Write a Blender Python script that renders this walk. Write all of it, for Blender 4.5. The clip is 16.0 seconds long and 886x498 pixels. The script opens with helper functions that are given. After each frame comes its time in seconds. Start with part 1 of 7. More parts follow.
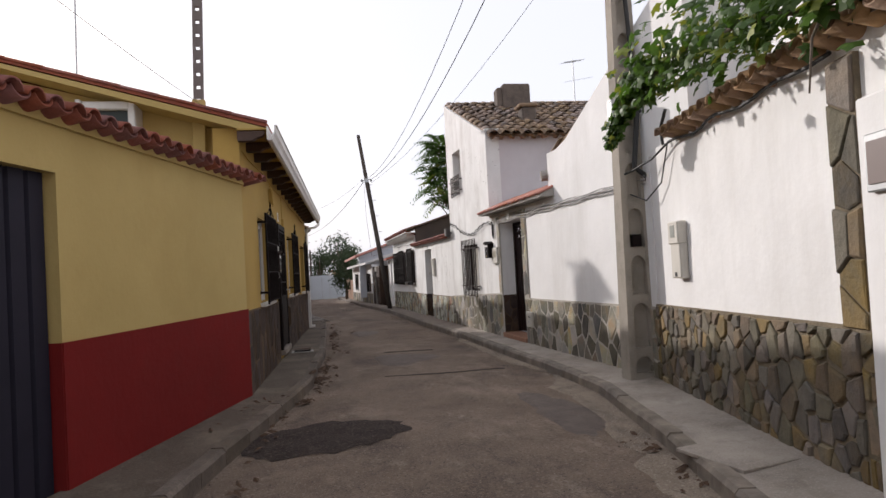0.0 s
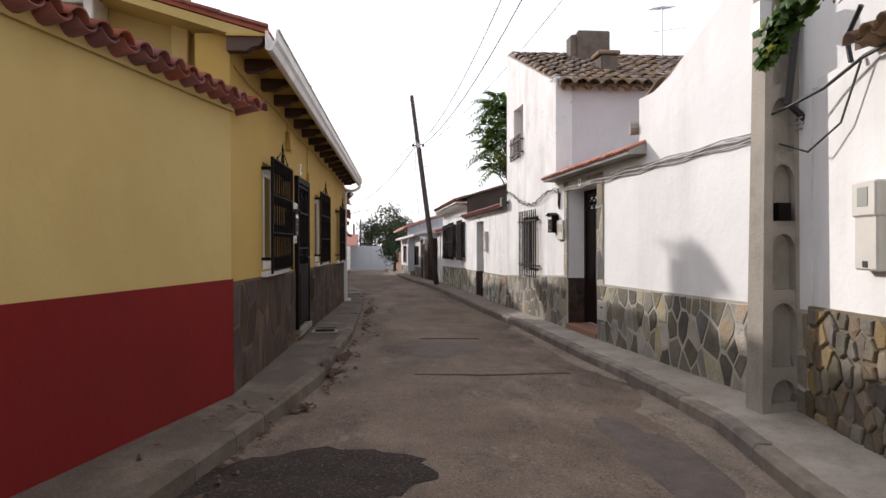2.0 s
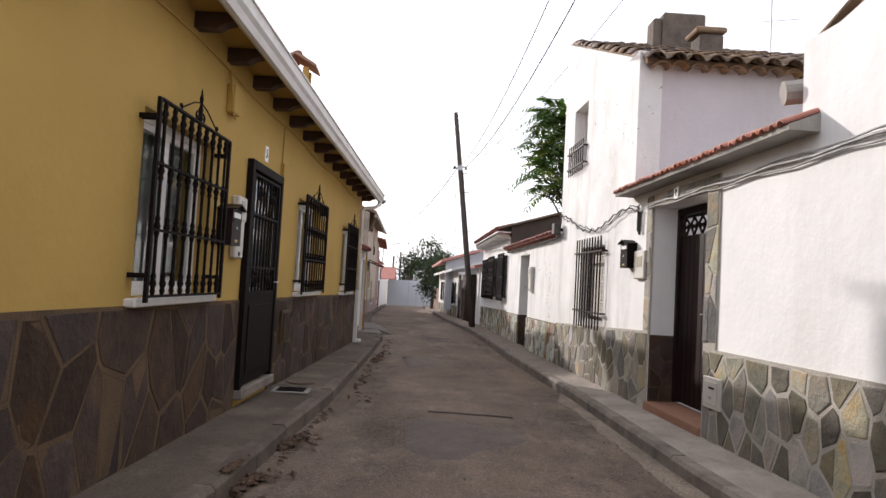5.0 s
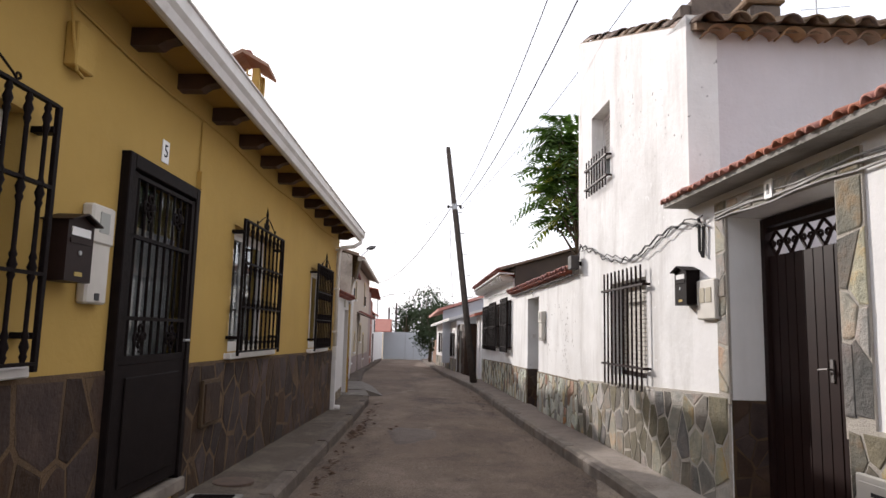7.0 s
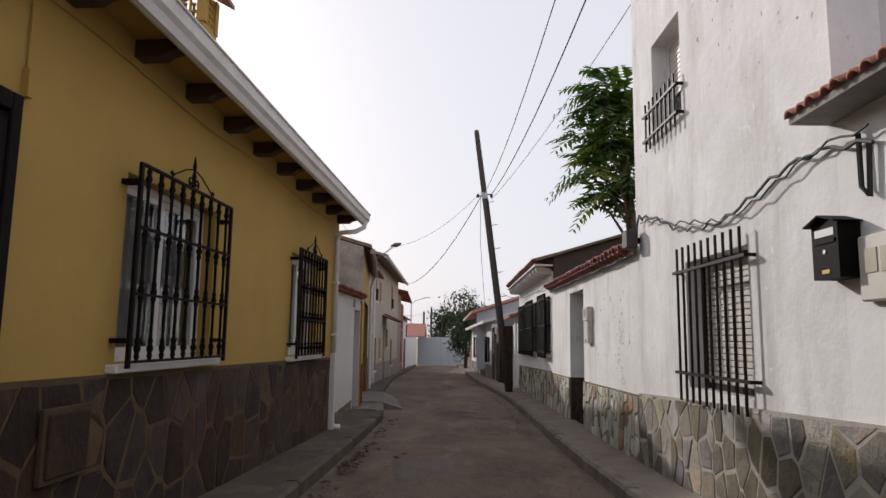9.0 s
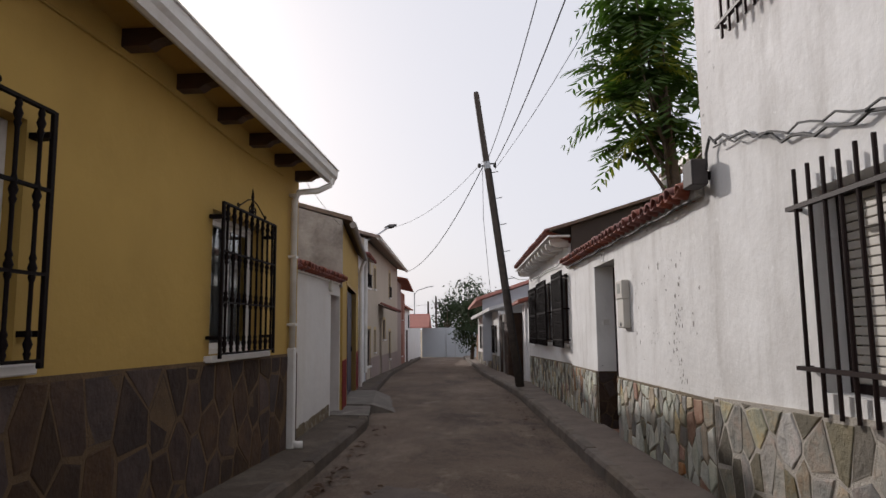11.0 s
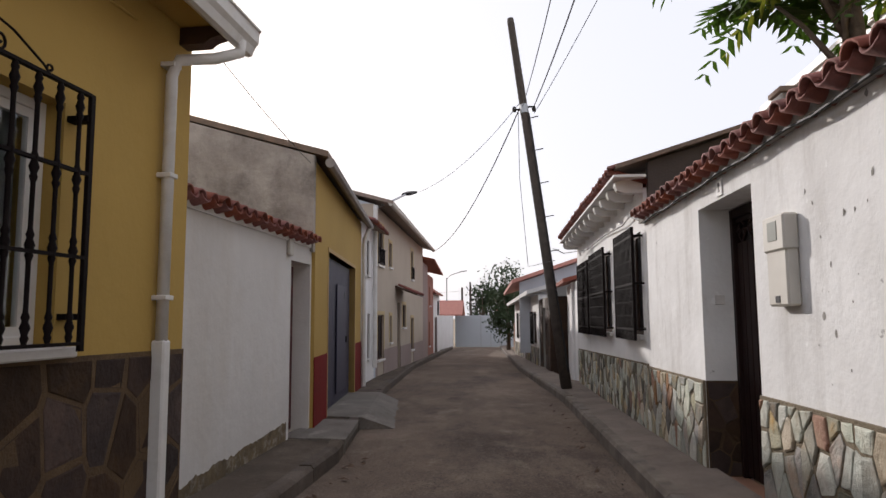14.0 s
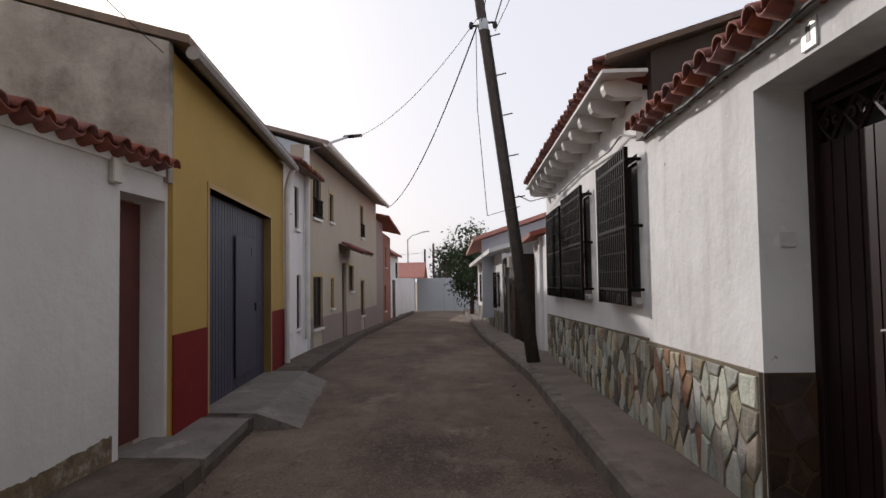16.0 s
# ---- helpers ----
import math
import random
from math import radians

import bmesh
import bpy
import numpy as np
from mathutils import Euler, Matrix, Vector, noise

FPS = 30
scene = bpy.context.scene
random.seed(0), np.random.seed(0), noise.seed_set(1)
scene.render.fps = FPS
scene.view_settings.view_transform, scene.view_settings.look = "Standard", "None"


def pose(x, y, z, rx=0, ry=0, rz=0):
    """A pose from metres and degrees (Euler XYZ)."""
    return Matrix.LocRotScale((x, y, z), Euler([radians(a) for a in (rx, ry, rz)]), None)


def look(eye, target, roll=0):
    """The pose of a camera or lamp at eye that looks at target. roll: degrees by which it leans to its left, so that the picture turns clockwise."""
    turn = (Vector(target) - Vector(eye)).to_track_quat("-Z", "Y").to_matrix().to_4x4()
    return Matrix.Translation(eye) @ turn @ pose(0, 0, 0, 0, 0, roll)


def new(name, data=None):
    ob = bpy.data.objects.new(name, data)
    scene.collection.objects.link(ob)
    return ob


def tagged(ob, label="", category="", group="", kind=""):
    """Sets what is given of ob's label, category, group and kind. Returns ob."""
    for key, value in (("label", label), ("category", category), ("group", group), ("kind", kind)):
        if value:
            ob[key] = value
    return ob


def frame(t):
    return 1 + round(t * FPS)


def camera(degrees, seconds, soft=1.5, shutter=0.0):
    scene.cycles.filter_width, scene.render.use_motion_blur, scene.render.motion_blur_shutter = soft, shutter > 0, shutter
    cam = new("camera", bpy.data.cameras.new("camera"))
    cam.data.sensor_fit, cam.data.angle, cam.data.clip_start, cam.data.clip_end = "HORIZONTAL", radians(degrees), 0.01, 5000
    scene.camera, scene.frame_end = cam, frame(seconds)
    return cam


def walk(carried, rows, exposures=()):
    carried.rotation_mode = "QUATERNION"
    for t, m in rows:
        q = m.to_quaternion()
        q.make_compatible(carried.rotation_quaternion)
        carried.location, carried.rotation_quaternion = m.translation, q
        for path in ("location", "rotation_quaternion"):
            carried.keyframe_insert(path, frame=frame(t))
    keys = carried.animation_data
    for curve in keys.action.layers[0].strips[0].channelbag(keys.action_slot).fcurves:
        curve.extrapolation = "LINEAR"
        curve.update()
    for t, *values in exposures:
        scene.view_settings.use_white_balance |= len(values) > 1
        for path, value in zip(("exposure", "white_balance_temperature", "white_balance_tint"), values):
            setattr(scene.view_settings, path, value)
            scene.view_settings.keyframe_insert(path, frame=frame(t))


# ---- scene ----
cam = camera(67.5, 16.0)
METRES, EYE, TILT, LEAN, TURN = 18.0, 1.5, 0.0, 0.0, -10.1
ROWS = [
    (0.0, 0.0, 0.0, 0.0, 0.08, 1.54, 3.16),
    (0.5, -0.0021, 0.0299, -0.001, 2.24, 2.02, 3.43),
    (1.0, 0.0008, 0.061, -0.0009, 6.71, 3.22, 1.78),
    (1.5, -0.0011, 0.0883, -0.0034, 3.86, 2.1, 0.25),
    (2.0, -0.0012, 0.1208, -0.0039, 4.61, -0.39, 0.14),
    (2.5, -0.0049, 0.1523, -0.0055, 4.08, 1.85, -1.38),
    (3.0, -0.0032, 0.1819, -0.0053, 7.03, 3.18, -2.74),
    (3.5, -0.0031, 0.2109, -0.0068, 8.92, 2.75, -3.86),
    (6.0, -0.0082, 0.365, -0.009, 8.43, 3.15, -2.6),
    (6.5, -0.0132, 0.396, -0.0087, 11.92, 5.68, -2.83),
    (7.0, -0.0165, 0.4247, -0.009, 8.47, 7.22, -1.37),
    (7.5, -0.0183, 0.456, -0.0091, 13.79, 6.74, -1.17),
    (8.0, -0.019, 0.4856, -0.0106, 10.57, 5.91, -1.04),
    (10.5, -0.029, 0.6419, -0.0122, 14.4, 10.76, -0.39),
    (11.0, -0.0364, 0.6727, -0.0136, 12.59, 6.84, 0.6),
    (11.5, -0.0416, 0.7069, -0.0143, 10.18, 4.28, 0.45),
    (12.0, -0.0488, 0.7368, -0.0164, 2.78, 3.21, 1.31),
    (12.5, -0.0567, 0.7708, -0.0173, 9.35, 1.9, -1.18),
    (13.0, -0.0629, 0.8015, -0.0179, 10.15, 1.68, -0.05),
    (13.5, -0.0629, 0.8335, -0.0167, 17.06, 5.09, -0.74),
    (14.0, -0.0643, 0.8632, -0.0174, 15.88, 5.9, 0.33),
    (14.5, -0.0645, 0.8961, -0.0176, 17.67, 7.64, -1.45),
    (15.0, -0.0688, 0.9272, -0.0182, 13.22, 6.74, -0.67),
    (15.5, -0.071, 0.9614, -0.0181, 12.7, 5.32, -0.33),
    (16.0, -0.0771, 0.9917, -0.02, 13.09, 2.73, 0.87),
]
walk(cam, [(t, pose(0, 0, EYE, TILT, LEAN, TURN) @ pose(METRES * x, METRES * y, METRES * z, 90 + pitch, roll, yaw)) for t, x, y, z, yaw, pitch, roll in ROWS],
     [(t, e, 6400, 15) for t, e in ((0.0, -0.34), (0.5, -0.22), (1.5, -0.15), (3.0, 0.05), (3.5, 0.02), (6.0, 0.12), (7.0, 0.03), (8.0, -0.36), (10.5, -0.75), (11.5, -0.65), (12.0, -0.63), (12.5, -0.6), (13.0, -0.47), (13.5, -0.35), (14.5, -0.52), (15.0, -0.63), (15.5, -0.58), (16.0, -0.6))])

# ---------------------------------------------------------------- world, sun
SUN_EL, SUN_AZ = radians(21.5), radians(-34.5)
world = bpy.data.worlds.new("sky")
scene.world = world
world.use_nodes = True
wn = world.node_tree.nodes
sky = wn.new("ShaderNodeTexSky")
sky.sky_type = "NISHITA"
sky.sun_disc = False
sky.sun_elevation, sky.sun_rotation = SUN_EL, SUN_AZ % (2 * math.pi)
sky.air_density, sky.dust_density, sky.ozone_density = 1.0, 4.0, 1.0
wn["Background"].inputs["Strength"].default_value = 0.13
haze = wn.new("ShaderNodeMix")
haze.data_type = "RGBA"
haze.inputs[0].default_value = 0.80
haze.inputs[7].default_value = (10.6, 10.9, 11.4, 1.0)
world.node_tree.links.new(sky.outputs[0], haze.inputs[6])
world.node_tree.links.new(haze.outputs[2], wn["Background"].inputs["Color"])
sun = new("sun", bpy.data.lights.new("sun", "SUN"))
sun.data.energy, sun.data.angle, sun.data.color = 4.0, radians(0.9), (1.0, 0.95, 0.87)
SUN_DIR = Vector((math.sin(SUN_AZ) * math.cos(SUN_EL), math.cos(SUN_AZ) * math.cos(SUN_EL), math.sin(SUN_EL)))
sun.matrix_world = look(SUN_DIR * 60, (0, 0, 0))

# ---------------------------------------------------------------- materials


def material(name, base, rough=0.8, metal=0.0, second=None, scale=3.0, bump=0.0, bump_scale=40.0, stain=None, stain_scale=0.8,
             stain_amount=0.3, per_object=0.0, streaks=False, coat=0.0, speck=None, flakes=None, spec=0.5, clean=None, mottle=(), grain=()):
    m = bpy.data.materials.new(name)
    m.use_nodes = True
    nt, n, l = m.node_tree, m.node_tree.nodes, m.node_tree.links
    b = n["Principled BSDF"]
    b.inputs["Roughness"].default_value, b.inputs["Metallic"].default_value = rough, metal
    tc = n.new("ShaderNodeTexCoord")
    geo = n.new("ShaderNodeNewGeometry")
    place = geo.outputs["Position"]

    def noise_at(sc, detail=4.0, rough_=0.6, vec=None):
        t = n.new("ShaderNodeTexNoise")
        t.inputs["Scale"].default_value, t.inputs["Detail"].default_value, t.inputs["Roughness"].default_value = sc, detail, rough_
        l.new(vec or place, t.inputs["Vector"])
        return t.outputs["Fac"]

    def mix(fac, a, c, mode="MIX"):
        x = n.new("ShaderNodeMix")
        x.data_type, x.blend_type = "RGBA", mode
        for sock, v in ((x.inputs[0], fac), (x.inputs[6], a), (x.inputs[7], c)):
            if hasattr(v, "links"):
                l.new(v, sock)
            elif isinstance(v, tuple):
                sock.default_value = (*v, 1.0)
            else:
                sock.default_value = v
        return x.outputs[2]

    def ramp(fac, lo, hi, top=1.0):
        r = n.new("ShaderNodeMapRange")
        r.inputs[1].default_value, r.inputs[2].default_value, r.inputs[4].default_value = lo, hi, top
        l.new(fac, r.inputs[0])
        return r.outputs[0]

    col = base
    if second:
        col = mix(ramp(noise_at(scale), 0.3, 0.7), col, second)
    if stain:
        vec = place
        if streaks:
            mp = n.new("ShaderNodeMapping")
            mp.inputs["Scale"].default_value = (1.0, 1.0, 0.22)
            l.new(place, mp.inputs["Vector"])
            vec = mp.outputs[0]
        col = mix(ramp(noise_at(stain_scale, 6.0, 0.7, vec), 0.5, 0.75, stain_amount), col, stain)
    for tone, sc, lo, hi, much in mottle:
        mp = n.new("ShaderNodeMapping")
        mp.inputs["Scale"].default_value = (1.0, 0.5, 1.0)
        l.new(place, mp.inputs["Vector"])
        col = mix(ramp(noise_at(sc, 7.0, 0.72, mp.outputs[0]), lo, hi, much), col, tone)
    for tone, sc, lo, hi, much in grain:
        col = mix(ramp(noise_at(sc, 2.0, 0.6), lo, hi, much), col, tone)
    if speck:
        col = mix(ramp(noise_at(70.0, 3.0, 0.7), 0.54, 0.68, 0.6), col, speck)
    # clean: from y, to y, strength; multiplies the colour darker further along the street.
    if clean:
        xyz = n.new("ShaderNodeSeparateXYZ")
        l.new(place, xyz.inputs[0])
        edge = n.new("ShaderNodeMath")
        edge.operation = "MULTIPLY_ADD"
        edge.inputs[1].default_value = 6.0
        l.new(noise_at(0.5, 4.0, 0.6), edge.inputs[0])
        l.new(xyz.outputs[1], edge.inputs[2])
        col = mix(ramp(edge.outputs[0], clean[0], clean[1], clean[2]), col, (0.42, 0.36, 0.33), "MULTIPLY")
    if flakes:
        col = mix(ramp(noise_at(13.0, 3.0, 0.5), 0.675, 0.71, 0.8), col, mix(ramp(noise_at(0.7, 2.0, 0.5), 0.54, 0.62), base, flakes))
    b.inputs["Specular IOR Level"].default_value = spec
    if per_object:
        info = n.new("ShaderNodeObjectInfo")
        hs = n.new("ShaderNodeHueSaturation")
        if isinstance(col, tuple):
            hs.inputs["Color"].default_value = (*col, 1.0)
        else:
            l.new(col, hs.inputs["Color"])
        v = n.new("ShaderNodeMapRange")
        v.inputs[3].default_value, v.inputs[4].default_value = 1 - per_object, 1 + per_object
        l.new(info.outputs["Random"], v.inputs[0])
        l.new(v.outputs[0], hs.inputs["Value"])
        h = n.new("ShaderNodeMath")
        h.operation = "MULTIPLY_ADD"
        h.inputs[1].default_value, h.inputs[2].default_value = 7.31, 0.0
        l.new(info.outputs["Random"], h.inputs[0])
        fr = n.new("ShaderNodeMath")
        fr.operation = "FRACT"
        l.new(h.outputs[0], fr.inputs[0])
        hv = n.new("ShaderNodeMapRange")
        hv.inputs[3].default_value, hv.inputs[4].default_value = 0.5 - per_object * 0.05, 0.5 + per_object * 0.02
        l.new(fr.outputs[0], hv.inputs[0])
        l.new(hv.outputs[0], hs.inputs["Hue"])
        sv = n.new("ShaderNodeMapRange")
        sv.inputs[3].default_value, sv.inputs[4].default_value = 1 - per_object, 1 + per_object * 0.6
        l.new(fr.outputs[0], sv.inputs[0])
        l.new(sv.outputs[0], hs.inputs["Saturation"])
        col = hs.outputs[0]
    if isinstance(col, tuple):
        b.inputs["Base Color"].default_value = (*col, 1.0)
    else:
        l.new(col, b.inputs["Base Color"])
    if bump:
        bp = n.new("ShaderNodeBump")
        bp.inputs["Strength"].default_value, bp.inputs["Distance"].default_value = min(1.0, bump * 40), 0.02
        l.new(noise_at(bump_scale, 5.0, 0.65), bp.inputs["Height"])
        l.new(bp.outputs[0], b.inputs["Normal"])
    if coat:
        b.inputs["Coat Weight"].default_value = coat
    return m


WHITE = material("white_limewash", (0.80, 0.79, 0.78), 0.9, second=(0.72, 0.71, 0.70), scale=1.5, bump=0.006, bump_scale=9, stain=(0.45, 0.42, 0.38), stain_scale=1.1, stain_amount=0.35, streaks=True)
OLDWHITE = material("peeling_limewash", (0.79, 0.785, 0.775), 0.9, second=(0.66, 0.65, 0.635), scale=1.6, bump=0.009, bump_scale=9, stain=(0.36, 0.33, 0.30), stain_scale=2.2, stain_amount=0.6, streaks=True, flakes=(0.16, 0.15, 0.14))
YELLOW = material("yellow_paint", (0.455, 0.30, 0.085), 0.85, spec=0.25, second=(0.405, 0.265, 0.075), scale=0.8, bump=0.006, bump_scale=14, stain=(0.33, 0.21, 0.06), stain_scale=0.7, stain_amount=0.4)
DAMPWHITE = material("damp_limewash", (0.67, 0.65, 0.63), 0.9, second=(0.59, 0.565, 0.54), scale=1.0, bump=0.012, bump_scale=8, stain=(0.48, 0.42, 0.33), stain_scale=1.2, stain_amount=0.45, streaks=True)
PALEYELLOW = material("pale_yellow_paint", (0.49, 0.365, 0.145), 0.85, spec=0.25, second=(0.43, 0.315, 0.12), scale=0.7, bump=0.006, bump_scale=14, stain=(0.36, 0.24, 0.08), stain_scale=0.6, stain_amount=0.4)
RED = material("oxblood_paint", (0.185, 0.0135, 0.0125), 0.85, spec=0.15, second=(0.15, 0.012, 0.011), scale=1.0, bump=0.006, bump_scale=14, stain=(0.13, 0.02, 0.016), stain_scale=1.4, stain_amount=0.4)
BEIGE = material("beige_render", (0.46, 0.39, 0.31), 0.9, second=(0.41, 0.345, 0.275), scale=0.8, bump=0.006, bump_scale=18)
TAUPE = material("taupe_plinth_render", (0.30, 0.23, 0.21), 0.9, second=(0.26, 0.20, 0.185), scale=1.0, bump=0.006)
CEMENT = material("weathered_cement", (0.36, 0.34, 0.31), 0.95, second=(0.24, 0.225, 0.205), scale=1.6, bump=0.02, bump_scale=12, stain=(0.12, 0.11, 0.10), stain_scale=1.2, stain_amount=0.7, streaks=True)
ASPHALT = material("old_asphalt", (0.150, 0.108, 0.080), 0.93, second=(0.235, 0.176, 0.134), scale=0.9, bump=0.025, bump_scale=70, stain=(0.075, 0.058, 0.048), stain_scale=2.3, stain_amount=0.6,
                   mottle=(((0.070, 0.051, 0.042), 0.5, 0.50, 0.64, 0.8), ((0.32, 0.25, 0.195), 0.8, 0.52, 0.68, 0.8), ((0.36, 0.30, 0.24), 2.2, 0.58, 0.68, 0.6), ((0.05, 0.039, 0.033), 3.4, 0.60, 0.72, 0.5)),
                   grain=(((0.33, 0.265, 0.21), 42.0, 0.57, 0.66, 0.6), ((0.045, 0.034, 0.028), 55.0, 0.56, 0.66, 0.7), ((0.38, 0.315, 0.255), 110.0, 0.60, 0.70, 0.5)), clean=(13.5, 21.0, 0.28), spec=0.3)
PATCH = material("dark_asphalt_patch", (0.036, 0.026, 0.023), 0.9, second=(0.06, 0.045, 0.039), scale=4, bump=0.025, bump_scale=60, spec=0.15, mottle=(((0.17, 0.135, 0.115), 1.6, 0.58, 0.68, 0.7),), grain=(((0.15, 0.12, 0.10), 45.0, 0.57, 0.66, 0.7), ((0.012, 0.009, 0.008), 60.0, 0.56, 0.66, 0.7)))
CONCRETE = material("pavement_concrete", (0.41, 0.36, 0.31), 0.92, second=(0.25, 0.21, 0.175), scale=1.6, bump=0.01, bump_scale=50, stain=(0.13, 0.11, 0.095), stain_scale=2.6, stain_amount=0.7, speck=(0.46, 0.42, 0.37), mottle=(((0.22, 0.18, 0.145), 1.3, 0.52, 0.68, 0.6), ((0.13, 0.10, 0.078), 2.4, 0.56, 0.68, 0.5)), grain=(((0.20, 0.17, 0.14), 38.0, 0.58, 0.68, 0.45),), clean=(15.0, 20.0, 0.8))
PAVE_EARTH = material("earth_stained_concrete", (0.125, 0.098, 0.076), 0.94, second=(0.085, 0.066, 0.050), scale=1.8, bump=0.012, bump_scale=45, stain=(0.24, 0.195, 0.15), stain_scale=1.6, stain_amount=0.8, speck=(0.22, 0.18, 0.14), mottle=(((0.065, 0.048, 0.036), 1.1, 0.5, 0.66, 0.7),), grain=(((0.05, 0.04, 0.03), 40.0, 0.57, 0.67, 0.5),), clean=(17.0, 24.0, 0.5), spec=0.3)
KERB = material("kerb_concrete", (0.27, 0.23, 0.185), 0.92, second=(0.125, 0.10, 0.080), scale=4, bump=0.012, bump_scale=40, stain=(0.10, 0.09, 0.08), stain_scale=3.0, stain_amount=0.6, per_object=0.12, clean=(14.0, 21.0, 0.40))
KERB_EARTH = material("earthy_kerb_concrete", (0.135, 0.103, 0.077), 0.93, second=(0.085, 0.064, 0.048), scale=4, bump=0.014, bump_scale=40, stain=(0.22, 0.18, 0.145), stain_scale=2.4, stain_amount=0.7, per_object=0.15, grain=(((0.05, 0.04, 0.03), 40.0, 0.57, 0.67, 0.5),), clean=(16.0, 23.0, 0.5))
EARTH = material("dry_earth", (0.30, 0.23, 0.16), 0.95, second=(0.22, 0.18, 0.12), scale=0.4, bump=0.02, bump_scale=8)
MORTAR = material("grey_mortar", (0.46, 0.42, 0.36), 0.95, second=(0.36, 0.33, 0.29), scale=8, bump=0.015, bump_scale=60)
MORTAR_DARK = material("brown_mortar", (0.095, 0.058, 0.028), 0.95, second=(0.055, 0.035, 0.019), scale=5, bump=0.015, bump_scale=60)
STONE_BROWN = material("brown_slate_stone", (0.036, 0.022, 0.0165), 0.85, second=(0.060, 0.036, 0.023), scale=5, bump=0.022, bump_scale=16, stain=(0.11, 0.063, 0.032), stain_scale=3.0, stain_amount=0.6, per_object=0.4, spec=0.3)
STONE_GREEN = material("grey_green_slate", (0.165, 0.168, 0.140), 0.8, second=(0.36, 0.32, 0.24), scale=4, bump=0.025, bump_scale=16, stain=(0.30, 0.17, 0.07), stain_scale=4, stain_amount=0.95, per_object=0.6, spec=0.35)
STONE_DARK = material("dark_rubble_stone", (0.10, 0.088, 0.075), 0.85, second=(0.185, 0.145, 0.085), scale=4, bump=0.03, bump_scale=14, stain=(0.24, 0.15, 0.06), stain_scale=2.5, stain_amount=0.5, per_object=0.5, spec=0.35)
STONE_MINT = material("pale_green_slate", (0.36, 0.39, 0.33), 0.75, second=(0.50, 0.49, 0.41), scale=6, bump=0.022, bump_scale=16, stain=(0.24, 0.17, 0.09), stain_scale=5, stain_amount=0.7, per_object=0.3, spec=0.4)
STONE_CREAM = material("cream_stone", (0.50, 0.43, 0.30), 0.8, second=(0.36, 0.29, 0.18), scale=5, bump=0.022, bump_scale=16, stain=(0.22, 0.14, 0.06), stain_scale=5, stain_amount=0.6, per_object=0.25, spec=0.35)
STONE_RUST = material("rust_stone", (0.24, 0.11, 0.06), 0.8, second=(0.34, 0.22, 0.13), scale=6, bump=0.022, bump_scale=16, stain=(0.16, 0.06, 0.03), stain_scale=5, stain_amount=0.7, per_object=0.3, spec=0.35)
STONE_OCHRE = material("ochre_rubble_stone", (0.24, 0.165, 0.075), 0.85, second=(0.15, 0.12, 0.075), scale=5, bump=0.03, bump_scale=14, stain=(0.10, 0.075, 0.05), stain_scale=4, stain_amount=0.6, per_object=0.3, spec=0.3)
STONE_KHAKI = material("khaki_rubble_stone", (0.17, 0.15, 0.105), 0.85, second=(0.11, 0.10, 0.075), scale=5, bump=0.03, bump_scale=14, stain=(0.22, 0.18, 0.12), stain_scale=4, stain_amount=0.6, per_object=0.35, spec=0.3)
MORTAR_KHAKI = material("khaki_mortar", (0.22, 0.175, 0.115), 0.95, second=(0.15, 0.12, 0.08), scale=6, bump=0.02, bump_scale=50)
MORTAR_OCHRE = material("ochre_brown_mortar", (0.135, 0.082, 0.038), 0.95, second=(0.075, 0.046, 0.023), scale=5, bump=0.015, bump_scale=60)
SLATES_MIXED = [STONE_GREEN] * 3 + [STONE_MINT] * 7 + [STONE_CREAM] * 2 + [STONE_RUST]
SLATES_GREY = [STONE_GREEN] * 7 + [STONE_KHAKI] * 5
RUBBLE = [STONE_DARK] * 4 + [STONE_KHAKI] * 4 + [STONE_OCHRE] * 3
CLAY = material("red_clay_tile", (0.25, 0.072, 0.045), 0.8, second=(0.18, 0.052, 0.036), scale=9, bump=0.01, bump_scale=50, stain=(0.13, 0.07, 0.05), stain_scale=5, stain_amount=0.5, per_object=0.22)
CLAY_BRIGHT = material("bright_clay_tile", (0.46, 0.185, 0.12), 0.8, second=(0.38, 0.14, 0.09), scale=9, bump=0.01, bump_scale=50, per_object=0.15)
# Paler tan clay; on the near eaves it puts warm sunlight into the colour.
CLAY_TAN = material("bleached_clay_tile", (0.42, 0.27, 0.15), 0.9, second=(0.33, 0.20, 0.11), scale=7, bump=0.015, bump_scale=40, stain=(0.2, 0.15, 0.1), stain_scale=4, stain_amount=0.5, per_object=0.2)
CLAY_OLD = material("lichened_clay_tile", (0.27, 0.185, 0.125), 0.9, second=(0.19, 0.14, 0.10), scale=7, bump=0.02, bump_scale=40, stain=(0.12, 0.115, 0.085), stain_scale=4, stain_amount=0.7, per_object=0.35)
IRON = material("black_painted_iron", (0.0085, 0.006, 0.006), 0.6, second=(0.013, 0.009, 0.0085), scale=12, bump=0.004, bump_scale=60, spec=0.06)
BROWN_METAL = material("dark_brown_metal", (0.015, 0.0075, 0.007), 0.5, second=(0.022, 0.011, 0.0095), scale=5, spec=0.14)
WOOD_DARK = material("dark_stained_wood", (0.05, 0.026, 0.017), 0.65, second=(0.075, 0.038, 0.023), scale=7, bump=0.008, bump_scale=30)
POLE_WOOD = material("creosoted_wood", (0.05, 0.040, 0.034), 0.85, second=(0.085, 0.068, 0.055), scale=9, bump=0.015, bump_scale=25)
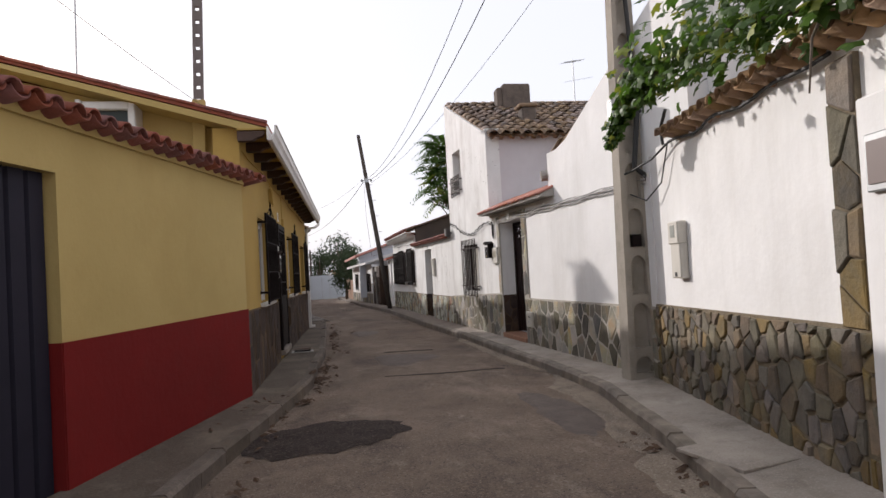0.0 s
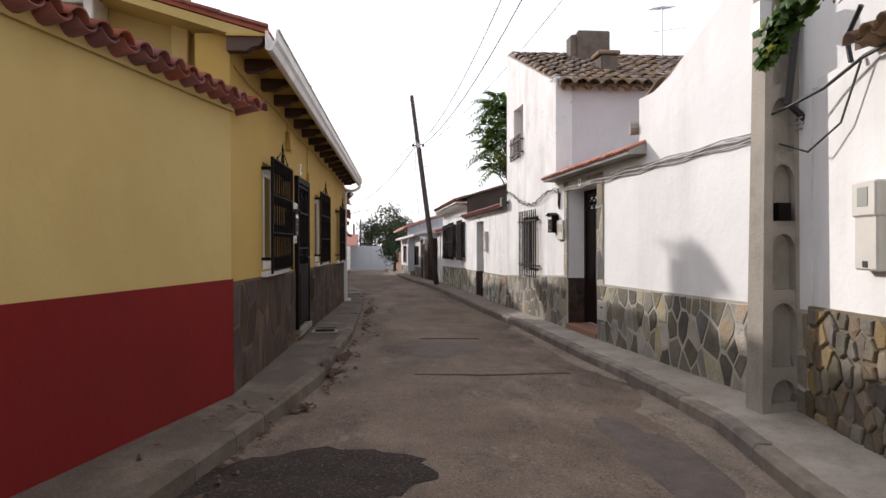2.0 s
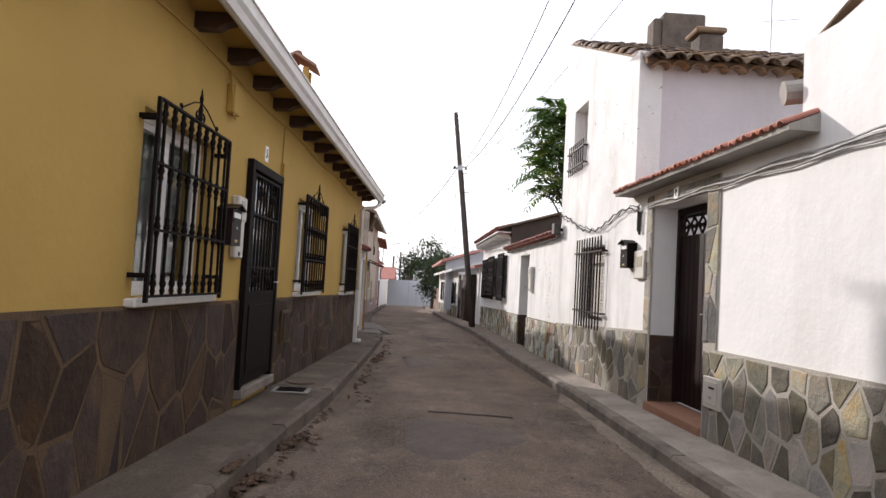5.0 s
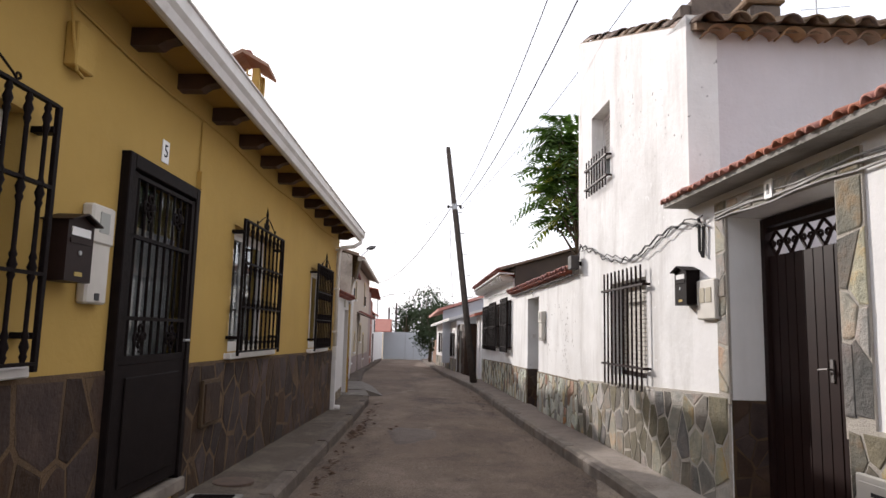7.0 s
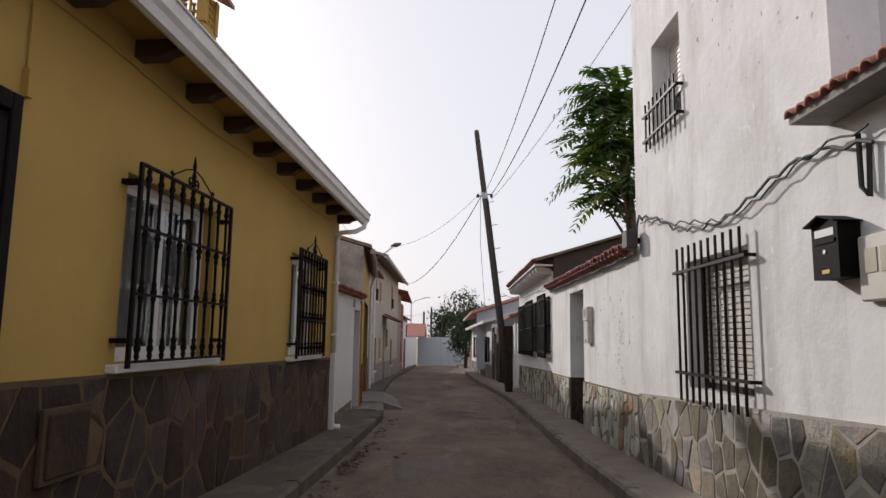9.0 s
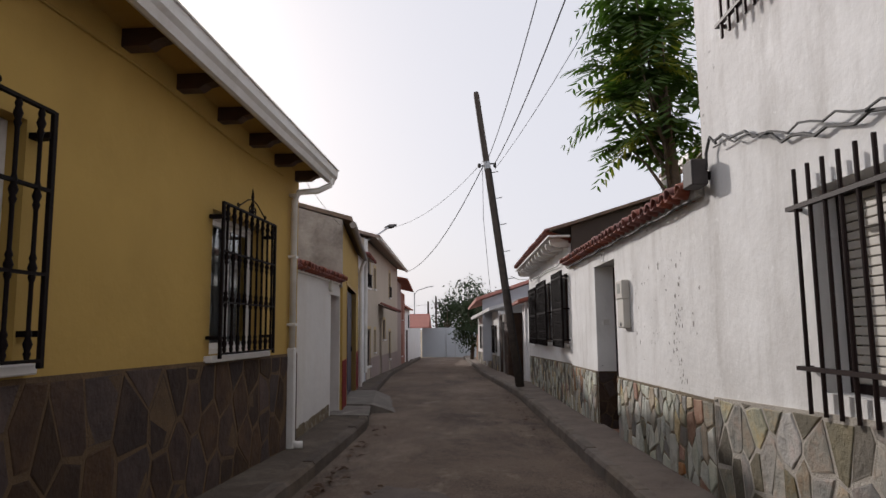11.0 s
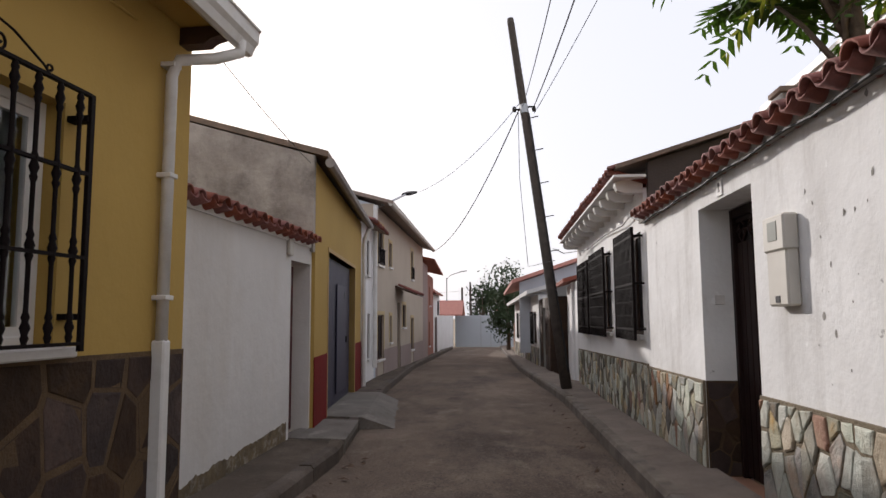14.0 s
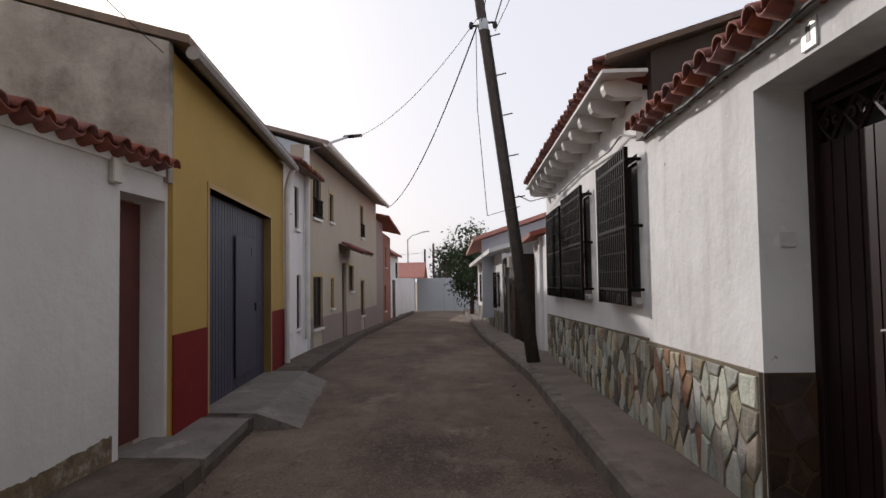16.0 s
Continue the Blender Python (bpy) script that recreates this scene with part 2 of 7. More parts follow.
POLE_CONC = material("pole_concrete", (0.36, 0.32, 0.27), 0.92, second=(0.27, 0.24, 0.20), scale=2.0, bump=0.012, bump_scale=40, stain=(0.16, 0.14, 0.11), stain_scale=2, stain_amount=0.5)
PVC = material("white_pvc", (0.70, 0.68, 0.66), 0.5, second=(0.62, 0.60, 0.57), scale=3, stain=(0.40, 0.36, 0.31), stain_scale=4.0, stain_amount=0.45)
GREYPLASTIC = material("grey_plastic", (0.58, 0.55, 0.49), 0.55, second=(0.52, 0.49, 0.44), scale=6)
STEEL = material("galvanised_steel", (0.45, 0.46, 0.47), 0.45, metal=0.7, second=(0.38, 0.39, 0.40), scale=10)
GATE_GREY = material("blue_grey_gate_paint", (0.50, 0.53, 0.56), 0.6, second=(0.45, 0.48, 0.51), scale=0.6)
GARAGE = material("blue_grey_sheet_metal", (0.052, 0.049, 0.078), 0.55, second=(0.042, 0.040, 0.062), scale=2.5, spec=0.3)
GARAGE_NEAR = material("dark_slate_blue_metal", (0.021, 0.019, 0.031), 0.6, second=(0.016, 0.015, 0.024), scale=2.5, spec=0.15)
CABLE = material("black_cable", (0.025, 0.024, 0.024), 0.7)
GREYCABLE = material("whitewashed_cable", (0.42, 0.41, 0.40), 0.8, second=(0.2, 0.19, 0.18), scale=6)
CURTAIN = material("net_curtain", (0.25, 0.245, 0.24), 0.95, second=(0.16, 0.155, 0.15), scale=8)
# Shade of unlit rooms, put into the near-black colour of boxes behind openings.
ROOM_BLACK = material("dark_interior", (0.03, 0.028, 0.027), 0.9)
BARK = material("grey_brown_bark", (0.16, 0.12, 0.09), 0.9, second=(0.10, 0.08, 0.06), scale=12, bump=0.02, bump_scale=30)
LEAF = material("green_leaf", (0.040, 0.082, 0.018), 0.5, second=(0.068, 0.115, 0.025), scale=2.5, spec=0.35)
LEAF_YELLOW = material("yellowing_leaf", (0.22, 0.24, 0.03), 0.55, second=(0.14, 0.2, 0.03), scale=2.5)
LEAF_FAR = material("grey_green_foliage", (0.032, 0.05, 0.022), 0.8, spec=0.2, second=(0.05, 0.07, 0.032), scale=1.5)
for lm, tint in ((LEAF, (0.075, 0.16, 0.016)), (LEAF_YELLOW, (0.25, 0.28, 0.03))):
    ln_, lt = lm.node_tree.nodes, lm.node_tree
    tr, mx = ln_.new("ShaderNodeBsdfTranslucent"), ln_.new("ShaderNodeMixShader")
    tr.inputs["Color"].default_value = (*tint, 1.0)
    mx.inputs[0].default_value = 0.35
    lt.links.new(ln_["Principled BSDF"].outputs[0], mx.inputs[1])
    lt.links.new(tr.outputs[0], mx.inputs[2])
    lt.links.new(mx.outputs[0], ln_["Material Output"].inputs["Surface"])
SOOT = material("sooty_render", (0.17, 0.135, 0.11), 0.95, second=(0.10, 0.08, 0.068), scale=3, bump=0.03, bump_scale=10, stain=(0.05, 0.042, 0.038), stain_scale=3, stain_amount=0.6)
DARKGLASS = material("dark_window_pane", (0.010, 0.010, 0.012), 0.4, spec=0.1)
DEADLEAF = material("dry_leaf", (0.10, 0.055, 0.03), 0.85, second=(0.06, 0.035, 0.022), scale=9)
ENAMEL = material("white_enamel", (0.8, 0.8, 0.79), 0.3)
INK = material("black_ink", (0.01, 0.01, 0.012), 0.5)
SILL = material("white_marble_sill", (0.72, 0.70, 0.68), 0.5, second=(0.62, 0.60, 0.58), scale=10)
STEP = material("terracotta_step", (0.30, 0.15, 0.09), 0.8, second=(0.24, 0.12, 0.075), scale=8, bump=0.01)
GLASS = bpy.data.materials.new("window_glass")
GLASS.use_nodes = True
gb = GLASS.node_tree.nodes["Principled BSDF"]
gb.inputs["Base Color"].default_value = (0.9, 0.95, 0.95, 1)
gb.inputs["Roughness"].default_value, gb.inputs["Transmission Weight"].default_value, gb.inputs["IOR"].default_value = 0.02, 1.0, 1.45

# ---------------------------------------------------------------- mesh helpers


def part(name, bm, mat, parent, label="", smooth=False, kind=""):
    bmesh.ops.recalc_face_normals(bm, faces=bm.faces[:])
    me = bpy.data.meshes.new(name)
    bm.to_mesh(me)
    bm.free()
    if smooth:
        me.shade_smooth()
    if mat:
        me.materials.append(mat)
    ob = new(name, me)
    ob.parent = parent
    return tagged(ob, label, "", "", kind) if (label or kind) else ob


def again(ob, parent, m, name=""):
    """Another object on the same mesh."""
    o = new(name or ob.name.split(".")[0], ob.data)
    o.parent, o.matrix_basis = parent, m
    return o


def top(name, m, label, category, group="", kind=""):
    ob = new(name)
    ob.empty_display_size = 0.1
    ob.matrix_world = m
    return tagged(ob, label, category, group, kind)


def solid(name, bm, mat, m, label, category="", group="", kind="", smooth=False):
    ob = part(name, bm, mat, None, smooth=smooth)
    ob.matrix_world = m
    return tagged(ob, label, category, group, kind)


def box(bm, x0, x1, y0, y1, z0, z1, bevel=0.0):
    vs = [bm.verts.new(p) for p in ((x0, y0, z0), (x1, y0, z0), (x1, y1, z0), (x0, y1, z0), (x0, y0, z1), (x1, y0, z1), (x1, y1, z1), (x0, y1, z1))]
    fs = [bm.faces.new([vs[i] for i in f]) for f in ((3, 2, 1, 0), (4, 5, 6, 7), (0, 1, 5, 4), (1, 2, 6, 5), (2, 3, 7, 6), (3, 0, 4, 7))]
    if bevel:
        es = list({e for f in fs for e in f.edges})
        bmesh.ops.bevel(bm, geom=es, offset=bevel, segments=1, affect="EDGES")
    return bm


def boxed(*dims, bevel=0.0):
    return box(bmesh.new(), *dims, bevel=bevel)


def tube(bm, pts, r, sides=6, r2=None):
    pts = [Vector(p) for p in pts]
    rings = []
    for i, p in enumerate(pts):
        d = (pts[min(i + 1, len(pts) - 1)] - pts[max(i - 1, 0)]).normalized()
        a = d.orthogonal().normalized() if i == 0 else (rings[-1][1] - d * rings[-1][1].dot(d)).normalized()
        c = d.cross(a)
        rad = r + (r2 - r) * i / (len(pts) - 1) if r2 is not None else r
        rings.append(([bm.verts.new(p + rad * (a * math.cos(2 * math.pi * k / sides) + c * math.sin(2 * math.pi * k / sides))) for k in range(sides)], a))
    for (u, _), (v, _) in zip(rings, rings[1:]):
        for k in range(sides):
            bm.faces.new((u[k], u[(k + 1) % sides], v[(k + 1) % sides], v[k]))
    bm.faces.new(rings[0][0][::-1])
    bm.faces.new(rings[-1][0])
    return bm


def lathe(bm, profile, sides=8, x=0.0, y=0.0):
    """profile: (radius, z) from the bottom up."""
    rings = [[bm.verts.new((x + r * math.cos(2 * math.pi * k / sides), y + r * math.sin(2 * math.pi * k / sides), z)) for k in range(sides)] for r, z in profile]
    for u, v in zip(rings, rings[1:]):
        for k in range(sides):
            bm.faces.new((u[k], u[(k + 1) % sides], v[(k + 1) % sides], v[k]))
    bm.faces.new(rings[0][::-1])
    bm.faces.new(rings[-1])
    return bm


def prism(bm, outline, y0, y1):
    """An outline in x, z drawn out along y."""
    a = [bm.verts.new((x, y0, z)) for x, z in outline]
    b = [bm.verts.new((x, y1, z)) for x, z in outline]
    bm.faces.new(a)
    bm.faces.new(b[::-1])
    for i in range(len(a)):
        j = (i + 1) % len(a)
        bm.faces.new((a[j], a[i], b[i], b[j]))
    return bm


def road_z(y):
    """The street's fall: gentle, and a little steeper further on."""
    if y < 40:
        return 0.06 - 0.0105 * y - 0.00012 * max(0.0, y - 12) ** 2
    return road_z(39.99) - 0.0172 * (y - 39.99)


class Line:
    """A wall's face in plan from a to b; s runs along it, d out into the street, z up. side: +1 on the right of the walk, -1 on the left."""

    def __init__(self, a, b, side):
        self.a, self.b, self.side = Vector(a), Vector(b), side
        self.yaw = math.degrees(math.atan2(b[1] - a[1], b[0] - a[0]))
        self.length = (self.b - self.a).length

    def m(self, s=0.0, d=0.0, z=0.0, turn=0.0):
        return pose(self.a.x, self.a.y, 0, 0, 0, self.yaw) @ pose(s, self.side * d, z, 0, 0, turn)

    def s(self, y):
        return (y - self.a.y) / (self.b.y - self.a.y) * self.length

    def at(self, s, d=0.0):
        return (self.m(s, d)).translation


def wall_mesh(s0, s1, z0, ztop, d0, d1, openings=(), base=None, side=1):
    """A solid wall from s0 to s1 between depths d0 and d1, with through openings (s0, s1, z0, z1); ztop is a number or a function of s."""
    zt = ztop if callable(ztop) else (lambda s: ztop)
    zb = base if base else (lambda s: z0)
    ss = sorted({s0, s1, *(v for o in openings for v in o[:2])} | {s0 + (s1 - s0) * k / 8 for k in range(9)})
    zs = sorted({z0, *(v for o in openings for v in o[2:] if v > z0)}) + [None]
    bm, cache = bmesh.new(), {}

    def vert(i, k, d):
        key = (i, k, d)
        if key not in cache:
            z = zt(ss[i]) if zs[k] is None else (zb(ss[i]) if k == 0 else zs[k])
            cache[key] = bm.verts.new((ss[i], side * d, z))
        return cache[key]

    def filled(i, k):
        if not (0 <= i < len(ss) - 1 and 0 <= k < len(zs) - 1):
            return False
        sm = (ss[i] + ss[i + 1]) / 2
        hi = zs[k + 1] if zs[k + 1] is not None else zs[k] + 0.02
        zm = (zs[k] + hi) / 2
        return not any(o[0] < sm < o[1] and o[2] < zm < o[3] for o in openings)

    for i in range(len(ss) - 1):
        for k in range(len(zs) - 1):
            if not filled(i, k):
                continue
            for d in (d0, d1):
                bm.faces.new([vert(*q, d) for q in ((i, k), (i + 1, k), (i + 1, k + 1), (i, k + 1))])
            for (di, dk), (p, q) in (((-1, 0), ((i, k), (i, k + 1))), ((1, 0), ((i + 1, k), (i + 1, k + 1))), ((0, -1), ((i, k), (i + 1, k))), ((0, 1), ((i, k + 1), (i + 1, k + 1)))):
                if not filled(i + di, k + dk):
                    bm.faces.new((vert(*p, d0), vert(*q, d0), vert(*q, d1), vert(*p, d1)))
    return bm


# ---------------------------------------------------------------- the plan
L0 = Line((-4.60, -6.3), (-0.934, 8.12), -1)
L1 = Line((-0.940, 8.12), (-0.543, 19.66), -1)
L2 = Line((-0.738, 19.66), (-0.70, 22.98), -1)
L3 = Line((-0.66, 22.98), (-1.28, 28.1), -1)
L4 = Line((-1.34, 28.1), (-1.50, 30.4), -1)
L5 = Line((-1.52, 30.4), (-1.76, 42.4), -1)
L6 = Line((-1.80, 42.4), (-1.95, 46.0), -1)
R0 = Line((1.15, -6.0), (3.64, 6.9), 1)
R1 = Line((3.62, 6.9), (3.27, 17.1), 1)
R2 = Line((3.27, 17.1), (3.12, 23.2), 1)
R3 = Line((3.12, 23.2), (3.0, 29.6), 1)
R4 = Line((2.75, 30.4), (1.75, 46.0), 1)
LEFT_KERB = [(-4.6, -8), (-2.6, -2), (-1.05, 4.51), (-0.87, 5.66), (-0.64, 6.9), (-0.44, 8.0), (-0.25, 9.3), (-0.19, 11.0), (-0.08, 13.0), (-0.06, 18.6), (-0.08, 21.9), (-0.30, 23.6), (-0.88, 28.6), (-1.42, 36), (-2.0, 57)]
RIGHT_KERB = [(0.0, -8), (1.42, 0), (2.21, 3.45), (2.49, 4.72), (2.92, 7.0), (2.97, 9.0), (2.90, 10.6), (2.85, 14.2), (2.70, 17.4), (2.60, 21.3), (2.47, 26.9), (2.35, 28.6), (1.81, 35.4), (1.26, 48.4), (0.8, 60)]


def along(line, step):
    """Points every step metres or less along a line in plan."""
    out = []
    for (x0, y0), (x1, y1) in zip(line, line[1:]):
        n_ = max(1, math.ceil(math.hypot(x1 - x0, y1 - y0) / step))
        out += [(x0 + (x1 - x0) * i / n_, y0 + (y1 - y0) * i / n_) for i in range(n_)]
    return out + [line[-1]]


def strip(bm, left, right, z_left, z_right):
    """A sheet between two lines with as many points."""
    a = [bm.verts.new((x, y, road_z(y) + z_left)) for x, y in left]
    b = [bm.verts.new((x, y, road_z(y) + z_right)) for x, y in right]
    for i in range(len(a) - 1):
        bm.faces.new((a[i], b[i], b[i + 1], a[i + 1]))
    return a, b


def x_on(line, y):
    for (x0, y0), (x1, y1) in zip(line, line[1:]):
        if y <= y1:
            return x0 + (x1 - x0) * (y - y0) / (y1 - y0)
    return line[-1][0]


# ---------------------------------------------------------------- ground, road, pavements
bm = bmesh.new()
ys = [-900, -200, -60, -20] + list(range(-8, 61, 4)) + [80, 120, 250, 1200]
rows_ = []
for y in ys:
    zz = (road_z(y) if -20 < y < 70 else road_z(65) if y > 0 else road_z(-20)) - 0.06
    rows_.append([bm.verts.new((x, y, zz)) for x in (-1200, -200, -40, -12, 12, 40, 200, 1200)])
for u, v in zip(rows_, rows_[1:]):
    for k in range(7):
        bm.faces.new((u[k], u[k + 1], v[k + 1], v[k]))
solid("ground", bm, EARTH, Matrix(), "dry bare earth stretching to the horizon", "ground", kind="structure")

bm = bmesh.new()
ROAD_Y = [-8 + 0.5 * i for i in range(137)]
cols = 9
grid = []
for y in ROAD_Y:
    xl, xr = x_on(LEFT_KERB, y) - 0.05, x_on(RIGHT_KERB, y) + 0.05
    row = []
    for k in range(cols):
        f = k / (cols - 1)
        x = xl + (xr - xl) * f
        wob = 0.012 * noise.noise((x * 0.8, y * 0.8, 3.0))
        row.append(bm.verts.new((x, y, road_z(y) - 0.035 * (2 * f - 1) ** 2 + 0.02 + wob)))
    grid.append(row)
for u, v in zip(grid, grid[1:]):
    for k in range(cols - 1):
        bm.faces.new((u[k], u[k + 1], v[k + 1], v[k]))
solid("road", bm, ASPHALT, Matrix(), "worn grey-brown asphalt street with dusty stains", "road", kind="structure", smooth=True)


def pavement(kerb, walls, name, label, mat):
    pts = along(kerb, 1.0)
    inner = []
    for x, y in pts:
        inner.append((x_on(walls, y), y))
    bm_ = bmesh.new()
    sgn = -1 if walls[0][0] < kerb[0][0] else 1
    edge = [(x + sgn * 0.115, y) for x, y in pts]
    a, b = strip(bm_, edge, inner, 0.113, 0.14)
    lo = [bm_.verts.new((v.co.x, v.co.y, v.co.z - 0.3)) for v in a]
    for i in range(len(a) - 1):
        bm_.faces.new((a[i], a[i + 1], lo[i + 1], lo[i]))
    pav = solid(name, bm_, mat, Matrix(), label, "pavement", kind="structure")
    return pav, pts, sgn


def wall_plan(lines):
    return [(p.x + (0.05 if ln.side > 0 else -0.05), p.y) for ln in lines for p in (ln.a, ln.b)]


def strictly(pl):
    out = [pl[0]]
    for p in pl[1:]:
        if p[1] > out[-1][1] + 0.001:
            out.append(p)
    return out


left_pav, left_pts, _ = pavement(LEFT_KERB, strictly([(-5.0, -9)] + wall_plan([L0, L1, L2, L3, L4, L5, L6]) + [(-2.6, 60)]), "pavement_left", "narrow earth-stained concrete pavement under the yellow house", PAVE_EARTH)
right_pav, right_pts, _ = pavement(RIGHT_KERB, strictly([(0.6, -9)] + wall_plan([R0, R1, R2, R3, R4]) + [(1.5, 60)]), "pavement_right", "narrow dusty concrete pavement along the white houses", CONCRETE)

# ---------------------------------------------------------------- builders


def building_wall(name, ln, ztop, mat, label, openings=(), s0=0.0, s1=None, d0=-0.3, d1=0.0, z0=-1.2):
    s1 = ln.length if s1 is None else s1
    return solid(name, wall_mesh(s0, s1, z0, ztop, d0, d1, openings, side=ln.side), mat, ln.m(), label, "wall", kind="structure")


def slab(name, corners, thick, mat, label, category="roof", parent=None):
    """A sloping slab from four corners of its upper side."""
    bm_ = bmesh.new()
    a = [bm_.verts.new(c) for c in corners]
    b = [bm_.verts.new((c[0], c[1], c[2] - thick)) for c in corners]
    bm_.faces.new(a)
    bm_.faces.new(b[::-1])
    for i in range(4):
        j = (i + 1) % 4
        bm_.faces.new((a[i], b[i], b[j], a[j]))
    if parent:
        return part(name, bm_, mat, parent)
    return solid(name, bm_, mat, Matrix(), label, category, kind="structure")


def tile_bm(r0, r1, length, thick=0.014, segs=6, arc=150):
    """A barrel tile along +y, wide end at y = 0, convex upwards."""
    bm_ = bmesh.new()
    rings = []
    for y, r in ((0.0, r0), (length, r1)):
        for rr in (r, r - thick):
            rings.append([bm_.verts.new((rr * math.sin(radians(-arc / 2 + arc * k / segs)), y, rr * math.cos(radians(-arc / 2 + arc * k / segs)) - r * math.cos(radians(arc / 2)))) for k in range(segs + 1)])
    o0, i0, o1, i1 = rings
    for k in range(segs):
        bm_.faces.new((o0[k], o0[k + 1], o1[k + 1], o1[k]))
        bm_.faces.new((i0[k], i1[k], i1[k + 1], i0[k + 1]))
        bm_.faces.new((o0[k], i0[k], i0[k + 1], o0[k + 1]))
        bm_.faces.new((o1[k], o1[k + 1], i1[k + 1], i1[k]))
    for k in (0, segs):
        bm_.faces.new((o0[k], o1[k], i1[k], i0[k]))
    return bm_


def tile_row(name, ln, s0, s1, d, z, pitch, length, tilt, mat, label, r=0.085, drop=0.0, pans=True):
    """A row of barrel tiles across a wall's top, mouths out to the street."""
    root = top(name, ln.m(s0, d, z), label, "roof tiles", kind="structure")
    n_ = int(round((s1 - s0) / pitch))
    first = None
    rnd = random.Random(int(s0 * 100) + n_)
    turn = 180.0 if ln.side > 0 else 0.0
    for i in range(n_):
        s = pitch * (i + 0.5)
        zz = drop * s
        m = pose(s, rnd.uniform(-0.012, 0.012), zz + rnd.uniform(-0.006, 0.006), 0, 0, turn + rnd.uniform(-2, 2)) @ pose(0, 0, 0, tilt)
        if first is None:
            first = part("tile", tile_bm(r, r * 0.8, length), mat, root, smooth=True)
            first.matrix_basis = m
        else:
            again(first, root, m, "tile")
        if pans and i:
            mp = pose(pitch * i, 0, zz + 0.035, 0, 0, turn) @ pose(0, 0.02, 0, tilt, 180)
            again(first, root, mp, "tile")
    return root


def clip_poly(poly, px, py, nx, ny):
    out = []
    for i in range(len(poly)):
        a, b = poly[i], poly[(i + 1) % len(poly)]
        da, db = (a[0] - px) * nx + (a[1] - py) * ny, (b[0] - px) * nx + (b[1] - py) * ny
        if da <= 0:
            out.append(a)
        if da * db < 0:
            f = da / (da - db)
            out.append((a[0] + (b[0] - a[0]) * f, a[1] + (b[1] - a[1]) * f))
    return out


def stones(root, ln, s0, s1, zlow, zhigh, cell, tall, mat, seed, joint=0.011, proud=(0.012, 0.03), d=0.012, name="stone"):
    """Irregular flat stones over a strip of wall, each a piece of its own; tall is a stone's height over its width."""
    rnd = random.Random(seed)
    zl, zh = (zlow if callable(zlow) else lambda s: zlow), (zhigh if callable(zhigh) else lambda s: zhigh)
    zmin, zmax = min(zl(s0), zl(s1)), max(zh(s0), zh(s1))
    cw, ch = cell / math.sqrt(tall), cell * math.sqrt(tall)
    nx, nz = max(1, round((s1 - s0) / cw)), max(1, round((zmax - zmin) / ch))
    pts, sizes = [], []
    for _ in range(nx * nz * 30):
        p = (rnd.uniform(s0, s1), rnd.uniform(zmin, zmax))
        r_ = rnd.choice((0.42, 0.6, 0.8, 0.95))
        if all(math.hypot((p[0] - q[0]) / cw, (p[1] - q[1]) / ch) > 0.5 * (r_ + t_) for q, t_ in zip(pts, sizes)):
            pts.append(p)
            sizes.append(r_)
        if len(pts) >= nx * nz * 1.25:
            break
    made = 0
    for i, p in enumerate(pts):
        if zl(p[0]) > p[1] + ch * 0.4:
            continue
        poly = [(s0, zl(s0)), (s1, zl(s1)), (s1, zh(s1)), (s0, zh(s0))]
        for q in pts:
            if q is p or abs(q[0] - p[0]) > 4 * cw or abs(q[1] - p[1]) > 4 * ch:
                continue
            ax, az = (q[0] - p[0]) / (cw * cw), (q[1] - p[1]) / (ch * ch)
            poly = clip_poly(poly, (p[0] + q[0]) / 2, (p[1] + q[1]) / 2, ax, az)
            if len(poly) < 3:
                break
        if len(poly) < 3:
            continue
        clean = [v for j, v in enumerate(poly) if math.hypot(v[0] - poly[j - 1][0], v[1] - poly[j - 1][1]) > 0.02]
        if len(clean) < 3:
            continue
        cx, cz = sum(v[0] for v in clean) / len(clean), sum(v[1] for v in clean) / len(clean)
        rad = sum(math.hypot(v[0] - cx, v[1] - cz) for v in clean) / len(clean)
        if rad < 0.04:
            continue
        j1, j2 = 1 - joint / rad, 1 - (joint + 0.012) / rad
        up = rnd.uniform(*proud)
        bm_ = bmesh.new()
        wob = [(rnd.uniform(-0.008, 0.008), rnd.uniform(-0.008, 0.008)) for _ in clean]
        back = [bm_.verts.new(((v[0] - cx) * j1 + w[0], -ln.side * 0.012, (v[1] - cz) * j1 + w[1])) for v, w in zip(clean, wob)]
        mid = [bm_.verts.new(((v[0] - cx) * j1 + w[0], ln.side * up * 0.6, (v[1] - cz) * j1 + w[1])) for v, w in zip(clean, wob)]
        face = [bm_.verts.new(((v[0] - cx) * j2 + w[0], ln.side * (up + rnd.uniform(-0.004, 0.004)), (v[1] - cz) * j2 + w[1])) for v, w in zip(clean, wob)]
        n_ = len(clean)
        for j in range(n_):
            k = (j + 1) % n_
            bm_.faces.new((back[j], back[k], mid[k], mid[j]))
            bm_.faces.new((mid[j], mid[k], face[k], face[j]))
        bm_.faces.new(face)
        ob = part(name, bm_, rnd.choice(mat) if isinstance(mat, list) else mat, root)
        ob.matrix_basis = pose(cx, ln.side * d, cz)
        made += 1
    return made


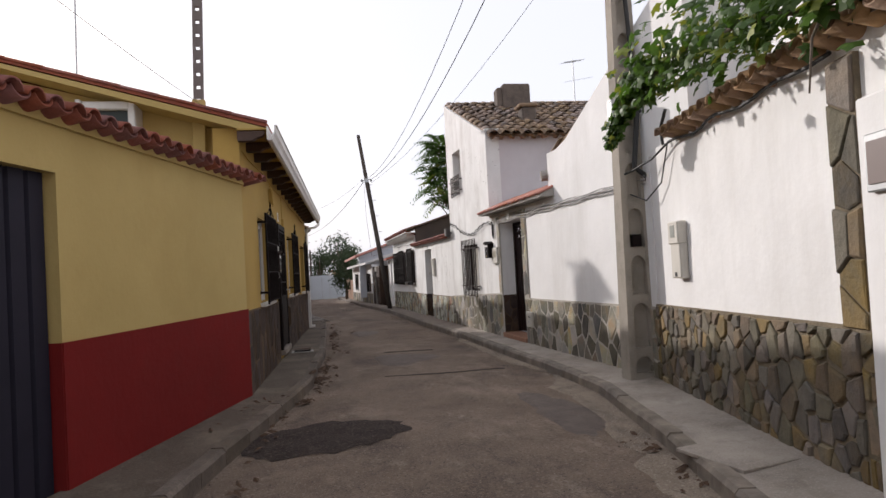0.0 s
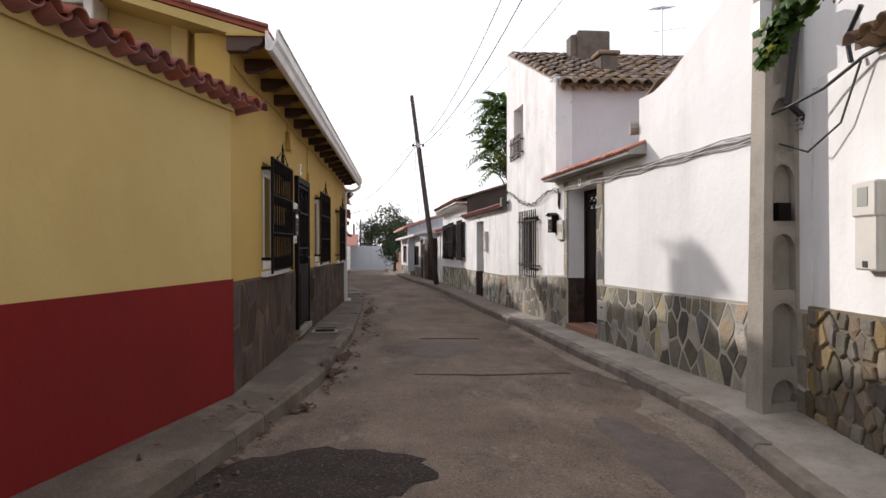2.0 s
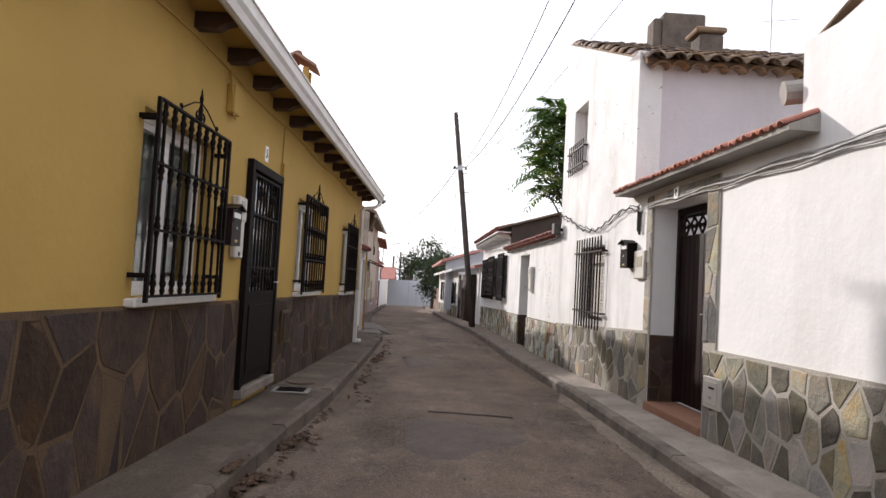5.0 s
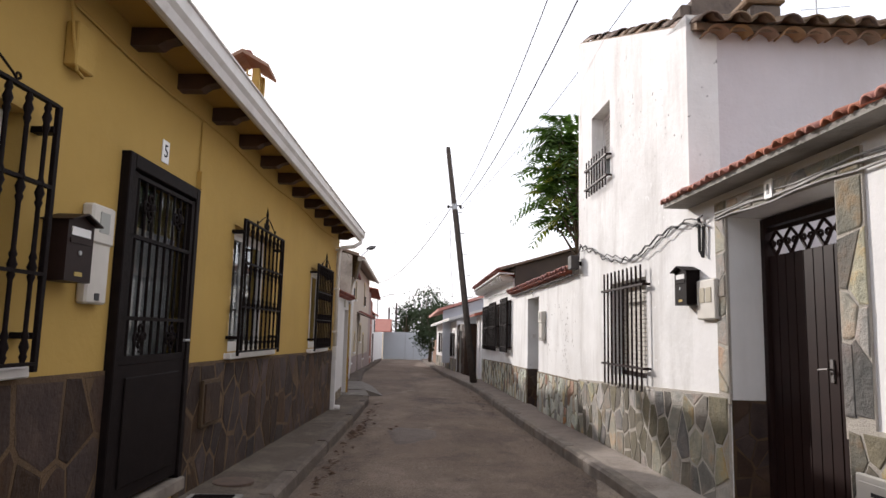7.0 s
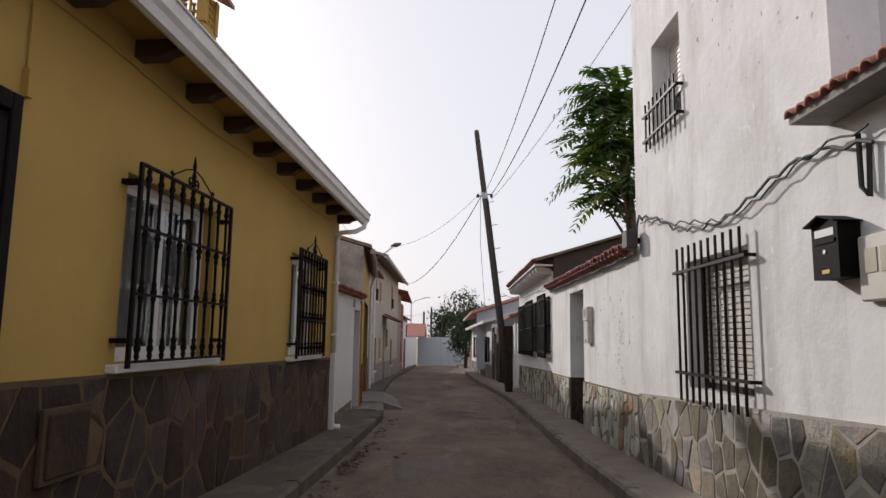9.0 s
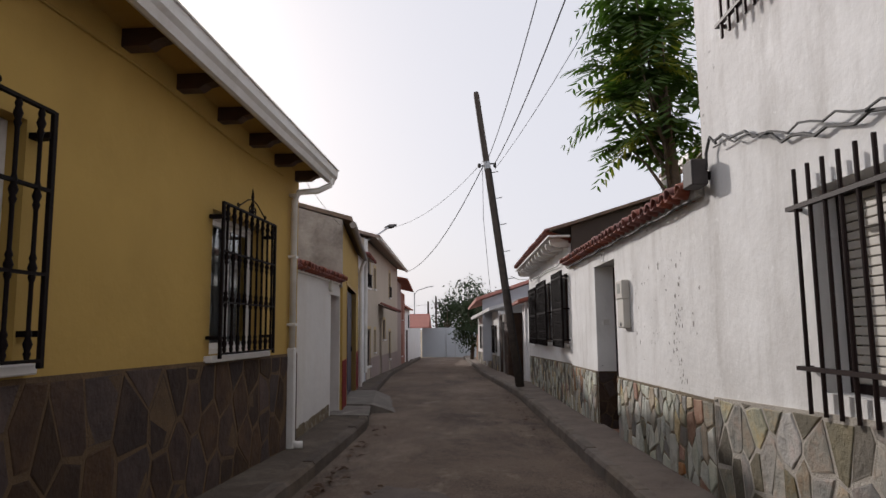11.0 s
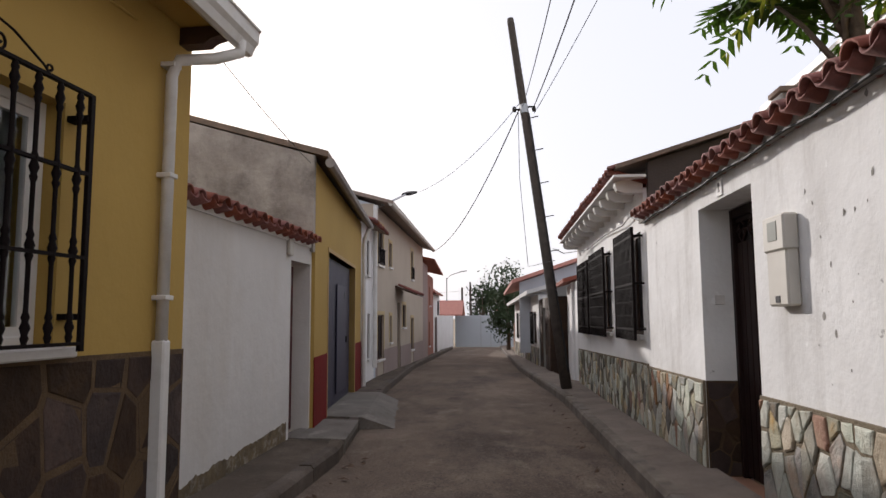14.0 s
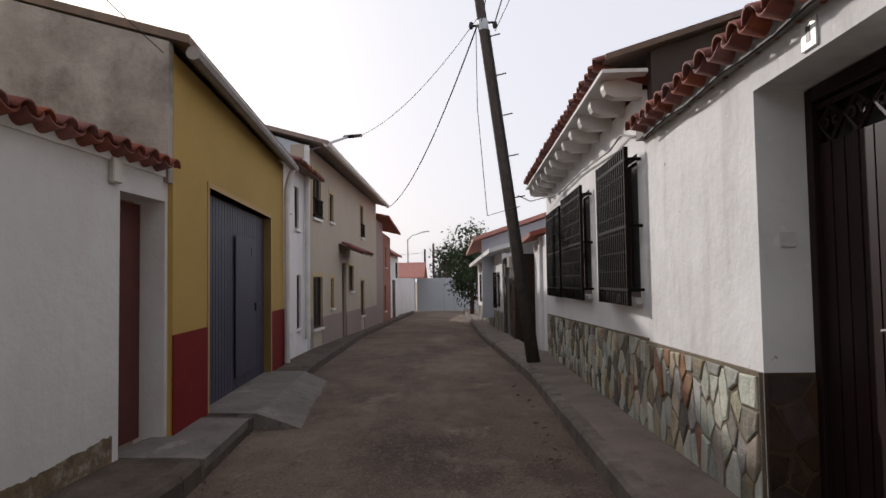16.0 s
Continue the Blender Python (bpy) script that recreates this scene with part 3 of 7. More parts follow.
def plinth(name, ln, spans, zlow, zhigh, cell, tall, mat, mortar, label, seed, d=0.02, joint=0.011, proud=(0.012, 0.03)):
    """A stone-clad wall base: mortar bed and single stones."""
    zl, zh = (zlow if callable(zlow) else lambda s: zlow), (zhigh if callable(zhigh) else lambda s: zhigh)
    bm_ = bmesh.new()
    for s0, s1 in spans:
        box(bm_, s0, s1, ln.side * -0.02, ln.side * d, min(zl(s0), zl(s1)) - 0.1, 0.0)
    for v in bm_.verts:
        if abs(v.co.z) < 1e-6:
            v.co.z = zh(v.co.x)
    root = solid(name, bm_, mortar, ln.m(), label, "stone plinth", kind="structure")
    for i, (s0, s1) in enumerate(spans):
        stones(root, ln, s0 + 0.005, s1 - 0.005, zl, lambda s: zh(s) - 0.012, cell, tall, mat, seed + i, joint, proud, d)
    return root


def turned_bar(height, r=0.011):
    prof = [(r, 0.0)]
    for f in (0.07, 0.36, 0.64, 0.93):
        z = height * f
        prof += [(r, z - 0.07), (r * 1.7, z - 0.045), (r * 1.2, z - 0.03), (r * 2.1, z), (r * 1.2, z + 0.03), (r * 1.7, z + 0.045), (r, z + 0.07)]
    prof = [p for p in prof if 0 <= p[1] <= height] + [(r, height)]
    return lathe(bmesh.new(), prof, 7)


def text_part(words, size, mat, parent, m, label=""):
    cu = bpy.data.curves.new("figure", "FONT")
    cu.body, cu.size, cu.extrude, cu.align_x, cu.align_y = words, size, 0.0015, "CENTER", "CENTER"
    tmp = bpy.data.objects.new("figure", cu)
    me = bpy.data.meshes.new_from_object(tmp)
    bpy.data.objects.remove(tmp)
    me.materials.append(mat)
    ob = new("figure", me)
    ob.parent, ob.matrix_basis = parent, m
    return ob


def scroll(bm_, x, y, z, r, turns, sign, wire=0.007):
    pts = [(x + sign * (r - r * 0.75 * k / 14) * math.cos(turns * 2 * math.pi * k / 14 - 1.57), y, z + r + (r - r * 0.75 * k / 14) * math.sin(turns * 2 * math.pi * k / 14 - 1.57)) for k in range(15)]
    return tube(bm_, pts, wire, 5)


def wrought_grille(ln, s0, s1, z0, z1, n_bars, group):
    """A turned-bar window grille with a finial, held off the wall by lugs."""
    o, w, h = ln.side, s1 - s0, z1 - z0
    root = top("window_grille", ln.m(s0, 0.11, z0), "black wrought-iron window grille with turned bars and finial", "window grille", group)
    for a, b in ((0, 0.032), (w - 0.032, w)):
        part("stile", boxed(a, b, -0.012, 0.012, -0.03, h, bevel=0.003), IRON, root)
    for z in (0.0, h / 3, 2 * h / 3, h - 0.016):
        part("rail", boxed(0.032, w - 0.032, -0.014, 0.014, z, z + 0.016), IRON, root)
    first = None
    for i in range(n_bars):
        m = pose(0.032 + (w - 0.064) * (i + 0.5) / n_bars, 0, 0.0)
        if first is None:
            first = part("bar", turned_bar(h), IRON, root, smooth=True)
            first.matrix_basis = m
        else:
            again(first, root, m, "bar")
    for s in (0.016, w - 0.016):
        for z in (0.12, h - 0.14):
            part("lug", boxed(s - 0.03, s + 0.03, -o * 0.11, 0.0, z, z + 0.03), IRON, root)
    bm_ = bmesh.new()
    c = w / 2
    lathe(bm_, [(0.012, h), (0.02, h + 0.03), (0.01, h + 0.05), (0.018, h + 0.09), (0.008, h + 0.12), (0.015, h + 0.16), (0.002, h + 0.24)], 6, x=c)
    for sg in (-1, 1):
        scroll(bm_, c + sg * 0.045, 0, h, 0.04, 1.2, sg)
        tube(bm_, [(c + sg * 0.03, 0, h + 0.13), (c + sg * 0.12, 0, h + 0.11), (c + sg * 0.30, 0, h + 0.03), (c + sg * 0.34, 0, h + 0.0)], 0.006, 5)
        scroll(bm_, c + sg * 0.34, 0, h, 0.025, 1.1, -sg, 0.006)
    part("finial", bm_, IRON, root)
    return root


def glazed_window(name, ln, s0, s1, z0, z1, depth, label, curtain=True, frame_mat=None, panes=2, sill=True):
    """A framed window set back in its opening, with glass, net curtain and a near-black box painted as the unlit room.
    """
    o, w, h = ln.side, s1 - s0, z1 - z0
    fm = frame_mat or PVC
    root = top(name, ln.m(s0, -depth, z0), label, "window", kind="structure")
    for a, b, c, e in ((0, 0.05, 0, h), (w - 0.05, w, 0, h), (0.05, w - 0.05, 0, 0.05), (0.05, w - 0.05, h - 0.05, h)):
        part("window_frame", boxed(a, b, -o * 0.06, 0, c, e, bevel=0.004), fm, root)
    for i in range(panes):
        a, b = 0.05 + (w - 0.1) * i / panes, 0.05 + (w - 0.1) * (i + 1) / panes
        y0, y1 = (-o * 0.05, -o * 0.015) if i % 2 else (-o * 0.042, -o * 0.007)
        bm_ = bmesh.new()
        for q in ((a, a + 0.045, 0.05, h - 0.05), (b - 0.045, b, 0.05, h - 0.05), (a + 0.045, b - 0.045, 0.05, 0.095), (a + 0.045, b - 0.045, h - 0.095, h - 0.05)):
            box(bm_, q[0], q[1], y0, y1, q[2], q[3])
        part("sash", bm_, fm, root)
        pane = part("pane", boxed(a + 0.045, b - 0.045, -o * 0.03, -o * 0.026, 0.095, h - 0.095), GLASS, root)
        pane.visible_shadow = False
    if curtain:
        bm_ = bmesh.new()
        n_ = 40
        lo = [bm_.verts.new((0.04 + (w - 0.08) * k / n_, -o * (0.12 + 0.018 * math.sin(k * 1.9)), 0.03)) for k in range(n_ + 1)]
        hi = [bm_.verts.new((0.04 + (w - 0.08) * k / n_, -o * (0.12 + 0.018 * math.sin(k * 1.9 + 0.4)), h - 0.03)) for k in range(n_ + 1)]
        for k in range(n_):
            bm_.faces.new((lo[k], lo[k + 1], hi[k + 1], hi[k]))
        part("curtain", bm_, CURTAIN, root, "pleated grey-white net curtain", smooth=True)
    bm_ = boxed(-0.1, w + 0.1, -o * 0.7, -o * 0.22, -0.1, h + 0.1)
    part("dark_room", bm_, ROOM_BLACK, root)
    if sill:
        part("window_sill", boxed(-0.09, w + 0.09, -o * 0.02, o * (depth + 0.07), -0.055, -0.002, bevel=0.008), SILL, root, "white marble window sill")
    return root


def plain_grille(ln, s0, s1, z0, z1, d, n_bars, rails, group, label, mat=None, square=True, overrun=0.06, r=0.009):
    """Straight vertical bars through flat rails, stood off the wall on lugs."""
    mat = mat or BROWN_METAL
    o, w, h = ln.side, s1 - s0, z1 - z0
    root = top("window_grille", ln.m(s0, d, z0), label, "window grille", group)
    first = None
    for i in range(n_bars):
        m = pose(w * (i + 0.5) / n_bars, 0, 0)
        if first is None:
            first = part("bar", boxed(-r, r, -r, r, -overrun, h + overrun) if square else lathe(bmesh.new(), [(r, -overrun), (r, h + overrun)], 8), mat, root)
            first.matrix_basis = m
        else:
            again(first, root, m, "bar")
    for f in rails:
        z = h * f
        part("rail", boxed(-0.02, w + 0.02, -0.016, 0.016, z - 0.012, z + 0.012), mat, root)
        for s in (-0.01, w + 0.01):
            part("lug", boxed(s - 0.012, s + 0.012, min(0, -o * d), max(0, -o * d), z - 0.012, z + 0.012), mat, root)
    return root


def ribbed_leaf(bm_, s0, s1, z0, z1, y, o, n_, deep=0.018):
    """A metal door leaf of vertical ribs."""
    w = (s1 - s0) / n_
    for i in range(n_):
        a = s0 + i * w
        box(bm_, a + 0.006, a + w - 0.006, y, y + o * deep, z0, z1)
    box(bm_, s0, s1, y - o * 0.02, y, z0, z1)
    return bm_


def metal_door(name, ln, s0, s1, z0, z1, depth, label, ribs=7, lattice=0.3, open_top=False):
    """A ribbed brown metal street door with an ornament band at its top, set back in the wall."""
    o, w, h = ln.side, s1 - s0, z1 - z0
    root = top(name, ln.m(s0, -depth, z0), label, "door", kind="structure")
    for a, b, c, e in ((0, 0.06, 0, h), (w - 0.06, w, 0, h), (0.06, w - 0.06, h - 0.07, h)):
        part("door_frame", boxed(a, b, -o * 0.05, o * 0.03, c, e, bevel=0.004), BROWN_METAL, root)
    half = 0.06 + (w - 0.12) * 0.36
    for a, b, k in ((0.06, half, max(2, ribs // 2)), (half + 0.004, w - 0.06, ribs)):
        leaf = part("door_leaf", ribbed_leaf(bmesh.new(), a, b, 0.02, h - 0.08 - lattice, -o * 0.02, o, k), BROWN_METAL, root)
        bm_ = bmesh.new()
        zt = h - 0.08
        box(bm_, a, b, -o * 0.02, o * 0.0, zt - 0.03, zt)
        n_ = max(1, int((b - a) / 0.17))
        for i in range(n_):
            cx = a + (b - a) * (i + 0.5) / n_
            hw = (b - a) / n_ / 2
            for sg in (-1, 1):
                tube(bm_, [(cx, -o * 0.01, zt - 0.03), (cx + sg * hw * 0.9, -o * 0.01, zt - lattice / 2), (cx, -o * 0.01, zt - lattice)], 0.014, 5)
                scroll(bm_, cx + sg * hw * 0.4, -o * 0.01, zt - lattice * 0.75, hw * 0.35, 1.3, sg, 0.011)
        part("ornament", bm_, BROWN_METAL, root, "openwork scroll ornament in dark brown metal")
        if k == ribs:
            bm_ = bmesh.new()
            tube(bm_, [(a + 0.06, 0, h * 0.47), (a + 0.06, o * 0.04, h * 0.47), (a + 0.15, o * 0.045, h * 0.466)], 0.008, 6)
            box(bm_, a + 0.045, a + 0.075, 0, o * 0.010, h * 0.43, h * 0.50)
            part("handle", bm_, material("dull_door_steel", (0.13, 0.12, 0.115), 0.6, 0.5), root, "steel lever handle")
    # Near-black box in place of the unlit space behind the leaf.
    part("dark_room", boxed(0.0, w, -o * 0.5, -o * 0.06, 0, h - 0.12 - lattice if open_top else h), ROOM_BLACK, root)
    return root


def meter_box(ln, s0, s1, z0, z1, d, label, window=True):
    o, w, h = ln.side, s1 - s0, z1 - z0
    root = top("meter_box", ln.m(s0, 0, z0), label, "meter box")
    part("lower_cover", boxed(0.01, w - 0.01, 0, o * d * 0.85, 0, h * 0.62, bevel=0.012), GREYPLASTIC, root)
    up = part("upper_cover", boxed(0, w, 0, o * d, h * 0.6, h, bevel=0.012), GREYPLASTIC, root)
    if window:
        part("viewing_window", boxed(w * 0.3, w * 0.72, o * d, o * (d + 0.004), h * 0.72, h * 0.93), material("meter_window", (0.30, 0.31, 0.28), 0.35), up, "small clouded meter window")
    part("cable_knockout", boxed(w * 0.4, w * 0.6, o * d * 0.85, o * (d * 0.85 + 0.004), 0.02, 0.06), INK, root, "black cable outlet")
    return root


def letterbox(ln, s0, s1, z0, z1, d, label, mat):
    o, w, h = ln.side, s1 - s0, z1 - z0
    root = top("letterbox", ln.m(s0, 0, z0), label, "letterbox")
    bm_ = bmesh.new()
    prism(bm_, [(0, 0), (w, 0), (w, h * 0.86), (w / 2, h * 0.97), (0, h * 0.86)], 0, o * d)
    part("body", bm_, mat, root)
    bm_ = bmesh.new()
    prism(bm_, [(-0.025, h * 0.845), (w / 2, h * 0.975), (w + 0.025, h * 0.845), (w + 0.025, h * 0.865), (w / 2, h), (-0.025, h * 0.865)], -o * 0.0, o * (d + 0.035))
    part("roof", bm_, mat, root)
    part("name_card", boxed(w * 0.14, w * 0.86, o * d, o * (d + 0.003), h * 0.66, h * 0.78), ENAMEL, root, "white card strip")
    part("slot_cover", boxed(w * 0.1, w * 0.9, o * d, o * (d + 0.006), h * 0.55, h * 0.62), mat, root)
    part("badge", boxed(w * 0.36, w * 0.64, o * d, o * (d + 0.003), h * 0.08, h * 0.14), material("brass_badge", (0.45, 0.33, 0.10), 0.4, 0.6), root, "small brass badge")
    lock = bmesh.new()
    lathe(lock, [(0.012, 0), (0.012, 0.006)], 10)
    lk = part("lock", lock, STEEL, root, "round steel lock")
    lk.matrix_basis = pose(w * 0.5, o * d, h * 0.42, -90 * o)
    return root


def house_body(name, ln, s0, s1, depth, ztop, mat, label, gap=0.3):
    """Plain side and back walls behind a street wall."""
    bm_ = bmesh.new()
    o = ln.side
    box(bm_, s0, s0 + 0.25, -o * depth, -o * gap, -1.2, ztop)
    box(bm_, s1 - 0.25, s1, -o * depth, -o * gap, -1.2, ztop)
    box(bm_, s0, s1, -o * (depth + 0.25), -o * depth, -1.2, ztop)
    return solid(name, bm_, mat, ln.m(), label, "wall", kind="structure")


def pave_low(ln, lift=0.14):
    return lambda s: road_z(ln.at(s).y) + lift


# ---------------------------------------------------------------- left: yard wall with garage door
g0, g1 = L0.s(1.85), L0.s(4.85)
building_wall("wall_yard", L0, 2.62, PALEYELLOW, "pale yellow painted yard wall with a tile coping", [(g0, g1, -1.2, 2.28)], d0=-0.28)
bm = bmesh.new()
zj = 1.13
for a, b in ((0.0, g0), (g1, L0.length + 0.02)):
    box(bm, a, b, 0.02, L0.side * 0.009, -1.0, zj)
box(bm, g1 - 0.009, g1, -L0.side * 0.1, 0.0, -1.0, zj)
solid("plinth_red", bm, RED, L0.m(), "oxblood red painted band along the yard wall", "painted plinth", kind="structure")
root = top("garage_door", L0.m(g0, -0.11, -0.02), "dark blue-grey corrugated metal garage door, closed", "garage door", kind="structure")
first = None
npan = 17
pw = (g1 - g0) / npan
for i in range(npan):
    m = pose(pw * (i + 0.5), 0, 0)
    if first is None:
        bm = bmesh.new()
        prism(bm, [(-pw / 2, 0.0), (-pw * 0.46, 0.0), (-pw * 0.38, 0.03), (pw * 0.34, 0.034), (pw * 0.42, 0.0), (pw / 2, 0.0), (pw / 2, -0.012), (-pw / 2, -0.012)], 0, 2.32)
        bmesh.ops.rotate(bm, verts=bm.verts[:], cent=(0, 0, 0), matrix=Matrix.Rotation(radians(90), 3, "X"))
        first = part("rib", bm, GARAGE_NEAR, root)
        first.matrix_basis = m
    else:
        again(first, root, m, "rib")
tile_row("coping", L0, L0.s(-2.0), L0.length + 0.35, 0.17, 2.68, 0.205, 0.46, 12, CLAY, "dark red barrel tiles capping the yellow yard wall", r=0.095)
solid("coping_bed", wall_mesh(0, L0.length, 2.6, 2.70, -0.24, 0.03, side=-1), PALEYELLOW, L0.m(), "mortar bed under the coping tiles", "coping", kind="structure")

# ---------------------------------------------------------------- left: the yellow house
EZ = 3.12


def eave1(y):
    return EZ - 0.011 * (y - 8.42)


W1, W2, W3 = (9.47, 10.68), (13.76, 15.12), (17.30, 18.48)
wins = []
for (ya, yb), zb in ((W1, 1.14), (W2, 1.11), (W3, 1.06)):
    wins.append((L1.s(ya), L1.s(yb), zb, zb + 1.19))
D5 = (L1.s(11.61), L1.s(12.68))
building_wall("wall_yellow_house", L1, lambda s: eave1(8.12 + s) + 0.16, YELLOW, "ochre yellow street front of the single-storey house", [*wins, (D5[0], D5[1], 0.24, 2.36)])
for i, (a, b, z0, z1) in enumerate(wins):
    glazed_window("window_%d" % (i + 1), L1, a, b, z0, z1, 0.10, "white-framed sliding window with a net curtain")
    wrought_grille(L1, a - 0.06, b + 0.06, z0 + 0.005, z1 + 0.05, 9 if i != 1 else 9, "grilles of the yellow house")
# gable end, roof, chimney
bm = bmesh.new()
prism(bm, [(-0.94, -1.0), (-0.94, 3.30), (-4.6, 4.24), (-8.2, 3.30), (-8.2, -1.0)], 8.44, 8.70)
solid("wall_gable", bm, PALEYELLOW, Matrix(), "pale yellow gable end above the yard wall", "wall", kind="structure")
bm = bmesh.new()
box(bm, -8.2, -7.95, 8.7, 19.4, -1, 3.14)
prism(bm, [(-0.80, -1.0), (-0.80, 3.14), (-4.6, 4.05), (-8.2, 3.14), (-8.2, -1.0)], 19.36, 19.65)
solid("wall_back", bm, YELLOW, Matrix(), "plain yellow rear and far end walls", "wall", kind="structure")
xe = lambda y: -0.93 + 0.38 * (y - 8.42) / 11.03 + 0.36
bm = bmesh.new()
prism(bm, [(-0.90, 3.24), (-4.6, 4.30), (-4.6, 4.34), (-0.62, 3.25)], 7.99, 8.45)
solid("verge_soffit", bm, PALEYELLOW, Matrix(), "yellow underside of the roof verge", "soffit", kind="structure")
roof = slab("roof", [(xe(8.0), 7.98, eave1(8.0) + 0.165), (xe(19.7), 19.7, eave1(19.7) + 0.165), (-4.6, 19.7, 4.30), (-4.6, 7.98, 4.40)], 0.04, CLAY, "low-pitched red tile roof of the yellow house")
slab("roof_rear", [(-4.6, 7.98, 4.40), (-4.6, 19.7, 4.30), (-8.6, 19.7, 3.25), (-8.6, 7.98, 3.25)], 0.07, CLAY, "rear slope of the red tile roof")
vt = None
for i in range(10):
    f = i / 10
    m = Matrix.Translation((xe(8.0) - 0.02 - 4.0 * f, 8.02, 3.30 + 1.09 * f)) @ pose(0, 0, 0, 0, 0, 90) @ pose(0, 0, 0, 15)
    if vt is None:
        vt = part("tile", tile_bm(0.062, 0.055, 0.50), CLAY, roof, smooth=True)
        vt.matrix_basis = m
    else:
        again(vt, roof, m, "tile")
# soffit, rafters, gutter, downpipe
solid("soffit", wall_mesh(-0.14, L1.s(19.70), 2.9, lambda s: eave1(8.12 + s) + 0.118, 0.001, 0.34, base=lambda s: eave1(8.12 + s) + 0.10, side=-1), YELLOW, L1.m(), "yellow painted boards under the eaves", "soffit", kind="structure")
first = None
for i in range(17):
    s = -0.06 if i == 0 else L1.s(8.0 + 0.722 * i)
    m = pose(0, 0, eave1(8.12 + s) - 0.02) @ pose(s, 0, 0)
    if first is None:
        bm = bmesh.new()
        prism(bm, [(0.0, 0.0), (-0.17, 0.0), (-0.22, 0.035), (-0.28, 0.05), (-0.31, 0.08), (-0.31, 0.115), (0.0, 0.115)], -0.055, 0.055)
        bmesh.ops.rotate(bm, verts=bm.verts[:], cent=(0, 0, 0), matrix=Matrix.Rotation(radians(-90), 3, "Z"))
        for v in bm.verts:
            v.co.y = -abs(v.co.y)
        first = solid("rafter", bm, WOOD_DARK, L1.m() @ m, "dark-stained carved wooden rafter end under the eaves", "rafter", "rafter ends", kind="structure")
    else:
        o = new("rafter", first.data)
        o.matrix_world = L1.m() @ m
        tagged(o, "dark-stained carved wooden rafter end under the eaves", "rafter", "rafter ends", "structure")
bm = bmesh.new()
prof = [(0.345, 0.05), (0.345, -0.105), (0.375, -0.12), (0.405, -0.112), (0.425, -0.06), (0.45, -0.03), (0.455, 0.045), (0.468, 0.05), (0.468, 0.062), (0.44, 0.062), (0.43, -0.02), (0.405, -0.05), (0.39, -0.09), (0.36, -0.09), (0.36, 0.05)]
ends = []
for s in (-0.19, L1.s(19.72)):
    ends.append([bm.verts.new((s, -d, eave1(8.12 + s) + 0.08 + z)) for d, z in prof])
bm.faces.new(ends[0])
bm.faces.new(ends[1][::-1])
for i in range(len(prof)):
    j = (i + 1) % len(prof)
    bm.faces.new((ends[0][i], ends[0][j], ends[1][j], ends[1][i]))
gut = top("gutter", L1.m(), "white PVC eaves gutter with downpipe", "gutter", kind="structure")
part("trough", bm, PVC, gut)
zt = eave1(19.3)
sp = L1.s(19.33)
bm = bmesh.new()
tube(bm, [(L1.s(19.55), -0.40, zt), (L1.s(19.55), -0.40, zt - 0.08), (sp + 0.08, -0.30, zt - 0.17), (sp, -0.10, zt - 0.20), (sp, -0.055, zt - 0.3), (sp, -0.05, 1.05)], 0.036, 10)
part("downpipe", bm, PVC, gut, smooth=True)
part("pipe_shoe", boxed(sp - 0.04, sp + 0.04, -0.09, -0.005, road_z(19.3) + 0.13, 1.06, bevel=0.01), PVC, gut, "white metal guard round the pipe foot")
part("pipe_foot", tube(bmesh.new(), [(sp, -0.05, road_z(19.3) + 0.24), (sp, -0.055, road_z(19.3) + 0.19), (sp + 0.03, -0.11, road_z(19.3) + 0.165), (sp + 0.05, -0.17, road_z(19.3) + 0.165)], 0.042, 10), PVC, gut, smooth=True)
for z in (1.3, 2.05, 2.75):
    part("pipe_clip", boxed(sp - 0.045, sp + 0.045, -0.095, 0.0, z, z + 0.03, bevel=0.004), PVC, gut)
# plinth and door
pl1 = lambda s: 1.105 - 0.0095 * s
plinth("plinth_slate", L1, [(0.02, D5[0] - 0.03), (D5[1] + 0.03, L1.length)], pave_low(L1, 0.12), pl1, 0.36, 1.35, STONE_BROWN, MORTAR_OCHRE, "brown slate cladding at the foot of the yellow house", 5, d=0.012, joint=0.022, proud=(0.001, 0.005))
root = top("door_1", L1.m(D5[0] - 0.04, 0.03, 0.24), "black iron security door with barred upper half, closed", "door", kind="structure")
dw, dh = D5[1] - D5[0] + 0.08, 2.16
for a, b, c, e in ((0, 0.07, 0, dh), (dw - 0.07, dw, 0, dh), (0.07, dw - 0.07, dh - 0.09, dh)):
    part("door_frame", boxed(a, b, -0.03, 0.06, c, e, bevel=0.006), IRON, root)
leaf = part("door_leaf", boxed(0.08, dw - 0.08, -0.015, 0.02, 0.03, 0.86, bevel=0.004), IRON, root)
part("panel", boxed(0.17, dw - 0.17, -0.026, -0.016, 0.12, 0.78, bevel=0.006), IRON, leaf)
for z in (0.86, 1.13, 1.64, 2.02):
    part("rail", boxed(0.08, dw - 0.08, -0.02, 0.02, z, z + (0.05 if z < 1 else 0.025)), IRON, leaf)
for a in (0.08, dw - 0.13):
    part("stile", boxed(a, a + 0.05, -0.02, 0.02, 0.86, 2.05), IRON, leaf)
first = None
for i in range(8):
    m = pose(0.13 + (dw - 0.26) * (i + 0.5) / 8, 0, 0.9)
    if first is None:
        first = part("bar", lathe(bmesh.new(), [(0.010, 0), (0.010, 1.14)], 6), IRON, leaf)
        first.matrix_basis = m
    else:
        again(first, leaf, m, "bar")
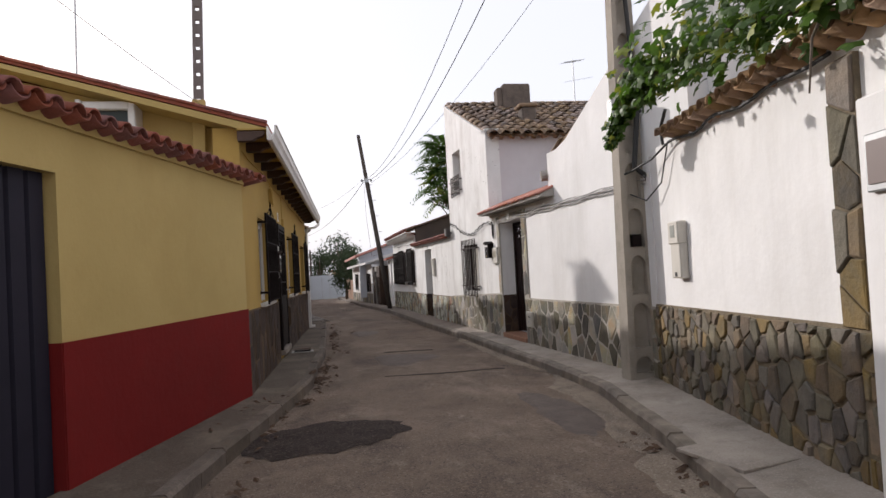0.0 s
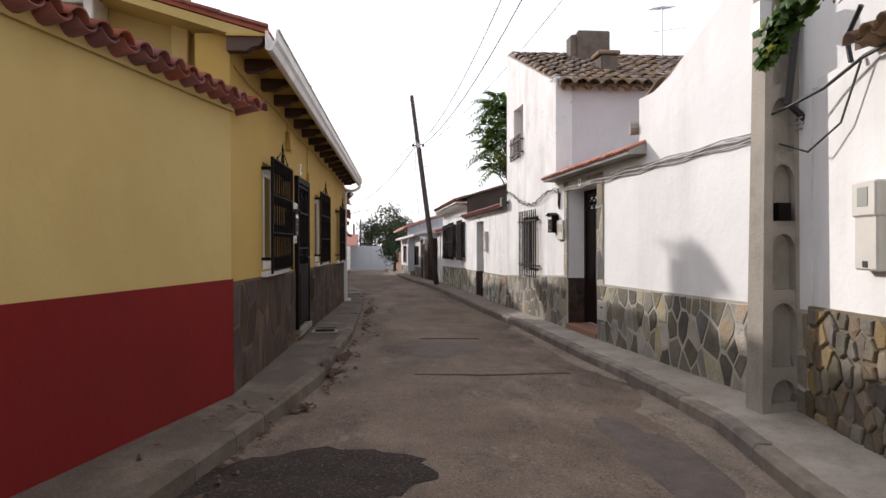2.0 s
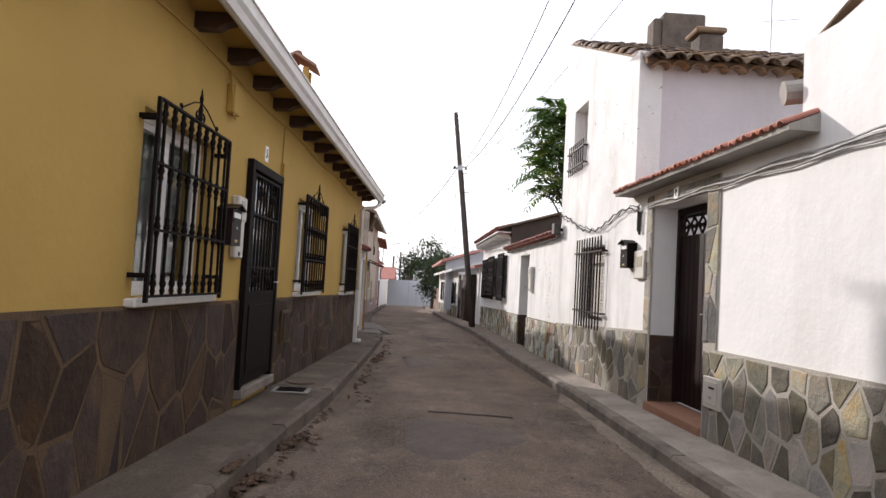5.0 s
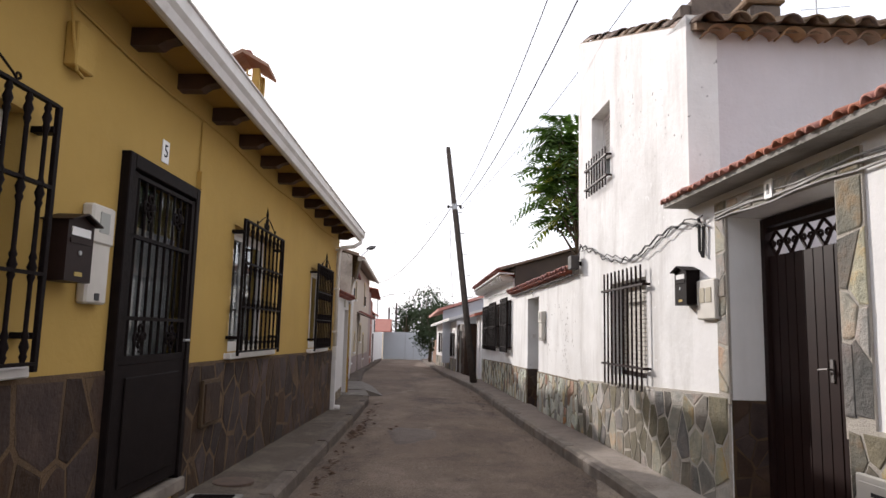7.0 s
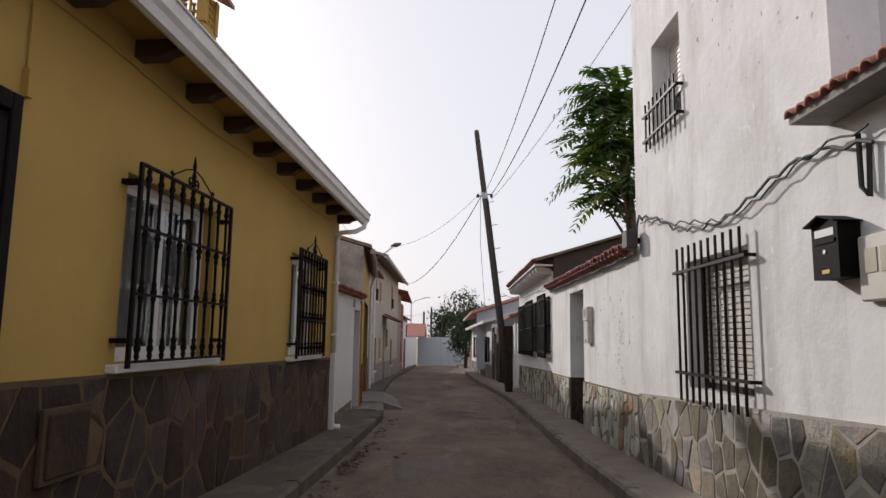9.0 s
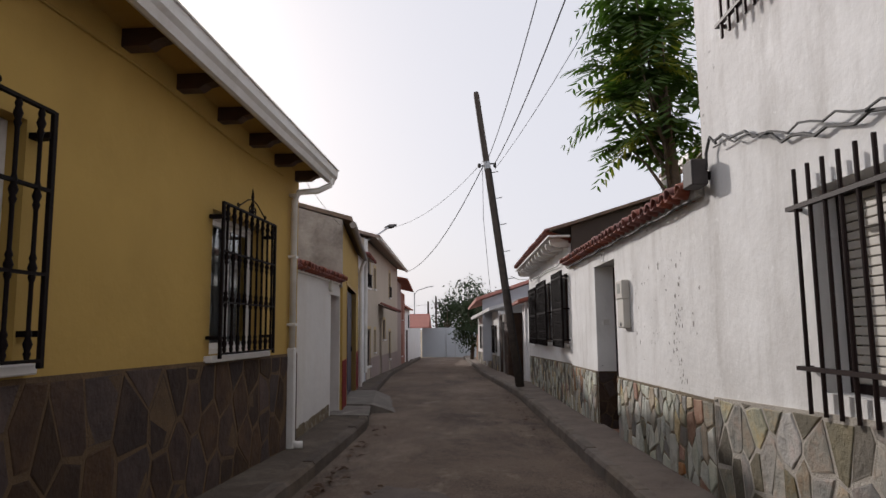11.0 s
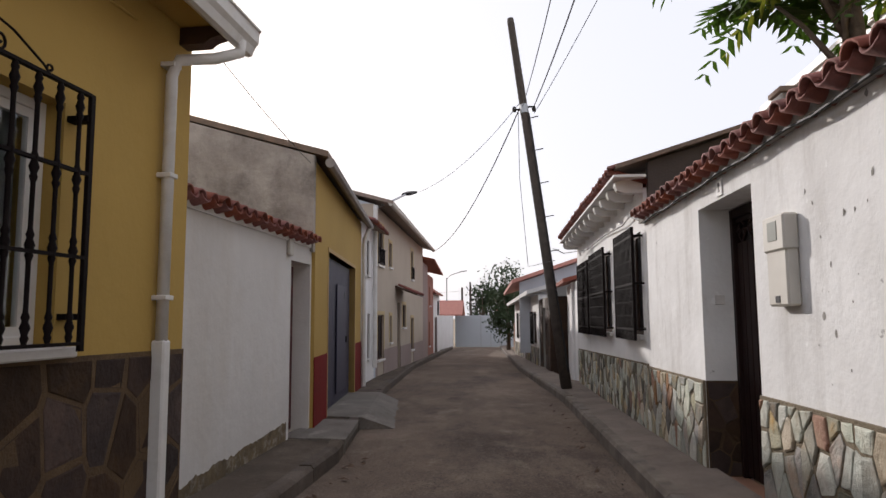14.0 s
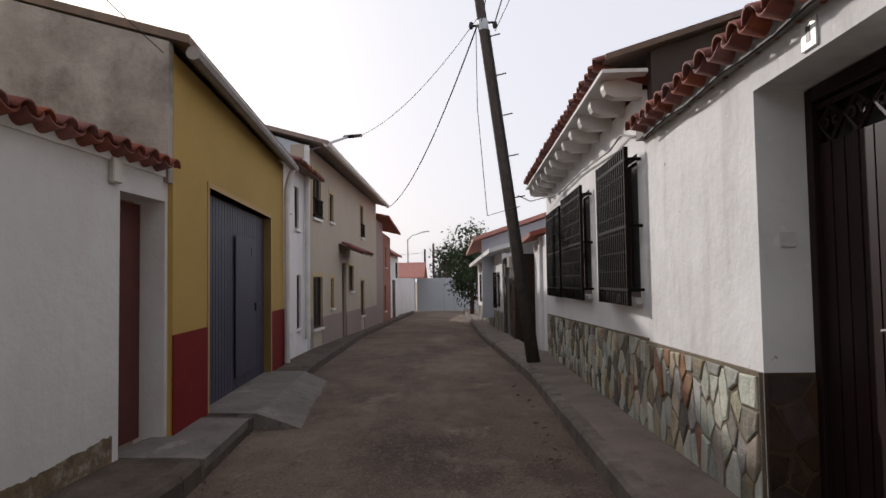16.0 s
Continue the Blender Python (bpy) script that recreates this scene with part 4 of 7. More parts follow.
for cx in (0.34, dw - 0.34):
    for z in (1.02, 1.86):
        bm = bmesh.new()
        for k in range(4):
            scroll(bm, cx + 0.05 * math.cos(k * 1.57), -0.012, z + 0.05 * math.sin(k * 1.57) - 0.04, 0.045, 1.1, 1 if k % 2 else -1, 0.01)
        lathe(bm, [(0.03, z - 0.02), (0.035, z), (0.03, z + 0.02)], 8, x=cx, y=-0.01)
        part("rosette", bm, IRON, leaf, "scrolled iron rosette")
pane = part("pane", boxed(0.1, dw - 0.1, 0.035, 0.041, 0.9, 2.05), GLASS, leaf)
pane.visible_shadow = False
part("handle", tube(bmesh.new(), [(dw - 0.11, -0.02, 1.0), (dw - 0.11, -0.06, 1.0), (dw - 0.22, -0.065, 1.0)], 0.009, 6), STEEL, leaf)
part("dark_room", boxed(0.03, dw - 0.03, 0.3, 0.8, 0, dh), ROOM_BLACK, root)
part("curtain", boxed(0.08, dw - 0.08, 0.12, 0.13, 0.5, 1.75), CURTAIN, root, "pale half curtain behind the glass")
part("threshold", boxed(0.0, dw, -0.06, 0.25, -0.09, 0.0, bevel=0.008), KERB, root)
# things on the yellow front
letterbox(L1, L1.s(10.86), L1.s(11.10), 1.55, 1.90, 0.13, "dark brown metal letterbox with a pitched lid", BROWN_METAL)
meter_box(L1, L1.s(11.19), L1.s(11.43), 1.45, 2.0, 0.07, "white plastic electricity meter box beside the door")
num = top("number_plate", L1.m(L1.s(12.16), 0.0, 2.47), "white enamel house number plate reading 5", "number plate")
part("plate", boxed(-0.055, 0.055, -0.008, 0.0, 0, 0.16, bevel=0.003), ENAMEL, num)
text_part("5", 0.13, INK, num, pose(0, -0.0095, 0.08, 90))
box_e = top("junction_box", L1.m(L1.s(10.98), 0.0, 2.66), "yellow-painted junction box with a cable loop", "junction box")
part("body", boxed(-0.09, 0.09, -0.07, 0.0, 0, 0.24, bevel=0.008), YELLOW, box_e)
part("cable", tube(bmesh.new(), [(-0.09, -0.02, 0.36), (-0.10, -0.05, 0.15), (-0.06, -0.06, -0.02), (0.02, -0.05, -0.03)], 0.009, 6), YELLOW, box_e)
cab = bmesh.new()
tube(cab, [(s, -0.014, eave1(8.12 + s) - 0.09 - 0.02 * math.sin(s * 2.1)) for s in [0.1 + 0.3 * k for k in range(37)]], 0.009, 5)
cond = solid("eaves_cable", cab, YELLOW, L1.m(), "yellow-painted cable clipped along the front under the eaves", "cable")
wire_s = L1.s(12.78)
part("drop_wire", tube(bmesh.new(), [(wire_s, -0.012, eave1(12.8) - 0.1), (wire_s, -0.012, 2.55)], 0.007, 5), YELLOW, cond)
part("clip_box", boxed(wire_s - 0.02, wire_s + 0.02, -0.04, 0, 2.42, 2.56), YELLOW, cond)
niche = top("meter_hatch", L1.m(L1.s(13.12), 0.02, 0.56), "square stone-faced water meter hatch in the plinth", "hatch")
part("door", boxed(0, 0.34, -0.045, 0.0, 0, 0.32, bevel=0.006), STONE_BROWN, niche)
part("frame", boxed(-0.03, 0.37, -0.03, 0.0, -0.03, 0.35, bevel=0.004), MORTAR_DARK, niche)
ch = top("chimney", pose(-1.30, 15.75, 3.40, 0, 0, 2) @ Matrix.Diagonal((0.74, 0.74, 1.0, 1.0)), "yellow rendered chimney with a tiled cap and brick vents", "chimney")
part("shaft", boxed(-0.26, 0.26, -0.24, 0.24, -0.5, 0.82, bevel=0.012), YELLOW, ch)
for x in (-0.22, 0.22):
    for y in (-0.2, 0.2):
        part("post", boxed(x - 0.05, x + 0.05, y - 0.05, y + 0.05, 0.82, 1.16), YELLOW, ch)
for y in (-0.2, 0.2):
    bm = bmesh.new()
    for i in range(3):
        for k in range(4):
            box(bm, -0.17 + 0.115 * i, -0.10 + 0.115 * i, y - 0.02, y + 0.02, 0.83 + 0.08 * k, 0.845 + 0.08 * k)
    for x in (-0.17, -0.055, 0.06, 0.16):
        box(bm, x - 0.012, x + 0.012, y - 0.021, y + 0.021, 0.82, 1.16)
    part("vent_lattice", bm, YELLOW, ch)
for x, sg in ((-0.22, -1), (0.22, 1)):
    bm = bmesh.new()
    for k in range(5):
        box(bm, x - 0.02, x + 0.02, -0.15, 0.15, 0.83 + 0.07 * k, 0.85 + 0.07 * k)
    for k in range(4):
        box(bm, x - 0.021, x + 0.021, -0.14 + 0.085 * k, -0.12 + 0.085 * k, 0.82, 1.16)
    part("vent_lattice", bm, YELLOW, ch)
bm = bmesh.new()
prism(bm, [(-0.44, 1.15), (0.0, 1.33), (0.44, 1.15), (0.44, 1.19), (0.0, 1.38), (-0.44, 1.19)], -0.36, 0.36)
part("cap", bm, CLAY_TAN, ch, "clay-tiled pitched cap")
bm = bmesh.new()
lathe(bm, [(0.10, 1.34), (0.10, 1.40), (0.06, 1.46), (0.01, 1.47)], 8)
part("finial", bm, CLAY, ch)
# perforated post, awning, aerial behind the yard wall
post = top("aerial_post", pose(-1.44, 8.36, 2.6, 0, 0, 0) @ pose(0, 0, 0, 0, 1.5), "tall perforated steel post fixed to the gable", "post")
bm = bmesh.new()
for x in (-0.042, 0.042):
    box(bm, x - 0.016, x + 0.016, -0.025, 0.025, 0.0, 4.2)
for k in range(24):
    box(bm, -0.027, 0.027, -0.023, 0.023, 1.1 + 0.16 * k, 1.21 + 0.16 * k)
part("upright", bm, material("dull_steel", (0.16, 0.13, 0.12), 0.6, 0.3), post)
part("socket", boxed(-0.075, 0.075, -0.04, 0.04, 0.0, 1.08, bevel=0.008), PALEYELLOW, post, "yellow-painted lower casing")
part("bracket", boxed(-0.1, 0.1, -0.04, 0.09, 0.9, 0.94), STEEL, post)
aw = top("awning", pose(-2.66, 8.12, 3.28), "white rolled-up awning in its cassette on the gable", "awning")
part("cassette", boxed(0, 0.55, 0.0, 0.32, 0.24, 0.34, bevel=0.015), PVC, aw)
part("side_plate", boxed(0.5, 0.58, -0.02, 0.33, -0.04, 0.36, bevel=0.012), PVC, aw)
part("side_plate", boxed(-0.06, 0.0, -0.02, 0.33, -0.04, 0.36, bevel=0.012), PVC, aw)
part("fabric", boxed(0.02, 0.5, 0.05, 0.28, -0.02, 0.24, bevel=0.02), material("dark_awning_cloth", (0.05, 0.06, 0.06), 0.9), aw, "dark green rolled awning cloth")
bm = bmesh.new()
tube(bm, [(-3.05, 9.2, 4.0), (-3.02, 9.2, 6.2)], 0.011, 5)
for k in range(5):
    tube(bm, [(-3.2 + 0.02 * k, 9.0 + 0.1 * k, 6.08), (-2.86 - 0.02 * k, 9.0 + 0.1 * k, 6.08)], 0.006, 4)
tube(bm, [(-3.03, 8.9, 6.08), (-3.03, 9.5, 6.08)], 0.008, 4)
solid("television_aerial", bm, STEEL, Matrix(), "thin roof aerial above the yellow gable", "aerial")
ins = top("insulator", pose(-1.02, 8.36, 3.3), "round dark cable insulator on the gable corner", "insulator")
part("knob", lathe(bmesh.new(), [(0.02, -0.06), (0.045, -0.04), (0.03, 0.0), (0.045, 0.03), (0.02, 0.05)], 8), CABLE, ins)
part("lead", tube(bmesh.new(), [(0, 0, 0), (-0.2, -0.02, 0.10), (-0.42, -0.03, 0.28)], 0.012, 5), CABLE, ins)

# ---------------------------------------------------------------- left: low white wall, garage house
d2 = (L2.s(22.28), L2.s(22.93))
building_wall("wall_low_white", L2, 2.03, DAMPWHITE, "low whitewashed yard wall with a damp-stained foot", [(d2[0], d2[1], -1.2, 1.80)], d0=-0.25)
tile_row("coping", L2, 0.05, L2.length + 0.05, 0.14, 2.06, 0.19, 0.40, 14, CLAY, "dark red barrel tiles capping the low white wall", r=0.085)
solid("coping_bed", wall_mesh(0, L2.length, 1.99, 2.08, -0.22, 0.02, side=-1), OLDWHITE, L2.m(), "mortar bed under the coping tiles", "coping", kind="structure")


def foot_top(f):
    """The ragged upper edge of the damp foot: a tall blot at one end, then a band that rises towards the door."""
    blot = 0.27 * max(0.0, 1 - (f / 0.11) ** 4) if f < 0.11 else 0.0
    return max(blot, 0.0 + 0.13 * f) + 0.035 * noise.noise((f * 9, 0, 0)) + 0.022 * noise.noise((f * 38, 5, 0)) + 0.012 * noise.noise((f * 110, 9, 0))


rnd = random.Random(3)
bm = prism(bmesh.new(), [(0, -0.35), (L2.s(22.2), -0.35)] + [(L2.s(22.2) * (1 - k / 160), foot_top(1 - k / 160)) for k in range(161)], -0.004, 0.01)
solid("plinth_cement", bm, material("mossy_plaster", (0.21, 0.155, 0.085), 0.95, second=(0.11, 0.08, 0.05), scale=7, bump=0.025, bump_scale=20, stain=(0.50, 0.46, 0.40), stain_scale=9, stain_amount=0.8), L2.m(), "rough mossy plaster skirting under the white wall", "plinth", kind="structure")
root = top("door_2", L2.m(d2[0], -0.20, -0.07), "narrow dark red metal yard door, closed", "door", kind="structure")
part("door_leaf", boxed(0.0, d2[1] - d2[0], 0.0, 0.04, 0.02, 1.85, bevel=0.006), material("dark_red_metal", (0.11, 0.022, 0.02), 0.5, second=(0.08, 0.018, 0.016), scale=4), root)
part("door_frame", boxed(0.0, 0.05, -0.03, 0.06, 0.0, 1.86), BROWN_METAL, root)
part("handle", boxed(0.08, 0.11, -0.03, 0.0, 0.9, 1.0), STEEL, root)
sw = top("switch_box", L2.m(L2.s(22.18), 0, 1.84), "small grey plastic box beside the yard door", "box")
part("cover", boxed(-0.05, 0.06, -0.045, 0.0, 0, 0.17, bevel=0.008), GREYPLASTIC, sw)

ga = (L3.s(23.98), L3.s(27.03))
building_wall("wall_garage_house", L3, 3.02, YELLOW, "yellow front of the garage house", [(ga[0], ga[1], -1.2, 2.06)])
bm = bmesh.new()
for a, b in ((0, ga[0]), (ga[1], L3.length)):
    box(bm, a, b, -0.009, 0.01, -0.6, 0.74)
solid("plinth_red", bm, RED, L3.m(), "dark red painted band beside the garage door", "painted plinth", kind="structure")
bm = bmesh.new()
prism(bm, [(-0.662, 1.95), (-0.662, 3.08), (-4.2, 4.12), (-7.6, 3.0), (-7.6, 1.95)], 22.90, 22.978)
GABLE_CEMENT = material("blackened_cement_render", (0.46, 0.42, 0.375), 0.95, second=(0.25, 0.22, 0.195), scale=2.2, bump=0.02, bump_scale=12, stain=(0.085, 0.072, 0.064), stain_scale=1.5, stain_amount=0.9)
box(bm, -1.04, -0.664, 22.955, 22.995, 1.97, 3.05)
box(bm, -2.6, -1.04, 22.96, 22.99, 1.97, 2.36)
solid("wall_cement_gable", bm, GABLE_CEMENT, Matrix(), "stained bare cement gable above the low wall", "wall", kind="structure")
slab("roof", [(-0.50, 22.9, 3.13), (-1.12, 28.2, 3.10), (-4.7, 28.2, 4.10), (-4.2, 22.9, 4.20)], 0.07, CLAY_OLD, "weathered tile roof of the garage house")
slab("roof_rear", [(-4.2, 22.9, 4.20), (-4.7, 28.2, 4.10), (-8.2, 28.2, 3.0), (-7.8, 22.9, 3.0)], 0.07, CLAY_OLD, "rear slope of the garage house roof")
root = top("garage_door", L3.m(ga[0], -0.10, -0.16), "large blue-grey corrugated garage door with a wicket, closed", "garage door", kind="structure")
first = None
gw = ga[1] - ga[0]
for i in range(26):
    m = pose(gw / 26 * (i + 0.5), 0, 0)
    if first is None:
        bm = bmesh.new()
        w_ = gw / 26
        box(bm, -w_ / 2, w_ / 2, 0.0, 0.012, 0.02, 2.2)
        box(bm, -w_ * 0.44, w_ * 0.44, -0.007, 0.0, 0.02, 2.2)
        first = part("rib", bm, GARAGE, root)
        first.matrix_basis = m
    else:
        again(first, root, m, "rib")
wk = part("wicket_door", boxed(gw * 0.44, gw * 0.80, -0.035, -0.02, 0.22, 1.86, bevel=0.004), GARAGE, root)
part("handle", boxed(gw * 0.76, gw * 0.79, -0.06, -0.03, 0.95, 1.05), INK, wk)
part("vent_hole", boxed(gw * 0.70, gw * 0.74, -0.04, -0.03, 1.66, 1.76), INK, wk)
for a, b, z0, z1 in ((-0.05, 0.0, 0, 2.26), (gw, gw + 0.05, 0, 2.26), (-0.05, gw + 0.05, 2.22, 2.27)):
    part("door_frame", boxed(a, b, -0.11, 0.0, z0, z1), material("ochre_frame_paint", (0.42, 0.27, 0.10), 0.7), root)
bm = bmesh.new()
tube(bm, [(-0.05, -0.17, 3.0), (L3.length + 0.15, -0.17, 2.97)], 0.06, 8)
gut = top("gutter", L3.m(), "weathered grey metal eaves gutter and downpipe", "gutter", kind="structure")
part("trough", bm, material("weathered_zinc", (0.22, 0.20, 0.19), 0.6, 0.3, second=(0.3, 0.27, 0.25), scale=5), gut)
part("downpipe", tube(bmesh.new(), [(L3.length - 0.02, -0.17, 2.95), (L3.length - 0.05, -0.10, 2.78), (L3.length - 0.05, -0.06, 2.6), (L3.length - 0.05, -0.06, -0.1)], 0.045, 8), PVC, gut, "grey-white downpipe")


def left_kerb_x(y):
    for (xa_, ya_), (xb_, yb_) in zip(left_pts, left_pts[1:]):
        if ya_ <= y <= yb_:
            return xa_ + (xb_ - xa_) * (y - ya_) / (yb_ - ya_)
    return -0.4


def apron(y0, y1, over, rows_, far=1.0):
    """A cast slab from the wall out over the pavement; over is how far it runs past the kerb, down to the road."""
    bm_ = bmesh.new()
    grid_ = []
    for i in range(rows_ + 1):
        f = i / rows_
        y = y0 + (y1 - y0) * f
        wall_x, k = (L3 if y > 22.98 else L2).at((L3 if y > 22.98 else L2).s(y), -0.12).x, left_kerb_x(y)
        w_ = noise.noise((y * 2.1, 3, 0)) * 0.06
        out = over * (1 - 0.25 * f) + w_ if over > 0 else over
        zr = road_z(y)
        cols = [(wall_x, zr + 0.15), (k - 0.16, zr + 0.146), (k + 0.02, zr + 0.141)]
        if over > 0:
            cols += [(k + 0.02 + out * 0.5, zr + 0.075), (k + 0.02 + out, zr + 0.006), (k + 0.03 + out, zr - 0.08)]
        else:
            cols += [(k + 0.006, zr + 0.128), (k + 0.006, zr + 0.06)]
        grid_.append([bm_.verts.new((x, y + noise.noise((x * 3, y, 1)) * 0.03, z)) for x, z in cols])
    for a, b in zip(grid_, grid_[1:]):
        for k in range(len(a) - 1):
            bm_.faces.new((a[k], a[k + 1], b[k + 1], b[k]))
    for e in (grid_[0], grid_[-1]):
        low = [bm_.verts.new((v.co.x, v.co.y, road_z(v.co.y) - 0.08)) for v in e]
        for k in range(len(e) - 1):
            bm_.faces.new((e[k], e[k + 1], low[k + 1], low[k]))
    bmesh.ops.recalc_face_normals(bm_, faces=bm_.faces[:])
    return bm_


PALE_CONC = material("pale_ramp_concrete", (0.215, 0.19, 0.165), 0.92, second=(0.145, 0.128, 0.11), scale=2.2, bump=0.02, bump_scale=40, stain=(0.10, 0.082, 0.068), stain_scale=3.5, stain_amount=0.8, mottle=(((0.34, 0.31, 0.28), 2.4, 0.56, 0.68, 0.6),), grain=(((0.07, 0.06, 0.05), 40.0, 0.57, 0.67, 0.5),))
solid("door_apron", apron(22.30, 23.72, 0, 8), PALE_CONC, Matrix(), "pale worn concrete slab before the yard door", "slab", kind="structure")
bm = apron(23.95, 27.15, 0.42, 16)
solid("garage_ramp", bm, PALE_CONC, Matrix(), "pale cast concrete ramp before the garage door", "ramp", kind="structure")

house_body("walls_garage_house", L3, 0.3, L3.length, 6.3, 2.9, CEMENT, "plain cement side and rear walls of the garage house")

# ---------------------------------------------------------------- left: far houses


def dark_window(ln, s0, s1, z0, z1, name, label, trim=None, frame_mat=None):
    o, w, h = ln.side, s1 - s0, z1 - z0
    root = top(name, ln.m(s0, -0.035, z0), label, "window", kind="structure")
    fm = frame_mat or WOOD_DARK
    for a, b, c, e in ((0, 0.04, 0, h), (w - 0.04, w, 0, h), (0.04, w - 0.04, 0, 0.04), (0.04, w - 0.04, h - 0.04, h), (w / 2 - 0.02, w / 2 + 0.02, 0.04, h - 0.04)):
        part("window_frame", boxed(a, b, -o * 0.04, 0, c, e), fm, root)
    part("pane", boxed(0.04, w - 0.04, -o * 0.03, -o * 0.025, 0.04, h - 0.04), DARKGLASS, root)
    part("dark_room", boxed(0, w, -o * 0.5, -o * 0.12, 0, h), ROOM_BLACK, root)
    part("window_sill", boxed(-0.03, w + 0.03, 0, o * 0.085, -0.05, -0.003), SILL, root)
    if trim:
        for a, b, c, e in ((-0.09, 0, -0.003, h + 0.09), (w, w + 0.09, -0.003, h + 0.09), (0, w, h, h + 0.09)):
            part("surround", boxed(a, b, o * 0.035, o * 0.044, c, e), trim, root)
    return root


TRIM = material("ochre_window_surround", (0.50, 0.38, 0.20), 0.85, second=(0.45, 0.34, 0.18), scale=2)
ops = [(L4.s(28.62), L4.s(28.86), 2.35, 2.82), (L4.s(29.24), L4.s(29.62), 2.1, 2.85), (L4.s(28.60), L4.s(28.84), 0.3, 1.28), (L4.s(29.40), L4.s(29.76), 0.32, 1.28)]
building_wall("wall_narrow_house", L4, 3.3, WHITE, "white front of a narrow two-storey house", ops)
for a, b, z0, z1 in ops:
    dark_window(L4, a, b, z0, z1, "window_4", "small dark window in a white wall")
tile_row("eaves", L4, 0.0, L4.length, 0.32, 3.08, 0.2, 0.45, 16, CLAY, "projecting barrel tile eaves of the narrow house", r=0.085, pans=False)
part("downpipe", tube(bmesh.new(), [(L4.s(30.05), -0.07, 3.72), (L4.s(30.05), -0.07, 0.1)], 0.05, 8), PVC, tagged(top("downpipe_set", L4.m(), "grey-white downpipe at the house corner", "downpipe", kind="structure")))
bm = bmesh.new()
prism(bm, [(-1.5, -1.0), (-1.5, 3.8), (-4.4, 4.75), (-7.6, 3.8), (-7.6, -1.0)], 30.42, 30.6)
solid("wall_blue_gable", bm, material("pale_blue_limewash", (0.56, 0.60, 0.64), 0.9, second=(0.48, 0.52, 0.56), scale=1.5), Matrix(), "pale bluish gable end above the narrow house", "wall", kind="structure")
slab("roof", [(-1.15, 28.1, 3.16), (-1.2, 30.4, 3.16), (-4.6, 30.4, 3.9), (-4.6, 28.1, 3.9)], 0.07, CLAY_OLD, "old tile roof of the narrow house")
slab("roof_rear", [(-4.6, 28.1, 3.9), (-4.6, 30.4, 3.9), (-8, 30.4, 3.0), (-8, 28.1, 3.0)], 0.07, CLAY_OLD, "rear roof slope of the narrow house")
ops5 = [(30.96, 31.72, 2.46, 3.42), (32.62, 33.06, 2.52, 3.16), (37.1, 37.64, 2.45, 3.40), (30.95, 31.82, 0.2, 1.26), (32.72, 33.06, 0.55, 1.24), (34.12, 34.72, -0.34, 1.62), (35.1, 35.8, 0.90, 1.58), (37.06, 37.72, 0.15, 1.18)]
ops5 = [(L5.s(a), L5.s(b), z0, z1) for a, b, z0, z1 in ops5]
building_wall("wall_beige_house", L5, 3.82, BEIGE, "beige rendered front of a two-storey house", ops5, s1=L5.s(40.6))
for i, (a, b, z0, z1) in enumerate(ops5):
    if i == 5:
        root = top("door_3", L5.m(a, -0.07, z0), "dark wooden street door under a tiled canopy", "door", kind="structure")
        part("door_leaf", boxed(0, b - a, 0.0, 0.05, 0, z1 - z0, bevel=0.006), WOOD_DARK, root)
        part("panel", boxed(0.1, b - a - 0.1, -0.012, 0.0, 0.2, 0.9, bevel=0.004), WOOD_DARK, root)
    else:
        dark_window(L5, a, b, z0, z1, "window_5", "dark window with an ochre surround", TRIM)
for (a, b, z0, z1) in (ops5[0], ops5[2]):
    plain_grille(L5, a, b, z0 + 0.02, z0 + 0.4, 0.05, 7, (0.05, 0.95), "balconet rails", "black iron balconet rail at an upper window", IRON, overrun=0.0)
bm = bmesh.new()
cuts = sorted([(o[0], o[1]) for o in ops5 if o[2] < 0.4])
s = 0.0
for a, b in cuts + [(L5.s(40.6), 0)]:
    box(bm, s, a, -0.01, 0.01, -1.0, 0.42 - 0.012 * s)
    s = b
solid("plinth_taupe", bm, TAUPE, L5.m(), "taupe rendered plinth of the beige house", "painted plinth", kind="structure")
house_body("walls_beige_house", L5, 0.2, L5.s(40.6), 6.2, 3.7, BEIGE, "plain side and rear walls of the beige house")
slab("roof", [(-1.05, 30.3, 3.86), (-1.28, 40.8, 3.80), (-4.8, 40.8, 4.8), (-4.6, 30.3, 4.86)], 0.08, CLAY_OLD, "low tile roof of the beige house")
slab("roof_rear", [(-4.6, 30.3, 4.86), (-4.8, 40.8, 4.8), (-8.3, 40.8, 3.8), (-8.0, 30.3, 3.8)], 0.08, CLAY_OLD, "rear roof slope of the beige house")
part("trough", tube(bmesh.new(), [(-0.1, -0.42, 3.80), (L5.s(40.6), -0.42, 3.74)], 0.06, 8), GREYPLASTIC, top("gutter", L5.m(), "grey eaves gutter of the beige house", "gutter", kind="structure"))
for ya, yb, z in ((33.7, 35.3, 1.86),):
    tile_row("canopy", L5, L5.s(ya), L5.s(yb), 0.62, z - 0.02, 0.2, 0.62, 24, CLAY, "small clay-tiled canopy over the street door", r=0.09, pans=False)
    sl = bmesh.new()
    prism(sl, [(0.0, z + 0.22), (-0.6, z - 0.02), (-0.6, z - 0.06), (0.0, z + 0.16)], L5.s(ya), L5.s(yb))
    bmesh.ops.rotate(sl, verts=sl.verts[:], cent=(0, 0, 0), matrix=Matrix(((0, 1, 0), (1, 0, 0), (0, 0, 1))))
    solid("canopy_deck", sl, WOOD_DARK, L5.m(), "boarded deck of the door canopy", "canopy", kind="structure")
